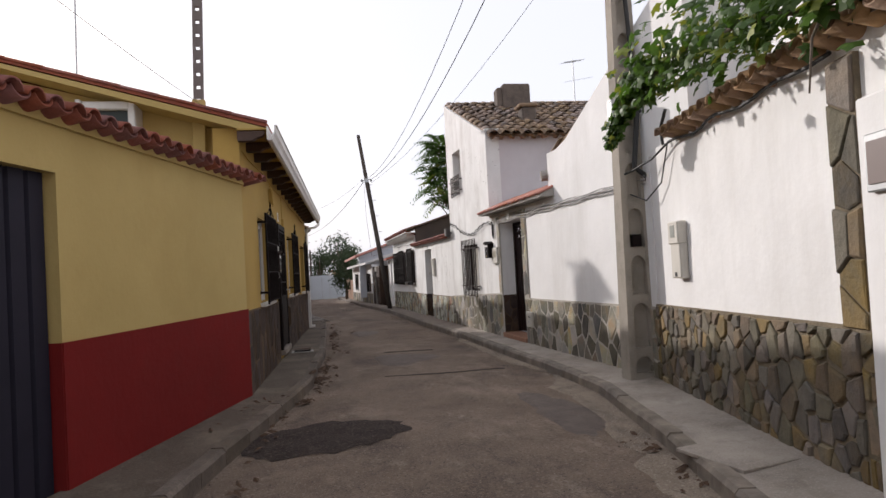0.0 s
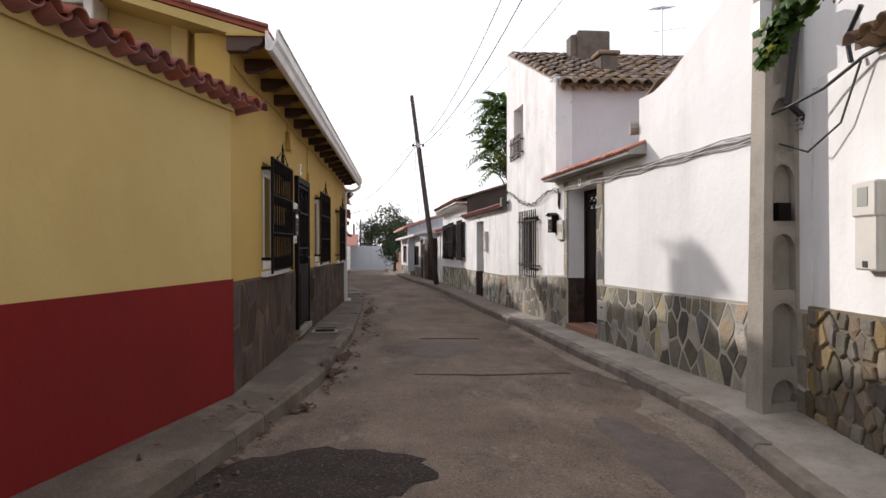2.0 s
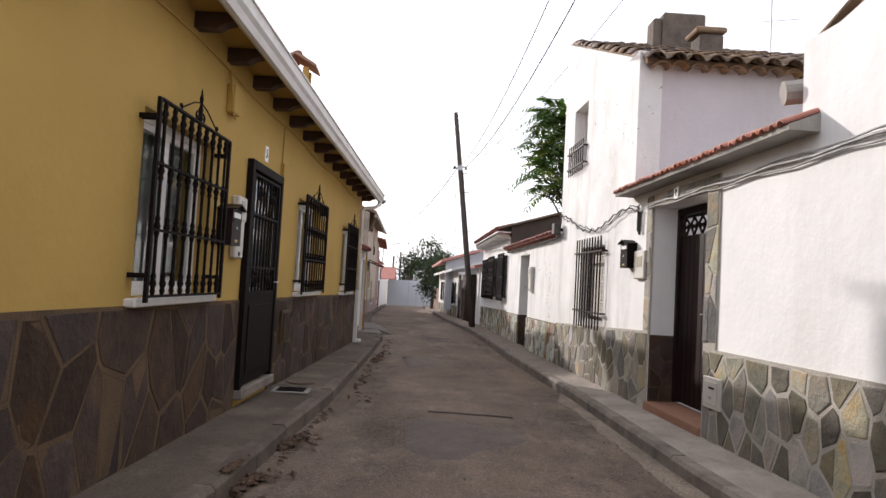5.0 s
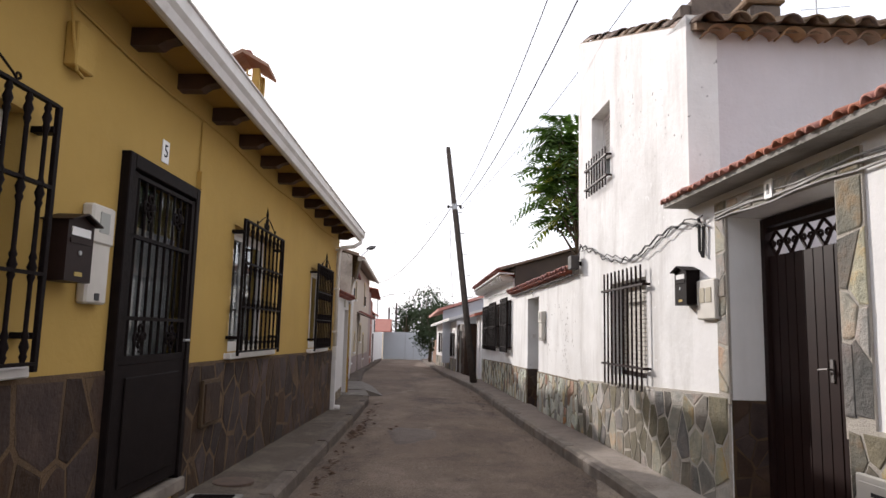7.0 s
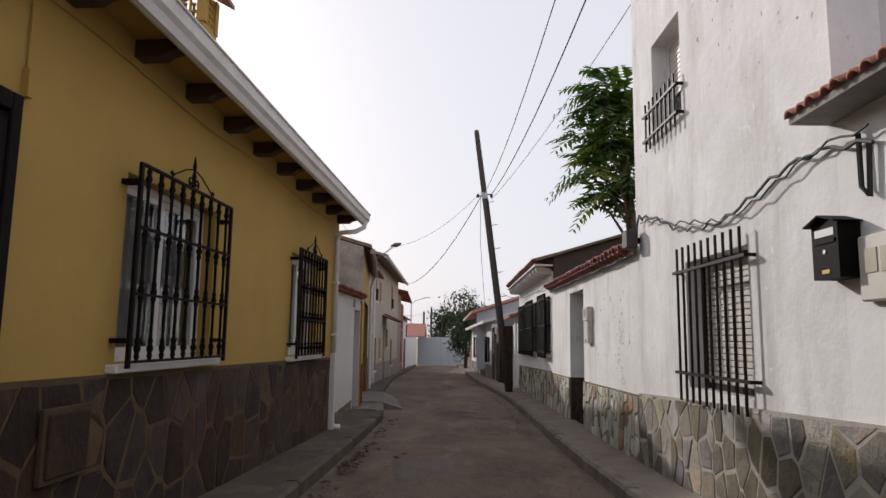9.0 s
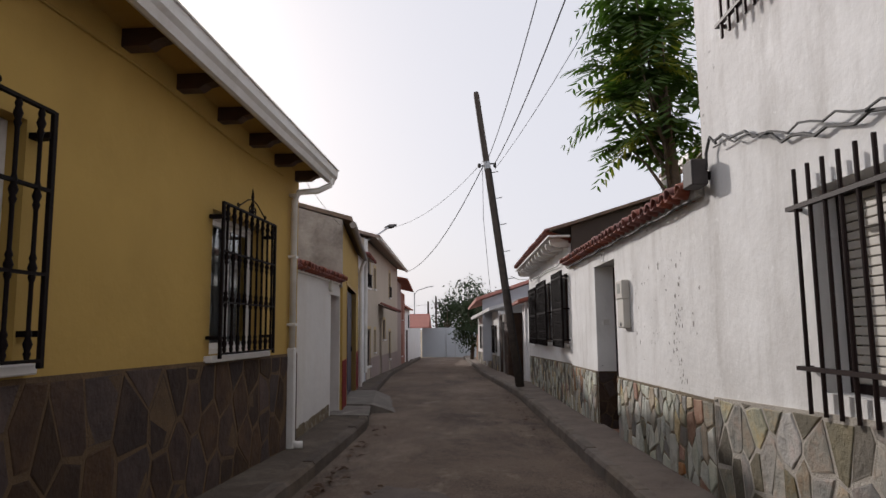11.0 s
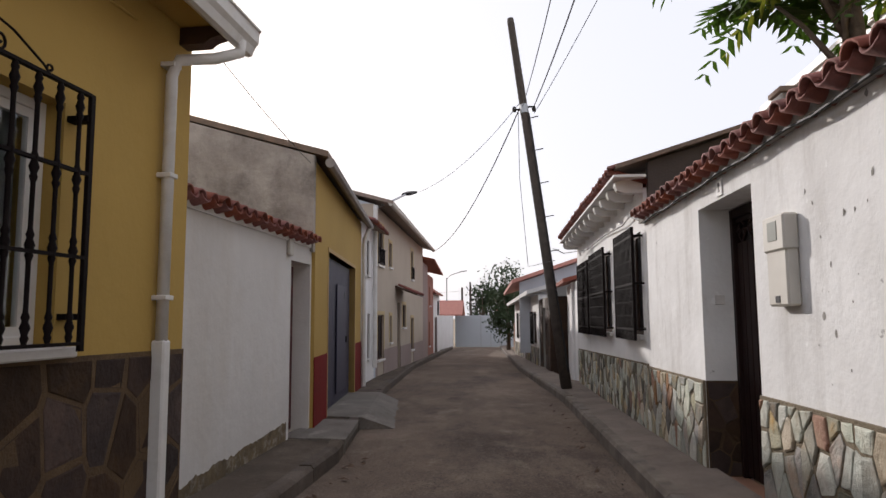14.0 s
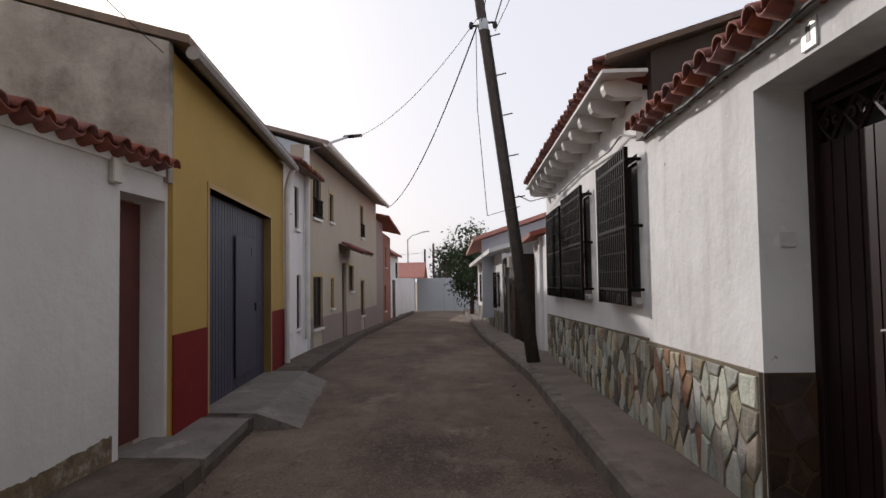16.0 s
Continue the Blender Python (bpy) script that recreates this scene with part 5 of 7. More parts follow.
lamp = top("street_lamp", L5.m(0.1, 0.0, 3.72), "modern flat street lamp on a wall bracket", "street lamp")
part("arm", tube(bmesh.new(), [(0, 0, 0), (0.5, -0.22, 0.20), (2.05, -0.45, 0.70)], 0.028, 8), STEEL, lamp)
hd = part("head", boxed(-0.45, 0.45, -0.13, 0.13, -0.03, 0.04, bevel=0.02), IRON, lamp, "flat dark lamp head")
hd.matrix_basis = pose(2.45, -0.50, 0.80, 0, -14, -4)
# red house, white gable house, yard wall, hut
building_wall("wall_red_house", L6, 3.0, material("brick_red_render", (0.30, 0.12, 0.08), 0.9, second=(0.25, 0.10, 0.07), scale=2), "brick-red front of a far house", [(1.4, 1.8, 1.7, 2.5), (1.0, 1.5, 0.0, 1.0)])
for a, b, z0, z1 in ((1.4, 1.8, 1.7, 2.5), (1.0, 1.5, 0.0, 1.0)):
    dark_window(L6, a, b, z0, z1, "window_6", "dark window in a red wall")
building_wall("wall_red_return", L5, 3.3, TAUPE, "dull end section of the beige house", s0=L5.s(40.6), s1=L5.length)
slab("roof", [(-1.3, 40.9, 3.45), (-1.5, 46.1, 3.2), (-4.9, 46.1, 4.0), (-4.8, 40.9, 4.2)], 0.08, CLAY, "tile roof of the red house")
bm = bmesh.new()
prism(bm, [(-1.98, -1.2), (-1.98, 2.3), (-3.6, 3.3), (-5.2, 2.3), (-5.2, -1.2)], 46.0, 49.0)
gh = solid("gable_house", bm, WHITE, Matrix(), "small white gabled house at the street's end", "house")
part("roof", prism(bmesh.new(), [(-1.8, 2.24), (-3.6, 3.36), (-5.4, 2.24), (-5.4, 2.33), (-3.6, 3.46), (-1.8, 2.33)], 45.9, 49.1), CLAY, gh)
part("door", boxed(-1.99, -1.95, 46.8, 47.6, -0.5, 1.2), WOOD_DARK, gh)
part("window", boxed(-1.99, -1.95, 48.0, 48.5, 1.3, 2.0), IRON, gh)
bm = boxed(-2.35, -2.12, 49.0, 58.5, -1.4, 1.3)
solid("wall_yard_far", bm, WHITE, Matrix(), "white yard wall near the street's end", "wall", kind="structure")
hut = top("hut", pose(-3.3, 59.0, -1.0), "low hut with a red clay tile roof", "hut")
part("wall", boxed(-1.6, 0.9, -0.6, 3, 0, 2.35), CEMENT, hut)
bm = bmesh.new()
prism(bm, [(-1.8, 2.3), (-0.35, 3.2), (1.1, 2.3), (1.1, 2.4), (-0.35, 3.32), (-1.8, 2.4)], -0.8, 3.2)
bmesh.ops.rotate(bm, verts=bm.verts[:], cent=(0, 1, 2.5), matrix=Matrix.Rotation(radians(90), 3, "Z"))
part("roof", bm, CLAY_BRIGHT, hut)

# ---------------------------------------------------------------- the far gate and what stands behind it
gate = top("sheet_gate", pose(-2.15, 60.5, road_z(60) - 0.05), "wide pale blue-grey sheet metal gate closing the street", "gate")
for a, b in ((0, 1.72), (1.76, 2.38), (2.42, 3.0), (3.04, 4.2)):
    part("sheet", boxed(a, b, 0, 0.04, 0.05, 2.16, bevel=0.004), GATE_GREY, gate)
    part("post", boxed(b + 0.0, b + 0.04, -0.03, 0.06, 0.0, 2.2), STEEL, gate)
lamp2 = top("street_lamp", pose(-2.62, 59.6, road_z(59)), "tall slim steel street lamp with a curved arm", "street lamp")
part("pole", tube(bmesh.new(), [(0, 0, 0), (0, 0, 4.6)], 0.055, 8, 0.04), STEEL, lamp2)
part("arm", tube(bmesh.new(), [(0, 0, 4.5), (0.25, 0, 4.78), (0.9, 0, 4.98)], 0.03, 6), STEEL, lamp2)
h2 = part("head", boxed(-0.25, 0.25, -0.09, 0.09, -0.03, 0.03, bevel=0.01), STEEL, lamp2)
h2.matrix_basis = pose(1.12, 0, 5.03, 0, -8, 0)
for x, y, hgt in ((-2.05, 66.0, 4.6), (-1.42, 66.0, 5.0)):
    ob = solid("utility_pole", tube(bmesh.new(), [(0, 0, 0), (0, 0, hgt)], 0.10, 7, 0.08), POLE_WOOD, pose(x, y, -1.15), "distant dark wooden utility pole behind the gate", "pole", "far poles")


def leafy_tree(name, m, height, spread, trunk_r, n_clumps, per, size, mat, label, seed, droop=0.0, low=0.35):
    rnd = random.Random(seed)
    root = top(name, m, label, "tree")
    bm_ = bmesh.new()
    tube(bm_, [(0, 0, -0.2), (0.04, 0.02, height * 0.3), (-0.03, 0.05, height * 0.55)], trunk_r, 8, trunk_r * 0.6)
    tips = []
    for i in range(9):
        a = i * 2.4
        tip = (math.cos(a) * spread * rnd.uniform(0.4, 0.8), math.sin(a) * spread * rnd.uniform(0.4, 0.8), height * rnd.uniform(0.6, 0.95))
        tube(bm_, [(0, 0.03, height * 0.45), (tip[0] * 0.5, tip[1] * 0.5, (height * 0.5 + tip[2]) / 2), tip], trunk_r * 0.4, 5, trunk_r * 0.1)
        tips.append(tip)
    part("trunk", bm_, BARK, root, smooth=True)
    verts, faces = [], []
    for i in range(n_clumps):
        a, e = rnd.uniform(0, 6.283), rnd.uniform(-0.7, 1.5)
        rr = rnd.uniform(0.45, 1.0)
        c = Vector((math.cos(a) * math.cos(e) * spread * rr, math.sin(a) * math.cos(e) * spread * rr, height * (low + (1 - low) * (0.5 + 0.5 * math.sin(e)) * rr + 0.08 * rnd.random())))
        if i % 3 == 0:
            c = Vector(tips[i % 9]) + Vector((rnd.uniform(-0.4, 0.4), rnd.uniform(-0.4, 0.4), rnd.uniform(-0.4, 0.4))) * spread * 0.5
        for _ in range(per):
            p = c + Vector((rnd.gauss(0, 1), rnd.gauss(0, 1), rnd.gauss(0, 1) - droop * rnd.random() * 3)) * spread * 0.16
            u = Vector((rnd.uniform(-1, 1), rnd.uniform(-1, 1), rnd.uniform(-1, 0.6) - droop)).normalized()
            w = u.orthogonal().normalized()
            k = len(verts)
            sz = size * rnd.uniform(0.6, 1.3)
            verts += [p, p + u * sz * 0.5 + w * sz * 0.28, p + u * sz, p + u * sz * 0.5 - w * sz * 0.28]
            faces += [(k, k + 1, k + 2, k + 3)]
    me = bpy.data.meshes.new("crown")
    me.from_pydata([tuple(v) for v in verts], [], faces)
    me.materials.append(mat)
    cr = new("crown", me)
    cr.parent = root
    tagged(cr, kind="stuff")
    return root


leafy_tree("tree", pose(1.45, 50.5, road_z(50)), 3.5, 1.05, 0.12, 70, 70, 0.14, LEAF_FAR, "grey-green drooping street tree near the gate", 3, 0.5, 0.2)
leafy_tree("tree", pose(1.5, 66.0, -1.2), 6.1, 2.0, 0.2, 90, 40, 0.24, LEAF_FAR, "broad dark tree behind the end of the street", 8, 0.15)
leafy_tree("tree", pose(-0.6, 68.0, -1.2), 5.0, 1.3, 0.16, 60, 40, 0.22, LEAF_FAR, "rounded dark tree beyond the metal gate", 12, 0.15)

# ---------------------------------------------------------------- right: first white house with rubble plinth
RQ = R0.s(3.24)
building_wall("wall_white_near", R0, 2.66, WHITE, "bright white limewashed street wall under old tile eaves", d0=-0.3)
building_wall("wall_upper_near", R0, 5.2, WHITE, "white upper storey set back above the eaves", s0=0, s1=R0.s(6.15), d0=-1.1, d1=-0.75)
house_body("walls_near_house", R0, 0.0, R0.s(6.15), 5.5, 5.0, WHITE, "plain side and rear walls of the near white house", 0.4)
rp = lambda s: 1.04 - 0.024 * (s - R0.s(3.4)) if s > R0.s(3.4) else 1.04
plinth("plinth_rubble", R0, [(R0.s(-1.5), R0.s(3.22)), (R0.s(3.22), R0.length)], pave_low(R0, 0.12), rp, 0.17, 1.2, RUBBLE, MORTAR_KHAKI, "dark rubble stone plinth under the white wall", 11, d=0.03, joint=0.016, proud=(0.008, 0.03))
bm = bmesh.new()
box(bm, R0.s(3.12), R0.s(3.38), -0.02, 0.035, 1.0, 2.55)
q = solid("quoin", bm, MORTAR_KHAKI, R0.m(), "vertical strip of brown quoin stones", "quoin", kind="structure")
stones(q, R0, R0.s(3.125), R0.s(3.375), 1.03, 2.54, 0.24, 1.0, RUBBLE, 77, 0.012, (0.012, 0.03), 0.035)
bm = boxed(R0.s(1.2), R0.s(3.07), -0.02, 0.075, -0.4, 2.27, bevel=0.012)
solid("pier_white", bm, WHITE, R0.m(), "white rendered pier beside the quoin stones", "pier", kind="structure")
mb = top("mail_flap", R0.m(R0.s(2.73), 0.075, 1.76), "metal-framed letter flap set in the white pier", "letter flap")
part("frame", boxed(0, 0.24, 0, 0.035, 0, 0.30, bevel=0.008), STEEL, mb)
part("flap", boxed(0.03, 0.21, 0.036, 0.042, 0.04, 0.26), material("grey_brown_flap", (0.16, 0.12, 0.11), 0.5), mb)
meter_box(R0, R0.s(5.86), R0.s(6.14), 1.26, 1.82, 0.10, "white plastic electricity meter box on the white wall")
tile_row("eaves", R0, R0.s(-1.0), R0.s(6.0), 0.18, 2.68, 0.19, 0.52, 16, CLAY_TAN, "pale tan barrel tile eaves, sunlight put into the colour", r=0.088)
slab("roof", [tuple(R0.at(0, 0.1))[:2] + (2.74,), tuple(R0.at(R0.s(6.1), 0.1))[:2] + (2.74,), tuple(R0.at(R0.s(6.1), -0.8))[:2] + (3.02,), tuple(R0.at(0, -0.8))[:2] + (3.02,)], 0.08, CLAY_OLD, "lean-to tile roof strip behind the eaves")
cab = bmesh.new()
tube(cab, [(R0.s(3.3) + 0.2 * k, 0.05 + 0.02 * math.sin(k), 2.60 - 0.02 * math.sin(k * 1.3)) for k in range(15)], 0.014, 5)
tube(cab, [(R0.s(6.05), 0.06, 2.62), (R0.s(6.5), 0.10, 2.52), (R0.s(6.85), 0.2, 2.46), (R0.s(7.05), 0.3, 2.42)], 0.012, 6)
tube(cab, [(R0.s(6.1), 0.06, 2.60), (R0.s(6.35), 0.06, 2.25), (R0.s(6.7), 0.12, 2.1), (R0.s(6.95), 0.22, 2.2)], 0.008, 5)
tube(cab, [(R0.s(6.1), 0.06, 2.95), (R0.s(6.28), 0.06, 2.8), (R0.s(6.2), 0.07, 2.62)], 0.018, 5)
solid("eaves_cable", cab, CABLE, R0.m(), "black cables looping from the eaves to the pole", "cable")

# ---------------------------------------------------------------- right: second white house with sloping top
sg0, sg1 = R1.s(11.36), R1.s(12.70)
t0, t1 = R1.s(13.36), R1.length
step = R1.s(9.96)
building_wall("wall_white_sloping", R1, lambda s: max(3.19, 4.50 - 0.405 * (s + 0.75)) if s < step else 3.19, WHITE, "white limewashed wall with a sloping top edge", s0=-0.02, s1=step)
building_wall("wall_white_sloping_top", R1, lambda s: 4.50 - 0.405 * (s + 0.75), WHITE, "upper end of the sloping white wall", s0=-0.85, s1=-0.02, z0=2.6)
house_body("walls_sloping_house", R1, 0.0, step, 4.2, 3.1, WHITE, "plain side and rear walls of the sloping house")
slab("roof", [tuple(R1.at(-0.85, -0.05))[:2] + (4.42,), tuple(R1.at(step, -0.05))[:2] + (3.10,), tuple(R1.at(step, -4.4))[:2] + (3.10,), tuple(R1.at(-0.85, -4.4))[:2] + (4.42,)], 0.08, CLAY_OLD, "old tile roof behind the sloping wall")
vg = top("verge", R1.m(), "dark weathered verge tiles along the sloping wall top", "verge", kind="structure")
first = None
for i in range(11):
    s = -0.8 + 0.345 * i
    m = pose(s + 0.36, -0.12, max(3.19, 4.50 - 0.405 * (s + 1.11)) - 0.02, 0, 0, 90) @ pose(0, 0, 0, 21.5)
    if first is None:
        first = part("tile", tile_bm(0.10, 0.09, 0.40), CLAY_OLD, vg, smooth=True)
        first.matrix_basis = m
    else:
        again(first, vg, m, "tile")
building_wall("wall_gate", R1, 2.50, WHITE, "low white wall round the street gate", [(sg0, sg1, -1.2, 2.30)], s0=step, s1=t0, d0=-0.35)
pr = lambda s: 0.925 - 0.012 * s
plinth("plinth_slate", R1, [(-0.02, sg0 - 0.02)], pave_low(R1, 0.12), pr, 0.27, 1.45, SLATES_GREY, MORTAR, "grey-green slate crazy paving at the foot of the white wall", 21, d=0.018, joint=0.022, proud=(0.003, 0.009))
pt = lambda s: 0.92 - 0.042 * (s - sg1)
plinth("plinth_slate", R1, [(sg1 + 0.02, t1)], pave_low(R1, 0.12), pt, 0.27, 1.4, SLATES_GREY, MORTAR, "pale green slate cladding at the foot of the tall house", 31, d=0.018, joint=0.019, proud=(0.003, 0.009))
bm = bmesh.new()
box(bm, sg0 - 0.24, sg0, -0.01, 0.016, 0.8, 2.30)
box(bm, sg1, sg1 + 0.17, -0.01, 0.016, 0.85, 2.30)
box(bm, sg0 - 0.24, sg1 + 0.17, -0.01, 0.016, 2.30, 2.44)
sur = solid("gate_surround", bm, MORTAR, R1.m(), "slate-clad surround of the street gate", "surround", kind="structure")
stones(sur, R1, sg0 - 0.235, sg0 - 0.005, 0.92, 2.29, 0.24, 1.3, STONE_GREEN, 41, 0.011, (0.004, 0.012), 0.016)
stones(sur, R1, sg1 + 0.005, sg1 + 0.165, 0.93, 2.29, 0.2, 1.5, STONE_GREEN, 42, 0.011, (0.004, 0.012), 0.016)
stones(sur, R1, sg0 - 0.235, sg1 + 0.165, 2.305, 2.435, 0.2, 0.7, STONE_GREEN, 43, 0.011, (0.004, 0.012), 0.016)
jamb = Line(tuple(R1.at(sg1 - 0.001, -0.30))[:2], tuple(R1.at(sg1 - 0.001, 0.0))[:2], 1)
rv = solid("reveal_slate", boxed(0.0, jamb.length, -0.004, 0.006, 0.10, 0.88), MORTAR_DARK, jamb.m(), "dark slate facing on the gate reveal", "reveal", kind="structure")
stones(rv, jamb, 0.005, jamb.length - 0.005, 0.16, 0.87, 0.17, 1.2, STONE_BROWN, 45, 0.012, (0.002, 0.007), 0.006)
metal_door("door_4", R1, sg0, sg1, 0.16, 2.29, 0.30, "tall dark brown ribbed metal street gate, closed", 7, 0.22, True)
plq = top("number_plate", R1.m(R1.s(12.02), 0.03, 2.315), "small pale ceramic number plate over the street gate", "number plate")
part("plate", boxed(-0.05, 0.05, 0, 0.014, 0, 0.13, bevel=0.003), ENAMEL, plq)
part("writing", boxed(-0.016, 0.016, 0.014, 0.016, 0.03, 0.10), INK, plq, "dark unreadable figure")
bm = boxed(sg0 - 0.02, sg1 + 0.02, -0.34, 0.04, road_z(12) + 0.08, 0.15, bevel=0.008)
solid("door_step", bm, STEP, R1.m(), "worn terracotta step before the street gate", "step", kind="structure")
uh = top("utility_hatch", R1.m(R1.s(10.95), 0.02, 0.37), "small grey plastic water meter hatch in the plinth", "hatch")
part("frame", boxed(0, 0.31, 0, 0.03, 0, 0.27, bevel=0.006), GREYPLASTIC, uh)
part("door", boxed(0.035, 0.275, 0.03, 0.038, 0.035, 0.235, bevel=0.004), GREYPLASTIC, uh)
part("writing", boxed(0.08, 0.18, 0.038, 0.040, 0.17, 0.19), INK, uh, "short unreadable printed line")
part("keyhole", boxed(0.13, 0.18, 0.038, 0.041, 0.08, 0.11), STEEL, uh)
# canopy over the gate
cv0, cv1 = R1.s(9.75), R1.s(13.42)
bm = bmesh.new()
vs = []
for s in (cv0, cv1):
    vs.append([bm.verts.new((s, y, z)) for y, z in ((0.22, 2.54), (0.22, 2.50), (0.0, 2.50), (-0.45, 2.60), (-0.45, 2.82))])
bm.faces.new(vs[0])
bm.faces.new(vs[1][::-1])
for i in range(5):
    j = (i + 1) % 5
    bm.faces.new((vs[0][i], vs[0][j], vs[1][j], vs[1][i]))
solid("canopy_deck", bm, CEMENT, R1.m(), "cement deck of the gate canopy", "canopy", kind="structure")
tile_row("canopy_tiles", R1, cv0, cv1, 0.25, 2.535, 0.115, 0.62, 22, CLAY_BRIGHT, "bright small clay tiles on the gate canopy", r=0.055, pans=False)
# the tall house
tw = (R1.s(15.62), R1.s(16.42), 3.36, 4.33)
rw = (R1.s(14.46), R1.s(15.66), 0.90, 1.98)
building_wall("wall_tall_house", R1, lambda s: 4.22 + (s - t0) * 0.405, OLDWHITE, "peeling whitewashed street front of the tall narrow house", [tw, rw], s0=t0, s1=t1)
bm = bmesh.new()
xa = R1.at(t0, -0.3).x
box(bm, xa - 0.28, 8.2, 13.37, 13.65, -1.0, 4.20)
# White limewash coloured darker and pinker to carry this side's shade.
solid("wall_tall_side", bm, material("pinkish_limewash", (0.62, 0.585, 0.60), 0.9, second=(0.55, 0.515, 0.53), scale=1.1, bump=0.014, bump_scale=8, stain=(0.42, 0.38, 0.36), stain_scale=1.0, stain_amount=0.4, streaks=True), Matrix(), "pinkish-white side wall of the tall house, shade in its colour", "wall", kind="structure")
bm = bmesh.new()
box(bm, 3.0, 8.2, 16.88, 17.12, -1.0, 5.7)
for v in bm.verts:
    if v.co.x < 4:
        v.co.x = R1.at(t1, -0.28).x
box(bm, 7.9, 8.2, 13.65, 16.88, -1.0, 4.3)
solid("wall_tall_rear", bm, OLDWHITE, Matrix(), "plain far and rear walls of the tall house", "wall", kind="structure")
pitch = math.atan(0.405)
deck = slab("roof", [(3.45, 13.24, 4.20), (8.3, 13.24, 4.20), (8.3, 17.2, 5.80), (3.32, 17.2, 5.80)], 0.07, CLAY_OLD, "steep old barrel tile roof of the tall house")
first = None
rnd = random.Random(4)
for i in range(21):
    for k in range(12):
        x = 3.54 + 0.235 * i - 0.034 * 0.335 * k
        y = 13.10 + 0.335 * k
        m = pose(x + rnd.uniform(-0.02, 0.02), y, 4.20 + (y - 13.24) * 0.405 + 0.01 + rnd.uniform(0, 0.015), 0, 0, rnd.uniform(-4, 4)) @ pose(0, 0, 0, math.degrees(pitch) - 2.5)
        if first is None:
            first = part("tile", tile_bm(0.115, 0.095, 0.44), CLAY_OLD, deck, smooth=True)
            first.matrix_basis = m
        else:
            again(first, deck, m, "tile")
eave_t = top("eaves", pose(3.5, 13.20, 4.085), "row of pale mortared tile mouths under the old eaves", "roof tiles", kind="structure")
first = None
for i in range(19):
    m = pose(0.12 + 0.235 * i + rnd.uniform(-0.012, 0.012), rnd.uniform(-0.015, 0.015), rnd.uniform(-0.008, 0.008), 6, 0, rnd.uniform(-3, 3))
    if first is None:
        first = part("tile", tile_bm(0.118, 0.10, 0.34), CLAY_TAN, eave_t, smooth=True)
        first.matrix_basis = m
    else:
        again(first, eave_t, m, "tile")
pans = bmesh.new()
for i in range(22):
    x = 3.62 + 0.235 * i
    for k in range(6):
        a = [pans.verts.new((x + 0.085 * math.cos(math.pi * (1 + j / 5)), yy, 4.20 + (yy - 13.24) * 0.405 + 0.08 + 0.07 * math.sin(math.pi * (1 + j / 5)))) for yy in (13.08 + 0.68 * k, 13.08 + 0.68 * (k + 1)) for j in range(6)]
        for j in range(5):
            pans.faces.new((a[j], a[j + 1], a[j + 7], a[j + 6]))
part("pan_tiles", pans, CLAY_OLD, deck, smooth=True, kind="stuff")
c1 = top("chimney", pose(5.02, 16.45, 5.08), "broad rough cement chimney on the tile roof", "chimney")
part("shaft", boxed(-0.36, 0.36, -0.25, 0.25, 0, 1.0, bevel=0.03), SOOT, c1)
part("side_flue", boxed(-0.5, -0.34, -0.18, 0.18, 0, 0.92, bevel=0.03), SOOT, c1)
c2 = top("chimney", pose(4.74, 14.6, 4.58), "small leaning cement chimney with tile cap", "chimney")
part("shaft", boxed(-0.17, 0.17, -0.18, 0.18, 0, 0.46, bevel=0.03), SOOT, c2)
part("cap", boxed(-0.24, 0.20, -0.22, 0.22, 0.46, 0.54, bevel=0.02), CLAY_OLD, c2)
an = bmesh.new()
tube(an, [(6.9, 17.0, 5.2), (6.9, 17.0, 6.95)], 0.016, 6)
tube(an, [(6.55, 16.7, 6.78), (7.25, 17.3, 7.02)], 0.012, 5)
for k in range(8):
    x, y, z = 6.6 + 0.085 * k, 16.74 + 0.073 * k, 6.79 + 0.03 * k
    tube(an, [(x - 0.12, y + 0.14, z), (x + 0.12, y - 0.14, z)], 0.005, 4)
tube(an, [(6.6, 16.9, 6.3), (7.5, 17.1, 6.5)], 0.006, 4)
solid("television_aerial", an, STEEL, Matrix(), "rooftop television aerial on a thin mast", "aerial")
sp_ = top("drain_spout", pose(3.45, 9.99, 2.86), "clay drain spout jutting from the white wall", "spout")
part("pipe", tube(bmesh.new(), [(0.3, 0.05, 0.03), (-0.0, 0.12, 0.0)], 0.09, 10), CEMENT, sp_)
o = R1.side
tw_root = top("window_7", R1.m(tw[0], -0.16, tw[2]), "small upper window with a half-closed white shutter", "window", kind="structure")
w_, h_ = tw[1] - tw[0], tw[3] - tw[2]
for a, b, c, e in ((0, 0.05, 0, h_), (w_ - 0.05, w_, 0, h_), (0.05, w_ - 0.05, 0, 0.05), (0.05, w_ - 0.05, h_ - 0.05, h_)):
    part("window_frame", boxed(a, b, -0.05, 0, c, e), PVC, tw_root)
sh = None
for k in range(11):
    m = pose(0, 0, h_ - 0.09 - 0.05 * k)
    if sh is None:
        sh = part("slat", boxed(0.05, w_ - 0.05, -0.03, -0.012, 0, 0.045, bevel=0.004), GREYPLASTIC, tw_root)
        sh.matrix_basis = m
    else:
        again(sh, tw_root, m, "slat")
part("pane", boxed(0.05, w_ - 0.05, -0.04, -0.036, 0.05, h_ - 0.05), GLASS, tw_root)
part("dark_room", boxed(0, w_, -0.6, -0.1, 0, h_), ROOM_BLACK, tw_root)
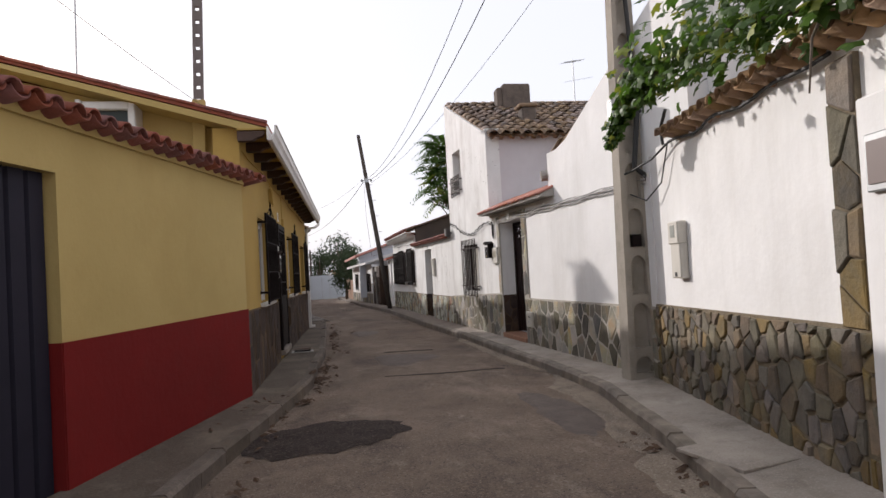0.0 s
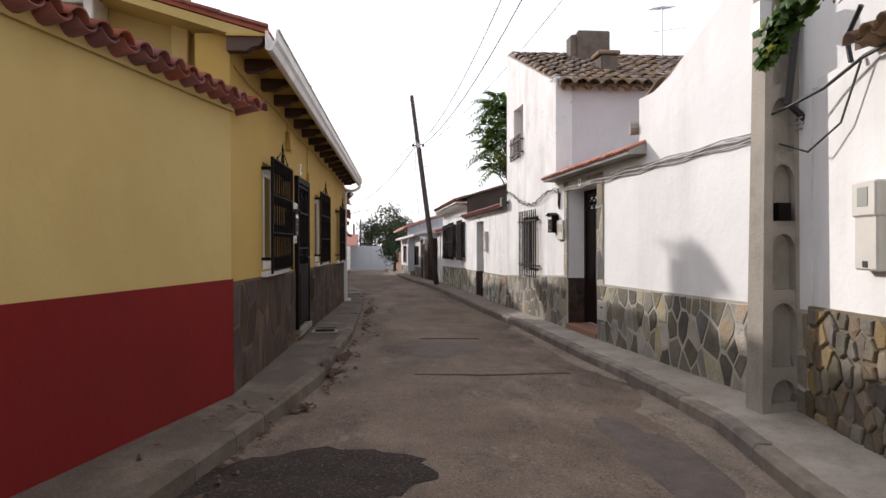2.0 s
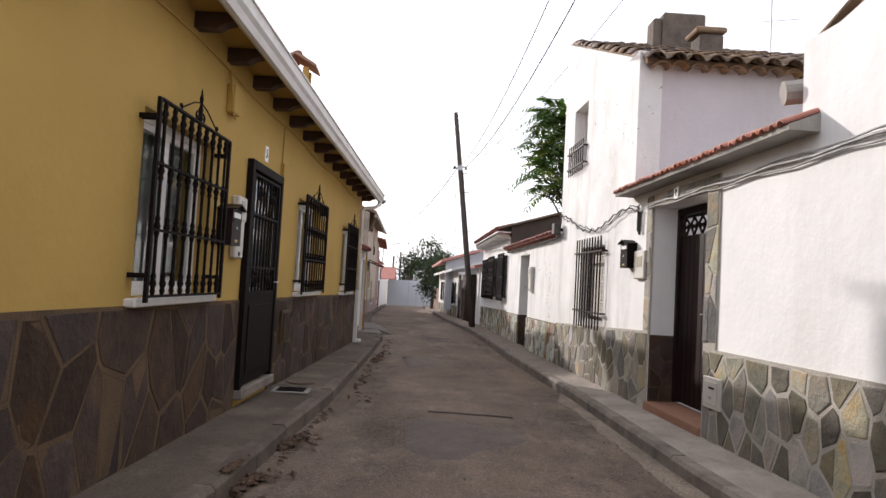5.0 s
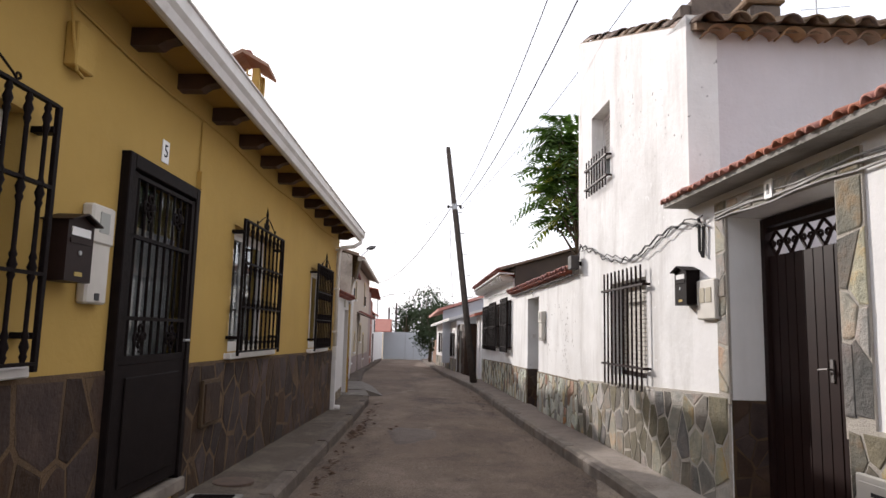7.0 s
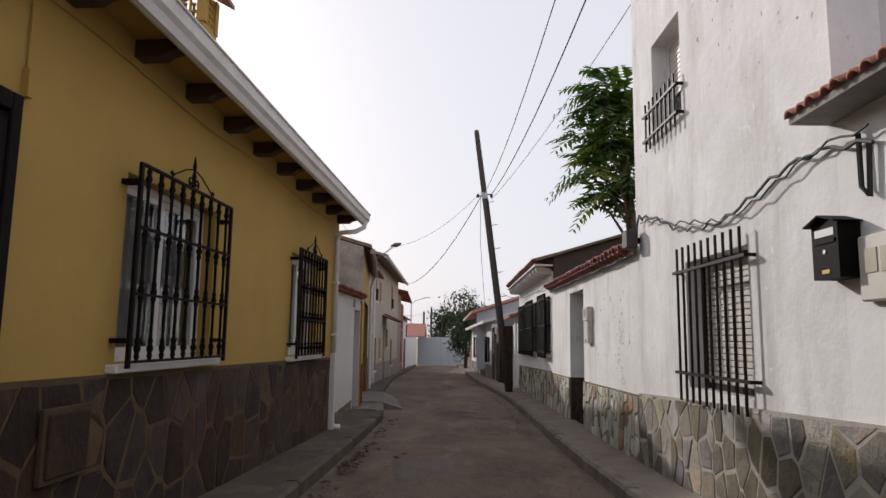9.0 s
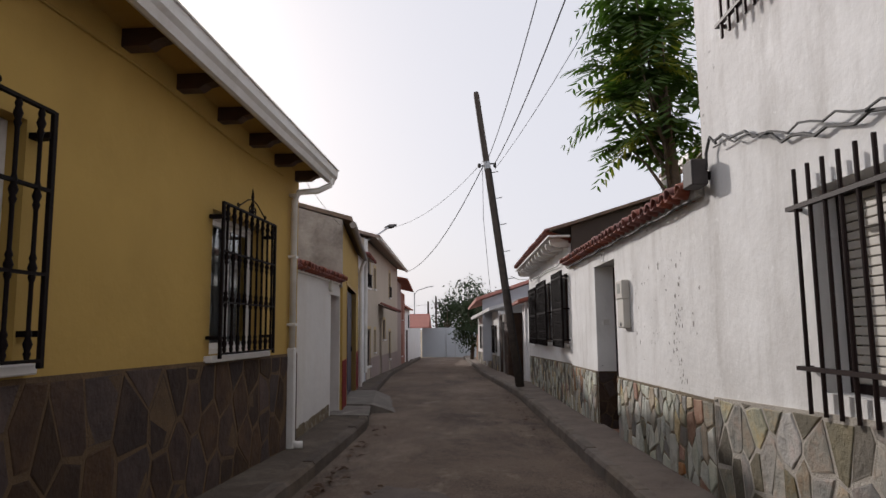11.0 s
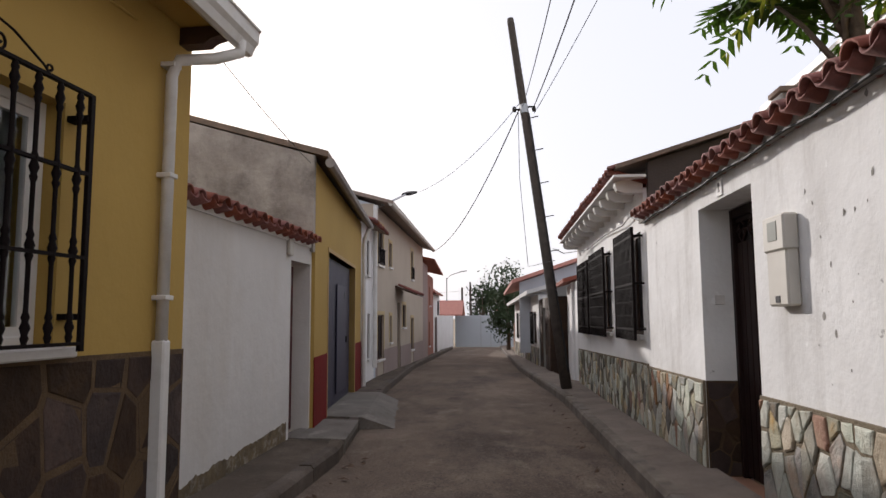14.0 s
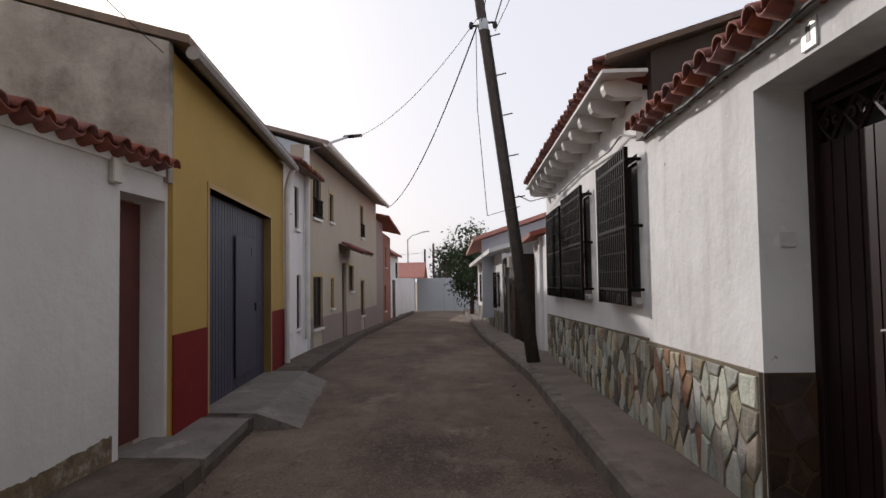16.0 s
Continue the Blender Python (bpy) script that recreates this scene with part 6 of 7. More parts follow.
plain_grille(R1, tw[0] - 0.04, tw[1] + 0.12, 3.28, 3.66, 0.06, 8, (0.15, 0.85), "grilles of the tall house", "brown iron balconet grille below the upper window")
rwr = top("window_8", R1.m(rw[0], -0.14, rw[2]), "ground-floor window with closed grey slatted shutter", "window", kind="structure")
w_, h_ = rw[1] - rw[0], rw[3] - rw[2]
for a, b, c, e in ((0, 0.05, 0, h_), (w_ - 0.05, w_, 0, h_), (0.05, w_ - 0.05, 0, 0.05), (0.05, w_ - 0.05, h_ - 0.05, h_)):
    part("window_frame", boxed(a, b, -0.05, 0, c, e), BROWN_METAL, rwr)
sh = None
for k in range(20):
    m = pose(0, 0, 0.05 + 0.0495 * k)
    if sh is None:
        sh = part("slat", boxed(0.05, w_ - 0.05, -0.03, -0.012, 0, 0.044, bevel=0.004), GREYPLASTIC, rwr)
        sh.matrix_basis = m
    else:
        again(sh, rwr, m, "slat")
plain_grille(R1, R1.s(14.36), R1.s(15.74), 0.86, 2.03, 0.07, 10, (0.14, 0.88), "grilles of the tall house", "rust-brown straight-bar window grille standing off the wall", square=False, overrun=0.07, r=0.012)
letterbox(R1, R1.s(13.20), R1.s(13.44), 1.63, 1.97, 0.12, "black metal letterbox on the white wall", IRON)
me_ = top("meter_box", R1.m(R1.s(12.83), 0, 1.50), "double-door cream electricity meter box by the gate", "meter box")
part("case", boxed(0, 0.33, 0, 0.05, 0, 0.33, bevel=0.01), GREYPLASTIC, me_)
for a in (0.06, 0.18):
    part("viewing_window", boxed(a, a + 0.09, 0.05, 0.055, 0.14, 0.26), material("amber_plastic", (0.40, 0.36, 0.27), 0.4), me_, "small yellowed meter window")
cab = bmesh.new()
for off, r_ in ((0.0, 0.012), (0.03, 0.008), (-0.035, 0.009)):
    tube(cab, [(0.05 + 0.28 * k, 0.028, 2.36 + off - 0.012 * 0.28 * k * 0.4 + 0.012 * math.sin(k * 1.7 + off * 40)) for k in range(int((sg1 + 0.4) / 0.28))], r_, 5)
solid("wall_cable", cab, GREYCABLE, R1.m(), "whitewashed cable bundle clipped along the wall", "cable")
cab = bmesh.new()
for off, r_ in ((0.0, 0.011), (0.04, 0.007)):
    pts = []
    for k in range(34):
        f = k / 33
        s = sg1 + 0.3 + (t1 - 0.35 - sg1 - 0.3) * f
        pts.append((s, 0.035 + off * 0.5, 2.28 + 0.10 * math.sin(f * 9.0 + off * 20) * (1 - f * 0.4) + 0.02 * math.sin(k * 2.2 + off * 50) + (0.28 * max(0, f - 0.75) / 0.25 if f > 0.75 else 0)))
    tube(cab, pts, r_, 5)
tube(cab, [(t1 - 0.36, 0.04, 2.55), (t1 - 0.28, 0.05, 2.62), (t1 - 0.2, 0.05, 2.52), (t1 - 0.22, 0.06, 2.40), (t1 - 0.12, 0.09, 2.36)], 0.012, 5)
tube(cab, [(sg1 + 0.42, 0.03, 2.36), (sg1 + 0.42, 0.03, 2.08), (sg1 + 0.36, 0.03, 2.02), (sg1 + 0.34, 0.03, 2.3)], 0.014, 5)
solid("facade_cable", cab, CABLE, R1.m(), "tangled dark cables strung across the white front", "cable")
fl = top("floodlight", R1.m(t1 - 0.12, 0.0, 2.28), "small square brown-grey floodlight at the house corner", "floodlight")
part("housing", boxed(-0.10, 0.10, 0.05, 0.17, 0, 0.20, bevel=0.012), material("dull_brown_grey_metal", (0.04, 0.033, 0.031), 0.7, 0.0, second=(0.06, 0.05, 0.047), scale=8), fl)
part("bracket", boxed(-0.02, 0.02, 0.0, 0.06, 0.06, 0.12), IRON, fl)

# ---------------------------------------------------------------- right: low wall with tile coping, and the eaved house
dd = (R2.s(20.05), R2.s(21.20))
building_wall("wall_low_right", R2, 2.26, OLDWHITE, "flaking whitewashed low street wall", [(dd[0], dd[1], -1.2, 2.07)], d0=-0.34)
metal_door("door_5", R2, dd[0], dd[1], -0.10, 2.06, 0.28, "dark brown ribbed metal street door, closed", 6, 0.2)
bm = boxed(dd[0], dd[1], -0.3, 0.03, road_z(20.5) + 0.05, -0.10 + 0.0, bevel=0.004)
solid("door_step", bm, STEP, R2.m(), "terracotta threshold of the street door", "step", kind="structure")
jamb = Line(tuple(R2.at(dd[1] - 0.001, -0.27))[:2], tuple(R2.at(dd[1] - 0.001, 0.0))[:2], 1)
rv = solid("reveal_slate", boxed(0.0, jamb.length, -0.004, 0.006, -0.1, 0.66), MORTAR_DARK, jamb.m(), "dark slate facing on the door reveal", "reveal", kind="structure")
stones(rv, jamb, 0.005, jamb.length - 0.005, -0.09, 0.65, 0.17, 1.3, STONE_BROWN, 46, 0.010, (0.002, 0.006), 0.006)
sb = top("bell_switch", R2.m(dd[1] - 0.001, -0.14, 1.28), "small white bell switch in the door reveal", "switch")
part("plate", boxed(-0.014, 0, -0.04, 0.04, 0, 0.08, bevel=0.004), PVC, sb)
tile_row("coping", R2, 0.02, R2.length - 0.1, 0.17, 2.30, 0.20, 0.46, 14, CLAY, "red barrel tile coping along the low white wall", r=0.09)
solid("coping_bed", wall_mesh(0, R2.length, 2.24, 2.34, -0.3, 0.06, side=1), CEMENT, R2.m(), "rough mortar bed under the coping tiles", "coping", kind="structure")
meter_box(R2, R2.s(19.39), R2.s(19.68), 1.24, 1.77, 0.09, "white plastic electricity meter box beside the door")
np_ = top("number_plate", R2.m(R2.s(20.64), 0.0, 2.09), "small white number plate above the door", "number plate")
part("plate", boxed(-0.06, 0.06, 0, 0.012, 0, 0.13, bevel=0.003), ENAMEL, np_)
part("writing", boxed(-0.018, 0.018, 0.012, 0.014, 0.03, 0.10, bevel=0.0), INK, np_, "dark unreadable figure")
p2 = lambda s: 0.71 - 0.012 * s
plinth("plinth_slate", R2, [(0.0, dd[0] - 0.01), (dd[1] + 0.01, R2.length)], pave_low(R2, 0.12), p2, 0.175, 1.6, SLATES_MIXED, MORTAR_KHAKI, "greenish slate cladding with rust stains on the low wall", 51, d=0.02, joint=0.015, proud=(0.005, 0.016))
rnd = random.Random(17)
verts, faces = [], []
for _ in range(120):
    z_ = rnd.choice((0.78, 0.84, 0.98, 1.12, 1.3, 1.38, 1.6)) + rnd.gauss(0, 0.05)
    s_ = 0.75 + rnd.gauss(0, 0.07) + 0.05 * math.sin(z_ * 7)
    if rnd.random() < 0.3:
        s_, z_ = rnd.uniform(0.1, 2.2), rnd.uniform(0.8, 1.9)
    k, n_ = len(verts), 6
    sz = 0.003 + 0.018 * rnd.random() ** 2
    for j in range(n_):
        a = 2 * math.pi * j / n_
        f = sz * rnd.uniform(0.5, 1.2)
        verts.append((s_ + f * math.cos(a), 0.002, z_ + 1.4 * f * math.sin(a)))
    verts.append((s_, 0.0035, z_))
    faces += [(k + j, k + (j + 1) % n_, k + n_) for j in range(n_)]
me = bpy.data.meshes.new("paint_flakes")
me.from_pydata(verts, [], faces)
me.materials.append(CEMENT)
fk = new("paint_flakes", me)
fk.matrix_world = R2.m()
tagged(fk, "dark spots where the whitewash has flaked off", "flaked paint", kind="stuff")
cab = bmesh.new()
tube(cab, [(0.1 + 0.3 * k, 0.075, 2.22 + 0.012 * math.sin(k * 1.9)) for k in range(20)], 0.010, 5)
solid("wall_cable", cab, CABLE, R2.m(), "dark cable running under the tile coping", "cable")

wins3 = [(R3.s(23.41), R3.s(24.37), 0.97, 2.18), (R3.s(25.54), R3.s(26.82), 0.95, 2.17), (R3.s(27.28), R3.s(28.51), 0.94, 2.13)]
building_wall("wall_eaved_house", R3, 2.66, WHITE, "white street front of the house with deep eaves", wins3)
for a, b, z0, z1 in wins3:
    dark_window(R3, a, b, z0, z1, "window_9", "dark shuttered window with a white sill", frame_mat=WOOD_DARK)
    root = plain_grille(R3, a - 0.10, b + 0.10, z0 - 0.06, z1 + 0.04, 0.12, 15, (0.10, 0.5, 0.92), "grilles of the eaved house", "black iron grille with scroll panel, standing off the wall", IRON, overrun=0.0, r=0.013)
    ww = b - a + 0.2
    for s_ in (-0.005, ww - 0.02):
        part("stile", boxed(s_, s_ + 0.025, -0.018, 0.018, 0.0, z1 - z0 + 0.1), IRON, root)
    for k in range(6):
        part("crossbar", boxed(0, ww, -0.008, 0.008, 0.28 + 0.16 * k, 0.295 + 0.16 * k), IRON, root)
    for k in range(5):
        part("scroll", scroll(bmesh.new(), ww * (k + 0.5) / 5, 0, 0.01, 0.05, 1.3, 1 if k % 2 else -1, 0.011), IRON, root)
ps3 = lambda s: 0.66 - 0.02 * s
plinth("plinth_slate", R3, [(0.0, R3.length)], pave_low(R3, 0.12), ps3, 0.18, 1.5, SLATES_MIXED + [STONE_KHAKI] * 4 + [STONE_GREEN] * 3, MORTAR_KHAKI, "dull slate cladding at the foot of the eaved house", 61, d=0.02, joint=0.013, proud=(0.005, 0.016))
e3 = [R3.at(-0.22, 0.33), R3.at(R3.length + 0.0, 0.33)]
roof3 = slab("roof", [(e3[0].x, e3[0].y, 2.89), (e3[1].x, e3[1].y, 2.87), (5.8, e3[1].y, 3.78), (5.8, e3[0].y, 3.80)], 0.05, CLAY_OLD, "red tile roof of the eaved house")
bm = bmesh.new()
prism(bm, [(3.16, 2.2), (3.16, 2.93), (5.78, 3.71), (5.78, 2.2)], 23.05, 23.19)
solid("wall_dark_gable", bm, material("dark_bitumen_render", (0.075, 0.06, 0.055), 0.9, second=(0.10, 0.08, 0.07), scale=2, bump=0.01), Matrix(), "dark brown end wall above the tile coping", "wall", kind="structure")
tile_row("eaves", R3, -0.22, R3.length + 0.0, 0.40, 2.835, 0.2, 0.5, 17, CLAY, "red barrel tile edge of the deep eaves", r=0.075, drop=-0.003)
first = None
for i in range(12):
    m = R3.m(0.05 + 0.56 * i, 0, 2.60 - 0.002 * i)
    if first is None:
        bm = bmesh.new()
        prism(bm, [(0.0, 0.0), (0.22, 0.0), (0.29, 0.03), (0.31, 0.08), (0.31, 0.13), (0.0, 0.18)], -0.06, 0.06)
        bmesh.ops.rotate(bm, verts=bm.verts[:], cent=(0, 0, 0), matrix=Matrix.Rotation(radians(90), 3, "Z"))
        first = solid("rafter", bm, PVC, m, "white-painted rafter end under the deep eaves", "rafter", "white rafter ends", kind="structure")
    else:
        ob = new("rafter", first.data)
        ob.matrix_world = m
        tagged(ob, "white-painted rafter end under the deep eaves", "rafter", "white rafter ends", "structure")
solid("soffit", wall_mesh(-0.2, R3.length, 2.6, lambda s: 2.775 - 0.003 * s, 0.001, 0.36, base=lambda s: 2.745 - 0.003 * s, side=1), WHITE, R3.m(), "white boards under the deep eaves", "soffit", kind="structure")
cab = bmesh.new()
tube(cab, [(0.0, 0.06, 2.28), (0.5, 0.06, 2.40), (1.0, 0.05, 2.36), (2.6, 0.04, 2.42), (4.5, 0.04, 2.40), (6.2, 0.3, 2.50), (6.35, 0.5, 2.62)], 0.010, 5)
solid("wall_cable", cab, GREYCABLE, R3.m(), "white cable sagging below the eaves", "cable")
house_body("walls_eaved_house", R3, 0.0, R3.length, 2.4, 2.62, WHITE, "plain side and rear walls of the eaved house")
ch3 = top("chimney", pose(5.22, 24.3, 3.32), "dark rendered chimney pot behind the roof edge", "chimney")
part("shaft", boxed(-0.14, 0.14, -0.16, 0.16, -0.2, 0.72, bevel=0.02), CEMENT, ch3)
part("cap", boxed(-0.17, 0.17, -0.2, 0.2, 0.72, 0.79, bevel=0.01), CLAY_OLD, ch3)

# the ochre house behind the yard, seen over the coping
solid("wall_rear_house", boxed(6.0, 9.0, 17.4, 25.6, -1.0, 4.36), PALEYELLOW, Matrix(), "ochre wall of the house behind the yard", "wall", kind="structure")
slab("roof", [(5.52, 17.3, 4.49), (5.52, 25.85, 4.41), (9.4, 25.85, 5.45), (9.4, 17.3, 5.53)], 0.08, CLAY_OLD, "tile roof of the house behind the yard")
gut = top("gutter", Matrix(), "white moulded eaves gutter of the rear house", "gutter", kind="structure")
for zlo, zhi, x0 in ((-0.13, -0.055, 5.50), (-0.053, 0.05, 5.46)):
    bm = boxed(x0, 5.60, 17.3, 25.88, zlo, zhi)
    for v in bm.verts:
        v.co.z += 4.41 if v.co.y < 20 else 4.33
    part("trough", bm, PVC, gut)

# ---------------------------------------------------------------- right: far houses
bm = bmesh.new()
prism(bm, [(2.95, -1.2), (2.95, 1.95), (6.5, 2.9), (6.5, -1.2)], 30.6, 30.85)
solid("wall_white_far", bm, WHITE, Matrix(), "white end wall with a sloping tile edge", "wall", kind="structure")
slab("roof", [(2.75, 30.3, 2.03), (2.75, 33.2, 2.03), (6.6, 33.2, 3.05), (6.6, 30.3, 3.05)], 0.09, CLAY, "red tile roof slope of a far house")
building_wall("wall_recess", Line((3.0, 29.6), (3.05, 33.0), 1), 1.95, WHITE, "white set-back yard wall", s0=0)
R4a = Line((2.62, 32.9), (2.48, 35.6), 1)
building_wall("wall_dark_stone", R4a, 1.72, CEMENT, "dark stone-faced porch wall", [(1.2, 2.0, -1.2, 1.45)], d0=-0.5)
plinth("cladding_stone", R4a, [(0, 1.18), (2.02, R4a.length)], -0.3, 1.70, 0.34, 1.0, STONE_BROWN, MORTAR_DARK, "dark stone cladding of the porch", 71, d=0.01, proud=(0.01, 0.03))
bm = boxed(2.60, 4.0, 32.86, 32.9, -0.4, 1.72)
solid("wall_porch_end", bm, STONE_BROWN, Matrix(), "dark stone end of the porch", "wall", kind="structure")
root = top("door_6", R4a.m(1.2, -0.2, -0.3), "dark metal door in the stone porch", "door", kind="structure")
part("door_leaf", ribbed_leaf(bmesh.new(), 0, 0.8, 0, 1.75, 0, 1, 6), IRON, root)
R4b = Line((2.42, 35.6), (1.78, 45.5), 1)
ops4 = [(0.7, 1.6, 0.35, 1.35), (2.6, 3.4, 0.35, 1.35), (4.6, 5.4, -1.2, 1.35), (6.6, 7.4, 0.35, 1.35)]
building_wall("wall_far_house", R4b, 1.85, WHITE, "white front of a low far house", ops4)
for i, (a, b, z0, z1) in enumerate(ops4):
    if i == 2:
        root = top("door_7", R4b.m(a, -0.15, -0.5), "dark wooden door of the far house", "door", kind="structure")
        part("door_leaf", boxed(0, b - a, -0.05, 0, 0, 1.85), WOOD_DARK, root)
    else:
        dark_window(R4b, a, b, z0, z1, "window_10", "dark barred window of the far house")
        plain_grille(R4b, a - 0.05, b + 0.05, z0, z1, 0.1, 8, (0.1, 0.9), "far grilles", "black iron grille of the far house", IRON, overrun=0.0, r=0.012)
plinth("plinth_slate", R4b, [(0, 4.58), (5.42, R4b.length)], lambda s: road_z(R4b.at(s).y) + 0.1, lambda s: 0.28 - 0.015 * s, 0.3, 1.2, STONE_GREEN, MORTAR, "stone cladding at the foot of the far house", 81, d=0.01)
e4 = [R4b.at(-0.1, 0.35), R4b.at(R4b.length, 0.35)]
slab("roof", [(e4[0].x, e4[0].y, 1.98), (e4[1].x, e4[1].y, 1.80), (6.0, e4[1].y, 2.9), (6.0, e4[0].y, 3.1)], 0.12, material("white_eave_board", (0.66, 0.65, 0.64), 0.7), "pale boarded eaves and roof of the far house")
bm = bmesh.new()
prism(bm, [(1.9, 0.0), (1.9, 2.35), (5.6, 3.55), (5.6, 0.0)], 38.0, 38.3)
solid("wall_blue_gable", bm, material("pale_grey_blue_render", (0.55, 0.57, 0.61), 0.9, second=(0.48, 0.50, 0.54), scale=1.5), Matrix(), "pale grey-blue gable behind the far house", "wall", kind="structure")
slab("roof", [(1.65, 37.6, 2.42), (1.3, 46.0, 2.30), (6.0, 46.0, 3.75), (6.0, 37.6, 3.85)], 0.12, CLAY_BRIGHT, "bright red tile roof rising behind the far house")
bm = boxed(1.75, 1.95, 45.5, 58, -1.6, 0.9)
solid("wall_far_yard", bm, material("ochre_brick_wall", (0.34, 0.2, 0.12), 0.9, second=(0.28, 0.16, 0.1), scale=3), Matrix(), "ochre yard wall near the far gate", "wall", kind="structure")
hb = top("hut", pose(1.2, 70.0, -1.3), "low ochre shed with a tile roof behind the gate", "shed")
part("wall", boxed(-0.6, 2.2, 0, 2, 0, 2.9), material("ochre_shed_render", (0.5, 0.36, 0.2), 0.9), hb)
part("roof", boxed(-0.9, 2.4, -0.3, 2.3, 2.9, 3.1), CLAY_BRIGHT, hb)

# ---------------------------------------------------------------- poles and wires
pole = top("concrete_pole", pose(3.49, 7.12, road_z(7) + 0.10), "tapered concrete power pole with arched recesses", "pole")
PH = 7.3


def taper(z):
    return 0.186 - 0.0135 * z


def cbox(bm_, x0, x1, y0, y1, z0, z1):
    """A block whose width follows the pole's taper; x in fractions of the half width."""
    b_ = box(bmesh.new(), x0, x1, y0, y1, z0, z1)
    vmap = {}
    for v in b_.verts:
        vmap[v] = bm_.verts.new((v.co.x * taper(v.co.z), v.co.y * taper(v.co.z) * 0.62 / 0.6, v.co.z))
    for f in b_.faces:
        bm_.faces.new([vmap[v] for v in f.verts])
    b_.free()


bm = bmesh.new()
cbox(bm, -0.56, 0.56, -0.15, 0.15, 0.0, PH)
part("web", bm, POLE_CONC, pole)
for sg in (-1, 1):
    bm = bmesh.new()
    cbox(bm, sg * 0.56 if sg > 0 else -1.0, 1.0 if sg > 0 else -0.56, -0.6, 0.6, 0.0, PH)
    part("flange", bm, POLE_CONC, pole)
z = 0.0
first = None
zz = [0.0, 0.28, 0.88, 1.42, 1.96, 2.48, 2.98, 3.48, 3.98, 4.48, 4.98, 5.48, 5.98, 6.48, 6.98]
for z in zz:
    bm = bmesh.new()
    outline = [(0.565, z + 0.10), (-0.565, z + 0.10), (-0.565, z - 0.12)] + [(-0.56 * math.cos(math.pi * k / 12), z - 0.12 + 0.12 * math.sin(math.pi * k / 12)) for k in range(1, 12)] + [(0.565, z - 0.12)]
    fr_, bk_ = [[bm.verts.new((x * taper(zz_), y_ * taper(zz_), zz_)) for x, zz_ in outline] for y_ in (-0.575, 0.575)]
    bm.faces.new(fr_)
    bm.faces.new(bk_[::-1])
    for k in range(len(outline)):
        j = (k + 1) % len(outline)
        bm.faces.new((fr_[j], fr_[k], bk_[k], bk_[j]))
    part("crossbar", bm, POLE_CONC, pole)
bm = bmesh.new()
tube(bm, [(0.02, -0.13, 3.1), (0.05, -0.14, 3.7), (0.02, -0.13, 4.4), (0.03, -0.12, 5.6)], 0.025, 6)
tube(bm, [(-0.21, -0.13, 3.05), (0.0, -0.15, 3.0), (0.2, -0.13, 3.1)], 0.02, 6)
tube(bm, [(0.16, -0.14, 2.30), (0.0, -0.15, 2.42), (0.06, -0.14, 2.9), (0.1, -0.14, 3.3)], 0.03, 6)
tube(bm, [(0.12, -0.15, 2.3), (0.20, -0.12, 2.05), (0.14, -0.14, 1.9)], 0.007, 5)
part("cable", bm, CABLE, pole, "black cables strapped to the pole")
part("fuse_box", boxed(-0.24, -0.14, -0.17, -0.05, 2.98, 3.2, bevel=0.008), STEEL, pole, "small grey fuse box")
part("lock_box", boxed(-0.06, 0.04, -0.13, -0.06, 1.52, 1.66), IRON, pole)

base_, tip_ = Vector((2.62, 28.3, road_z(28.3) + 0.05)), Vector((1.68, 29.0, 7.45))
wp = top("utility_pole", Matrix.Translation(base_), "leaning dark wooden utility pole on the kerb", "pole")
ax = tip_ - base_
bm = bmesh.new()
tube(bm, [ax * f for f in (0, 0.25, 0.5, 0.75, 0.985, 1.0)], 0.108, 10, 0.068)
part("shaft", bm, POLE_WOOD, wp, smooth=True)
band = ax * 0.735
part("band", tube(bmesh.new(), [band - ax * 0.012, band + ax * 0.012], 0.092, 10), STEEL, wp)
bm = bmesh.new()
for k, sg in enumerate((-1, 1)):
    tube(bm, [band + Vector((0, 0, 0.05 * k)), band + Vector((sg * 0.2, 0, 0.05 * k))], 0.02, 6)
    lathe(bm, [(0.03, band.z - 0.05), (0.045, band.z), (0.03, band.z + 0.06)], 8, x=band.x + sg * 0.2, y=band.y)
part("insulators", bm, CABLE, wp)
bm = bmesh.new()
tube(bm, [ax * f + Vector((0.08, -0.08, 0)) for f in (0.05, 0.3, 0.5, 0.72)], 0.018, 5)
tube(bm, [band + Vector((-0.12, -0.05, 0)), band + Vector((-0.12, -0.4, -1.5)), band + Vector((0.0, -0.9, -3.3)), (ax * 0.05) + Vector((-0.2, -1.2, 2.0))], 0.008, 4)
for k in range(5):
    p_ = ax * (0.35 + 0.09 * k)
    tube(bm, [p_ + Vector((0.1, 0, 0)), p_ + Vector((0.26, -0.05, 0.02))], 0.012, 4)
part("cable", bm, CABLE, wp, "cables running down the pole")


def wire(a, b, sag, r, label, mat=None):
    a, b = Vector(a), Vector(b)
    pts = [a.lerp(b, f / 16) - Vector((0, 0, sag * 4 * (f / 16) * (1 - f / 16))) for f in range(17)]
    bm_ = tube(bmesh.new(), [p - a for p in pts], r, 5)
    return solid("overhead_wire", bm_, mat or CABLE, Matrix.Translation(a), label, "wire", "overhead wires")


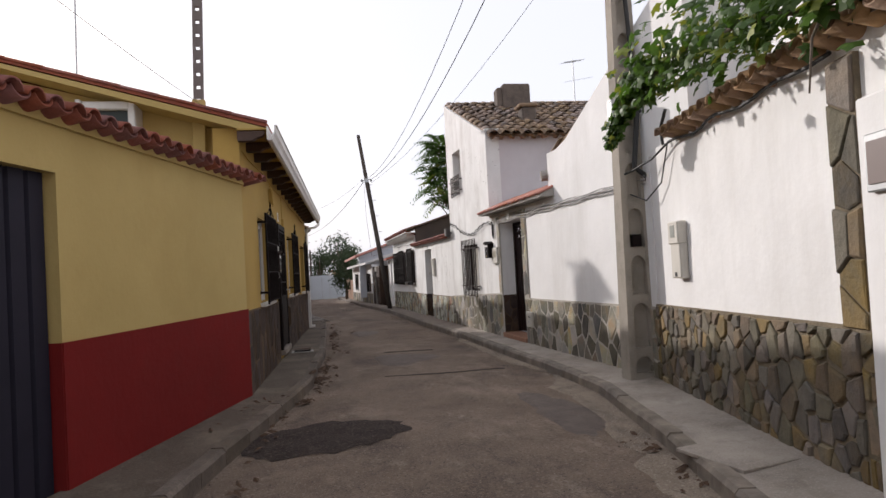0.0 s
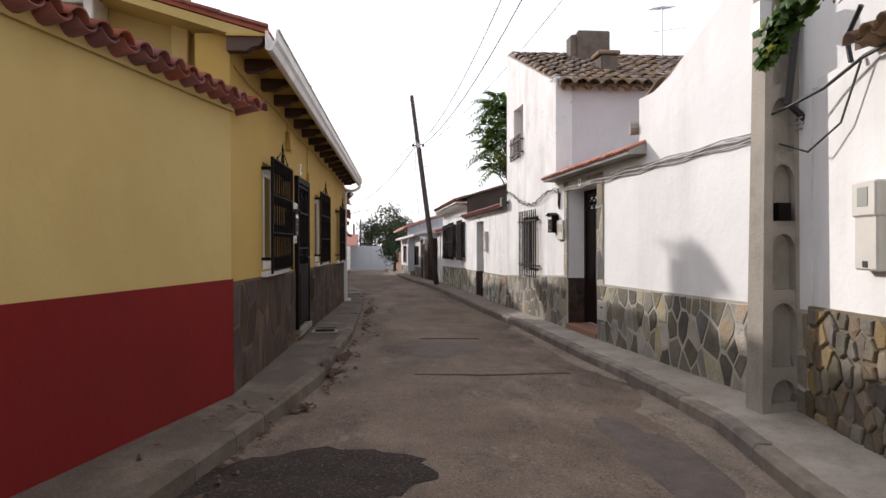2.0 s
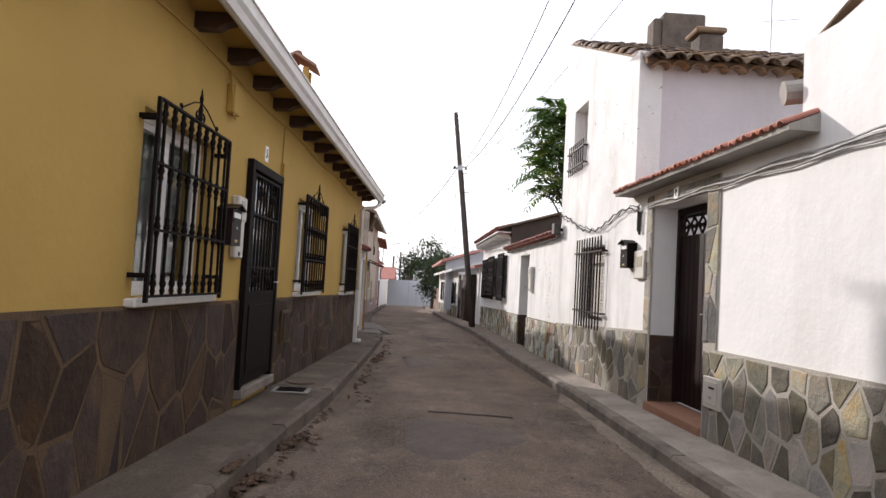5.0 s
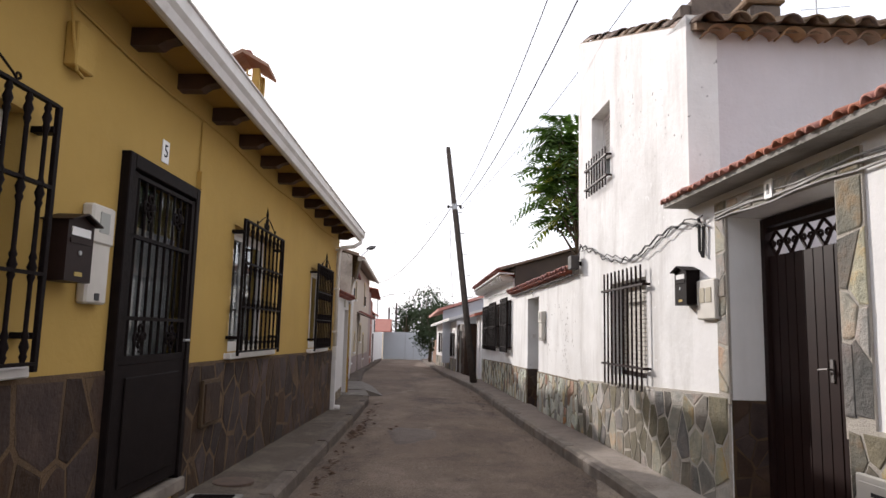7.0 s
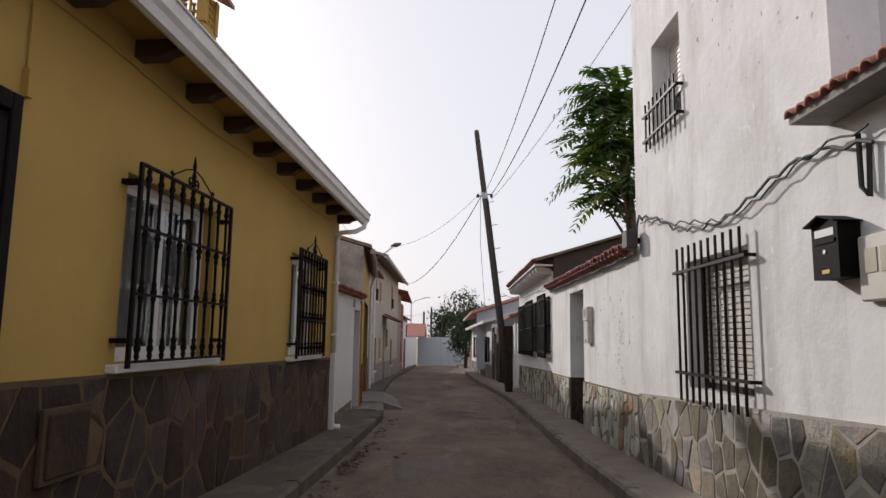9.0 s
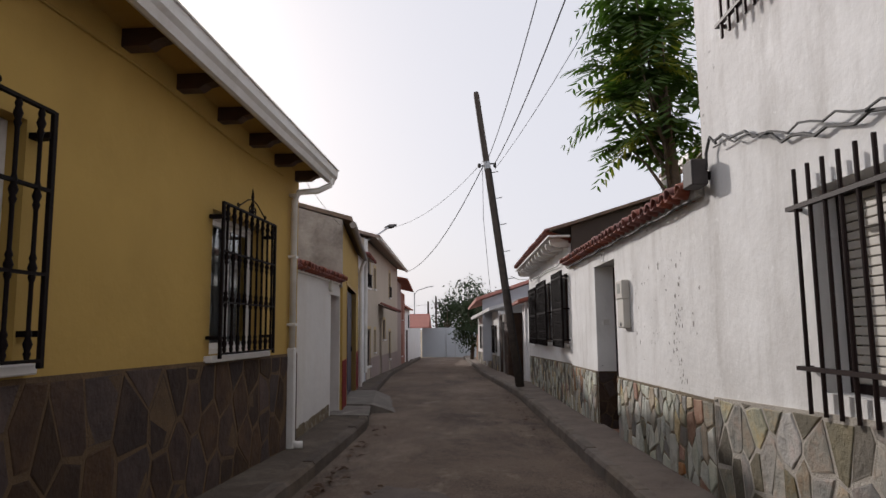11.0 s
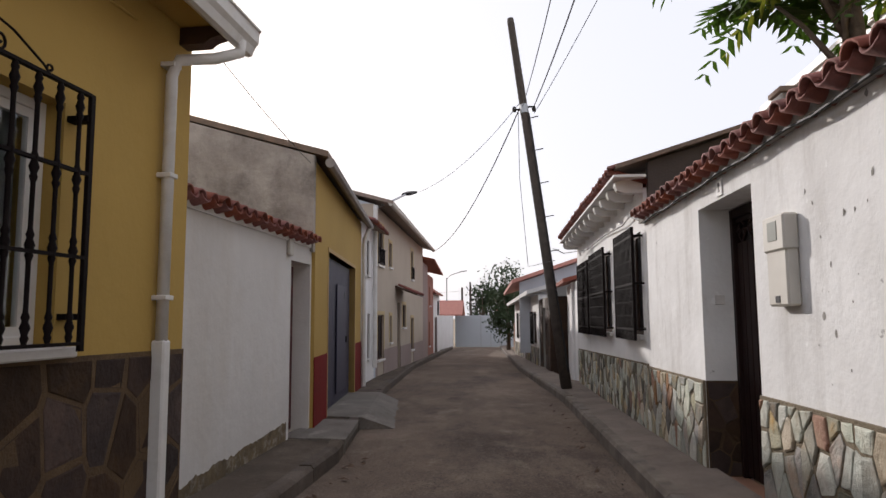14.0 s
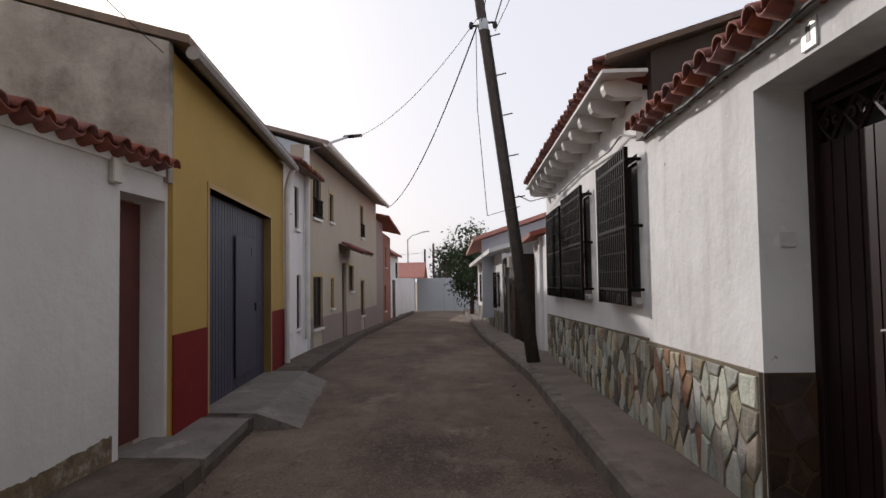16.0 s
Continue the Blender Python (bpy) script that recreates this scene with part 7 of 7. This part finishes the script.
bw = base_ + band
WIRE = "thin black overhead wire between the street poles"
wire((3.1, 7.1, 7.8), bw + Vector((-0.03, 0, 0.05)), 1.0, 0.008, WIRE)
wire((3.9, 7.1, 8.4), bw + Vector((0.2, 0, 0.05)), 1.0, 0.011, WIRE)
wire((5.6, 7.0, 8.6), bw + Vector((0.2, 0, -0.1)), 0.75, 0.006, WIRE)
wire(bw + Vector((-0.1, 0, 0.0)), (-1.25, 40.7, 3.75), 0.5, 0.013, "thin overhead wire sagging to the beige house")
wire(bw + Vector((-0.1, 0, 0.12)), (-1.0, 33.0, 4.5), 0.3, 0.006, "thin overhead wire from pole to wall bracket")
wire((-2.05, 66, 3.2), (-12, 64, 3.4), 0.3, 0.012, "distant overhead wire beyond the gate")
wire((-1.42, 66, 3.4), (10, 66, 3.4), 0.3, 0.012, "distant overhead wire beyond the gate")
wire((-0.9, 20.0, 3.6), (-0.70, 22.94, 2.98), 0.05, 0.004, "thin service wire reaching the garage house corner")
wire((-1.02, 8.36, 3.35), (-4.2, 2.0, 5.6), 0.2, 0.003, "service cable rising from the yellow gable")

# ---------------------------------------------------------------- plants


def frond(verts, faces, p, u, droop, length, n_, leaf, rnd):
    """A feathered leaf: pairs of pointed leaflets along a drooping stalk."""
    u = Vector(u).normalized()
    side = u.cross(Vector((0, 0, 1)))
    side = side.normalized() if side.length > 0.1 else Vector((1, 0, 0))
    for i in range(n_):
        f = (i + 1) / n_
        c = p + u * length * f + Vector((0, 0, -droop * length * f * f))
        dirn = (u + Vector((0, 0, -2 * droop * f))).normalized()
        for sg in (-1, 1):
            l_ = leaf * (0.65 + 0.5 * math.sin(math.pi * min(1, f * 0.9 + 0.1))) * rnd.uniform(0.85, 1.15)
            w_ = (side * sg + dirn * 0.45 + Vector((0, 0, -0.25 + rnd.uniform(-0.15, 0.1)))).normalized()
            n2 = w_.cross(dirn).normalized()
            b_ = dirn * l_ * 0.17
            k = len(verts)
            verts += [c, c + w_ * l_ * 0.35 + b_, c + w_ * l_, c + w_ * l_ * 0.35 - b_, c + w_ * l_ * 0.5 + n2 * l_ * 0.05]
            faces += [(k, k + 1, k + 4), (k + 1, k + 2, k + 4), (k + 2, k + 3, k + 4), (k + 3, k, k + 4)]


def feather_tree(m, label, seed):
    rnd = random.Random(seed)
    root = top("tree", m, label, "tree")
    bm_ = bmesh.new()
    tube(bm_, [(0, 0, -2.5), (0.05, 0, -0.8), (0.0, 0.05, 0.2), (-0.1, 0.0, 0.9)], 0.075, 8, 0.04)
    tips = []
    for i in range(16):
        a = i * 2.39996
        rr = rnd.uniform(0.1, 0.7) * (1.15 - i / 19)
        z_ = 0.0 + 2.05 * (i + rnd.random()) / 16
        tip = Vector((math.cos(a) * rr - 0.16 - 0.25 * i / 16, math.sin(a) * rr * 1.1, z_))
        tube(bm_, [(-0.05, 0.02, -0.7 + 0.09 * i), tuple(tip * 0.55 + Vector((0, 0, -0.25))), tuple(tip)], 0.028, 5, 0.01)
        tips.append(tip)
    part("trunk", bm_, BARK, root, smooth=True)
    for name, mat, share, tag in (("crown", LEAF, range(16), ""), ("yellow_leaves", LEAF_YELLOW, (0, 2, 4, 7, 10, 13), "yellowing older leaves")):
        verts, faces = [], []
        for i in share:
            for k in range(11 if name == "crown" else 3):
                a = rnd.uniform(0, 6.283)
                el = rnd.uniform(-0.2, 0.95)
                frond(verts, faces, tips[i] + Vector((rnd.uniform(-0.1, 0.1), rnd.uniform(-0.1, 0.1), rnd.uniform(-0.15, 0.1))), (math.cos(a) * math.cos(el), math.sin(a) * math.cos(el), math.sin(el)), rnd.uniform(0.35, 0.8), rnd.uniform(0.45, 0.78), 8, 0.215, rnd)
        me = bpy.data.meshes.new(name)
        me.from_pydata([tuple(v) for v in verts], [], faces)
        me.materials.append(mat)
        cr = new(name, me)
        cr.parent = root
        tagged(cr, tag, kind="stuff")
    return root


feather_tree(pose(4.0, 20.2, 3.45), "young tree of heaven with feathered green leaves behind the wall", 6)


def vine(seed):
    rnd = random.Random(seed)
    root = top("grapevine", R0.m(R0.s(4.5), 0.0, 2.7), "leafy green grapevine trailing over the tile eaves", "vine")
    path_ = [(-2.2, 0.0, 0.1), (-1.4, 0.15, 0.12), (-0.7, 0.25, 0.28), (-0.1, 0.3, 0.40), (0.5, 0.36, 0.44), (1.0, 0.42, 0.38), (1.35, 0.48, 0.28), (1.65, 0.54, 0.14), (1.82, 0.58, -0.08)]
    bm_ = tube(bmesh.new(), path_, 0.022, 6, 0.008)
    tube(bm_, [(-1.4, 0.15, 0.12), (-1.5, 0.3, -0.1), (-1.55, 0.36, -0.4)], 0.012, 5, 0.005)
    part("stem", bm_, BARK, root, smooth=True)
    pts = [Vector(p) for p in path_]
    for name, mat, count in (("crown", LEAF, 1500), ("pale_leaves", LEAF_YELLOW, 220)):
        verts, faces = [], []
        for i in range(count):
            f = rnd.random() ** 1.35 * (len(pts) - 1)
            k = min(int(f), len(pts) - 2)
            c = pts[k].lerp(pts[k + 1], f - k)
            g = f / (len(pts) - 1)
            spread = (0.2 + 0.12 * math.sin(min(1, g * 1.2) * math.pi)) * (1 - 0.85 * max(0, g - 0.45) / 0.55)
            p = c + Vector((rnd.gauss(0, 0.13 - 0.07 * g), rnd.gauss(0, spread * 0.6), rnd.gauss(0.02, spread * 0.6 * (1.2 - 0.7 * g))))
            if g < 0.25 and rnd.random() < 0.5:
                p += Vector((rnd.uniform(-0.4, 0.4), 0.1, rnd.uniform(-0.05, 0.25)))
            if p.z < -0.02 and g < 0.8 and rnd.random() < 0.85:
                p.z = rnd.uniform(0.0, 0.35)
            n2 = Vector((rnd.uniform(-0.8, 0.8), rnd.uniform(0.1, 1.2), rnd.uniform(-0.1, 1.2))).normalized()
            u = n2.orthogonal().normalized()
            u = (u * math.cos(i) + n2.cross(u) * math.sin(i)).normalized()
            v = n2.cross(u)
            sz = rnd.uniform(0.035, 0.072)
            k = len(verts)
            verts.append(p + n2 * sz * 0.15)
            for j in range(10):
                a = 2 * math.pi * j / 10
                r_ = sz * (1.0 if j % 2 == 0 else 0.72)
                if j == 5:
                    r_ = sz * 0.35
                verts.append(p + (u * math.cos(a) + v * math.sin(a)) * r_ - n2 * sz * 0.12 * (j % 2 == 0))
            faces += [(k, k + 1 + j, k + 1 + (j + 1) % 10) for j in range(10)]
        me = bpy.data.meshes.new(name)
        me.from_pydata([tuple(q_) for q_ in verts], [], faces)
        me.materials.append(mat)
        cr = new(name, me)
        cr.parent = root
        tagged(cr, "" if name == "crown" else "pale young vine leaves", kind="stuff")
    return root


vine(5)

# ---------------------------------------------------------------- road details
bm = bmesh.new()
n_ = 40
ring = []
rnd = random.Random(9)
for k in range(n_):
    a = 2 * math.pi * k / n_
    rx, ry = 0.78 * (1 + 0.10 * math.sin(3 * a + 1) + rnd.uniform(-0.09, 0.09)), 0.62 * (1 + 0.12 * math.sin(2 * a) + rnd.uniform(-0.11, 0.11))
    x, y = -0.12 + rx * math.cos(a), 6.22 + ry * math.sin(a)
    ring.append((x, y))


def road_top(x, y):
    xl, xr = x_on(LEFT_KERB, y) - 0.05, x_on(RIGHT_KERB, y) + 0.05
    f = (x - xl) / (xr - xl)
    return road_z(y) - 0.035 * (2 * f - 1) ** 2 + 0.02


rings = []
for f in (1.0, 0.8, 0.55, 0.3):
    rings.append([bm.verts.new((-0.12 + (x + 0.12) * f, 6.22 + (y - 6.22) * f, road_top(-0.12 + (x + 0.12) * f, 6.22 + (y - 6.22) * f) + (0.016 if f < 1 else 0.004))) for x, y in ring])
cv = bm.verts.new((-0.12, 6.22, road_top(-0.12, 6.22) + 0.017))
for u, v in zip(rings, rings[1:]):
    for k in range(n_):
        bm.faces.new((u[k], u[(k + 1) % n_], v[(k + 1) % n_], v[k]))
for k in range(n_):
    bm.faces.new((rings[-1][k], rings[-1][(k + 1) % n_], cv))
solid("asphalt_patch", bm, PATCH, Matrix(), "dark oval tar patch on the road", "road patch", kind="structure", smooth=True)


def seam(points, width, label, mat):
    """A thin wobbling strip lying on the road."""
    rnd_ = random.Random(len(points) + int(points[0][1] * 10))
    fine = along(points, 0.12)
    bm_ = bmesh.new()
    rows2 = []
    for i, (x, y) in enumerate(fine):
        (xa, ya), (xb, yb) = fine[max(i - 1, 0)], fine[min(i + 1, len(fine) - 1)]
        n2 = Vector((yb - ya, xa - xb)).normalized()
        off = rnd_.uniform(-0.015, 0.015)
        w2 = width * rnd_.uniform(0.5, 1.3)
        a, b = Vector((x, y)) + n2 * (off - w2), Vector((x, y)) + n2 * (off + w2)
        rows2.append([bm_.verts.new((q.x, q.y, road_top(q.x, q.y) + dz)) for q, dz in ((a, 0.0), (a.lerp(b, 0.3), 0.016), (a.lerp(b, 0.7), 0.016), (b, 0.0))])
    for u, v in zip(rows2, rows2[1:]):
        for k in range(3):
            bm_.faces.new((u[k], u[k + 1], v[k + 1], v[k]))
    return solid("road_seam", bm_, mat, Matrix(), label, "road seam", "road seams", kind="structure", smooth=True)


PALE = material("pale_road_patch", (0.150, 0.118, 0.100), 0.93, second=(0.11, 0.085, 0.072), scale=5, bump=0.025, bump_scale=50, stain=(0.09, 0.072, 0.062), stain_scale=4, stain_amount=0.8, speck=(0.27, 0.225, 0.195))
SEAM = material("worn_tar_seam", (0.075, 0.061, 0.053), 0.93, second=(0.12, 0.097, 0.083), scale=4, bump=0.02, bump_scale=50)
for pts_ in ([(0.75, 9.5), (1.6, 9.35), (2.5, 9.45)], [(1.0, 12.5), (1.9, 12.4)]):
    seam(pts_, 0.005, "thin dark tar seam across the road", SEAM)
for cx, cy, rx, ry, nm in ((1.25, 11.4, 0.55, 0.75, "pale dusty repair patch on the road"), (0.9, 17.3, 0.35, 0.8, "faded pale patch on the road"), (2.25, 6.4, 0.28, 1.1, "pale dust gathered beside the kerb")):
    bm = bmesh.new()
    rnd = random.Random(int(cx * 100))
    outer = []
    for k in range(36):
        a = 2 * math.pi * k / 36
        f = 1 + 0.18 * math.sin(3 * a + cx) + rnd.uniform(-0.10, 0.10)
        outer.append((cx + rx * f * math.cos(a), cy + ry * f * math.sin(a)))
    r3 = [[bm.verts.new((cx + (x - cx) * f, cy + (y - cy) * f, road_top(cx + (x - cx) * f, cy + (y - cy) * f) + h_)) for x, y in outer] for f, h_ in ((1.0, -0.004), (0.82, 0.014), (0.5, 0.015), (0.2, 0.015))]
    for u, v in zip(r3, r3[1:]):
        for k in range(36):
            bm.faces.new((u[k], u[(k + 1) % 36], v[(k + 1) % 36], v[k]))
    bm.faces.new(r3[-1])
    solid("asphalt_patch", bm, PALE, Matrix(), nm, "road patch", kind="structure", smooth=True)
DUST = material("tan_road_dust", (0.30, 0.245, 0.19), 0.95, second=(0.22, 0.175, 0.135), scale=3, bump=0.02, bump_scale=45, spec=0.2, mottle=(((0.14, 0.11, 0.09), 2.2, 0.48, 0.64, 0.8),), grain=(((0.10, 0.08, 0.065), 45.0, 0.55, 0.66, 0.6), ((0.45, 0.40, 0.34), 60.0, 0.58, 0.68, 0.6)))


def dust_drift(y0, y1, width, seed):
    """A thin drift of dust against the kerb, with a ragged inner edge."""
    bm_, rows2 = bmesh.new(), []
    for k in range(int((y1 - y0) / 0.12) + 1):
        y = y0 + 0.12 * k
        end = min(1.0, (y - y0) / 0.8, (y1 - y) / 0.8)
        w = max(0.03, width * end * (0.75 + 0.55 * noise.noise((y * 0.9, seed, 0)) + 0.35 * noise.noise((y * 3.7, seed, 4))))
        xk = x_on(RIGHT_KERB, y)
        rows2.append([bm_.verts.new((x, y, road_top(x, y) + dz)) for x, dz in ((xk - w, -0.004), (xk - w * 0.8, 0.013), (xk - w * 0.4, 0.016), (xk + 0.02, 0.03))])
    for u, v in zip(rows2, rows2[1:]):
        for q in range(3):
            bm_.faces.new((u[q], u[q + 1], v[q + 1], v[q]))
    return solid("dust_drift", bm_, DUST, Matrix(), "pale tan dust drifted against the kerb", "dust", "dust drifts", kind="structure", smooth=True)


dust_drift(2.2, 8.6, 0.42, 1)
dust_drift(8.9, 14.5, 0.22, 2)
verts, faces = [], []
rnd = random.Random(31)
for _ in range(700):
    y = rnd.uniform(2.5, 24)
    left_ = rnd.random() < 0.15
    x = x_on(LEFT_KERB, y) + 0.02 + abs(rnd.gauss(0, 0.12)) if left_ else x_on(RIGHT_KERB, y) - 0.02 - abs(rnd.gauss(0, 0.22))
    if rnd.random() < 0.05:
        x = rnd.uniform(x_on(LEFT_KERB, y), x_on(RIGHT_KERB, y))
    sz = rnd.uniform(0.003, 0.009)
    c = Vector((x, y, road_top(x, y) + 0.012))
    k = len(verts)
    verts += [c + Vector((sz * rnd.uniform(0.7, 1.3), 0, 0)), c + Vector((0, sz, 0)), c - Vector((sz, 0, 0)), c - Vector((0, sz * rnd.uniform(0.7, 1.3), 0)), c + Vector((0, 0, sz * 0.8)), c - Vector((0, 0, sz * 1.5))]
    faces += [(k, k + 1, k + 4), (k + 1, k + 2, k + 4), (k + 2, k + 3, k + 4), (k + 3, k, k + 4), (k + 1, k, k + 5), (k + 2, k + 1, k + 5), (k + 3, k + 2, k + 5), (k, k + 3, k + 5)]
me = bpy.data.meshes.new("grit")
me.from_pydata([tuple(v) for v in verts], [], faces)
me.materials.append(PALE)
tagged(new("grit", me), "loose pale grit along the kerbs", "gravel", kind="stuff")


def grate(x, y, label, round_=False):
    z_ = road_z(y) + 0.142
    root = top("drain_cover", pose(x, y, z_, 0, 0, 2), label, "drain cover")
    part("frame", boxed(-0.2, 0.2, -0.16, 0.16, -0.012, 0.004, bevel=0.003), CEMENT, root)
    for k in range(6):
        part("slat", boxed(-0.15, 0.15, -0.12 + 0.042 * k, -0.098 + 0.042 * k, 0.004, 0.012), IRON, root)
    return root


grate(-0.50, 12.75, "small iron drain grate set in the pavement")
mh = top("manhole_cover", pose(-0.52, 13.40, road_z(13.4) + 0.138), "round cast-iron cover set in the pavement", "manhole cover")
part("lid", lathe(bmesh.new(), [(0.17, -0.02), (0.17, 0.006), (0.15, 0.009)], 20), material("rusty_cast_iron", (0.09, 0.06, 0.045), 0.8, second=(0.13, 0.085, 0.06), scale=12), mh)
cov = top("manhole_cover", pose(2.62, 4.05, road_z(4) + 0.135, 0, 0, 12), "rectangular concrete cover in the pavement", "manhole cover")
part("lid", boxed(-0.24, 0.24, -0.3, 0.3, -0.02, 0.006, bevel=0.004), CONCRETE, cov)
verts, faces = [], []
rnd = random.Random(22)
for (x0, y0, x1, y1, n_) in ((-0.24, 8.6, -0.16, 9.5, 16), (-0.14, 9.9, -0.08, 12.5, 24), (0.06, 13.2, 0.02, 16.5, 40), (0.06, 16.8, 0.10, 19.0, 50), (0.02, 19.5, 0.1, 22, 20), (-0.30, 9.55, -0.22, 9.95, 90), (-0.22, 10.7, -0.14, 11.15, 80), (-0.42, 7.95, -0.36, 8.2, 45), (0.0, 17.1, 0.05, 17.5, 30), (2.3, 3.8, 2.55, 5.3, 26), (-0.8, 4.6, -0.55, 8.0, 22), (-1.3, 6.0, -0.6, 8.4, 8), (0.2, 12.8, 0.6, 18, 10), (2.4, 20, 2.3, 27, 16)):
    for _ in range(n_):
        f = rnd.random()
        x, y = x0 + (x1 - x0) * f + abs(rnd.gauss(0, 0.09)) * (1 if x0 < 2 else -1), y0 + (y1 - y0) * f
        zb = road_top(x, y) + 0.012 + rnd.random() * 0.03
        if x < x_on(LEFT_KERB, y) + 0.005:
            zb = road_z(y) + 0.145
        a, sz = rnd.uniform(0, 6.28), rnd.uniform(0.025, 0.06)
        u, v = Vector((math.cos(a), math.sin(a), rnd.uniform(-0.2, 0.3))), Vector((-math.sin(a), math.cos(a), rnd.uniform(-0.3, 0.3)))
        k = len(verts)
        c = Vector((x, y, zb))
        verts += [c - u * sz, c + v * sz * 0.45, c + u * sz, c - v * sz * 0.45, c + Vector((0, 0, sz * 0.35))]
        faces += [(k, k + 1, k + 4), (k + 1, k + 2, k + 4), (k + 2, k + 3, k + 4), (k + 3, k, k + 4)]
me = bpy.data.meshes.new("fallen_leaves")
me.from_pydata([tuple(v) for v in verts], [], faces)
me.materials.append(DEADLEAF)
tagged(new("fallen_leaves", me), "dry brown leaves gathered along the kerb", "leaves", kind="stuff")


# kerb stones, one by one
def kerb_stones(pts, sgn, parent, y_from, y_to, mat):
    rnd = random.Random(len(pts))
    for (x0, y0), (x1, y1) in zip(pts, pts[1:]):
        if y1 < y_from or y0 > y_to:
            continue
        n_ = Vector((y1 - y0, x0 - x1)).normalized() * (-sgn)
        bm_ = bmesh.new()
        dz = rnd.uniform(-0.006, 0.006)
        g = 0.004
        a, b = Vector((x0, y0)), Vector((x1, y1))
        e = (b - a).normalized() * g
        a, b = a + e, b - e
        for p, q in ((a, b),):
            top_ = []
            for pt in (a, b):
                zt = road_z(pt.y) + 0.132 + dz
                top_.append([(pt.x + n_.x * 0.0, pt.y + n_.y * 0.0, zt - 0.28), (pt.x, pt.y, zt - 0.03), (pt.x - n_.x * 0.025, pt.y - n_.y * 0.025, zt), (pt.x - n_.x * 0.125, pt.y - n_.y * 0.125, zt), (pt.x - n_.x * 0.125, pt.y - n_.y * 0.125, zt - 0.28)])
            va = [bm_.verts.new(c) for c in top_[0]]
            vb = [bm_.verts.new(c) for c in top_[1]]
            bm_.faces.new(va)
            bm_.faces.new(vb[::-1])
            for k in range(5):
                j = (k + 1) % 5
                bm_.faces.new((va[k], va[j], vb[j], vb[k]))
        part("kerb_stone", bm_, mat, parent)


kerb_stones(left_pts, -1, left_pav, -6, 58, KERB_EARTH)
kerb_stones(right_pts, 1, right_pav, -6, 58, KERB)
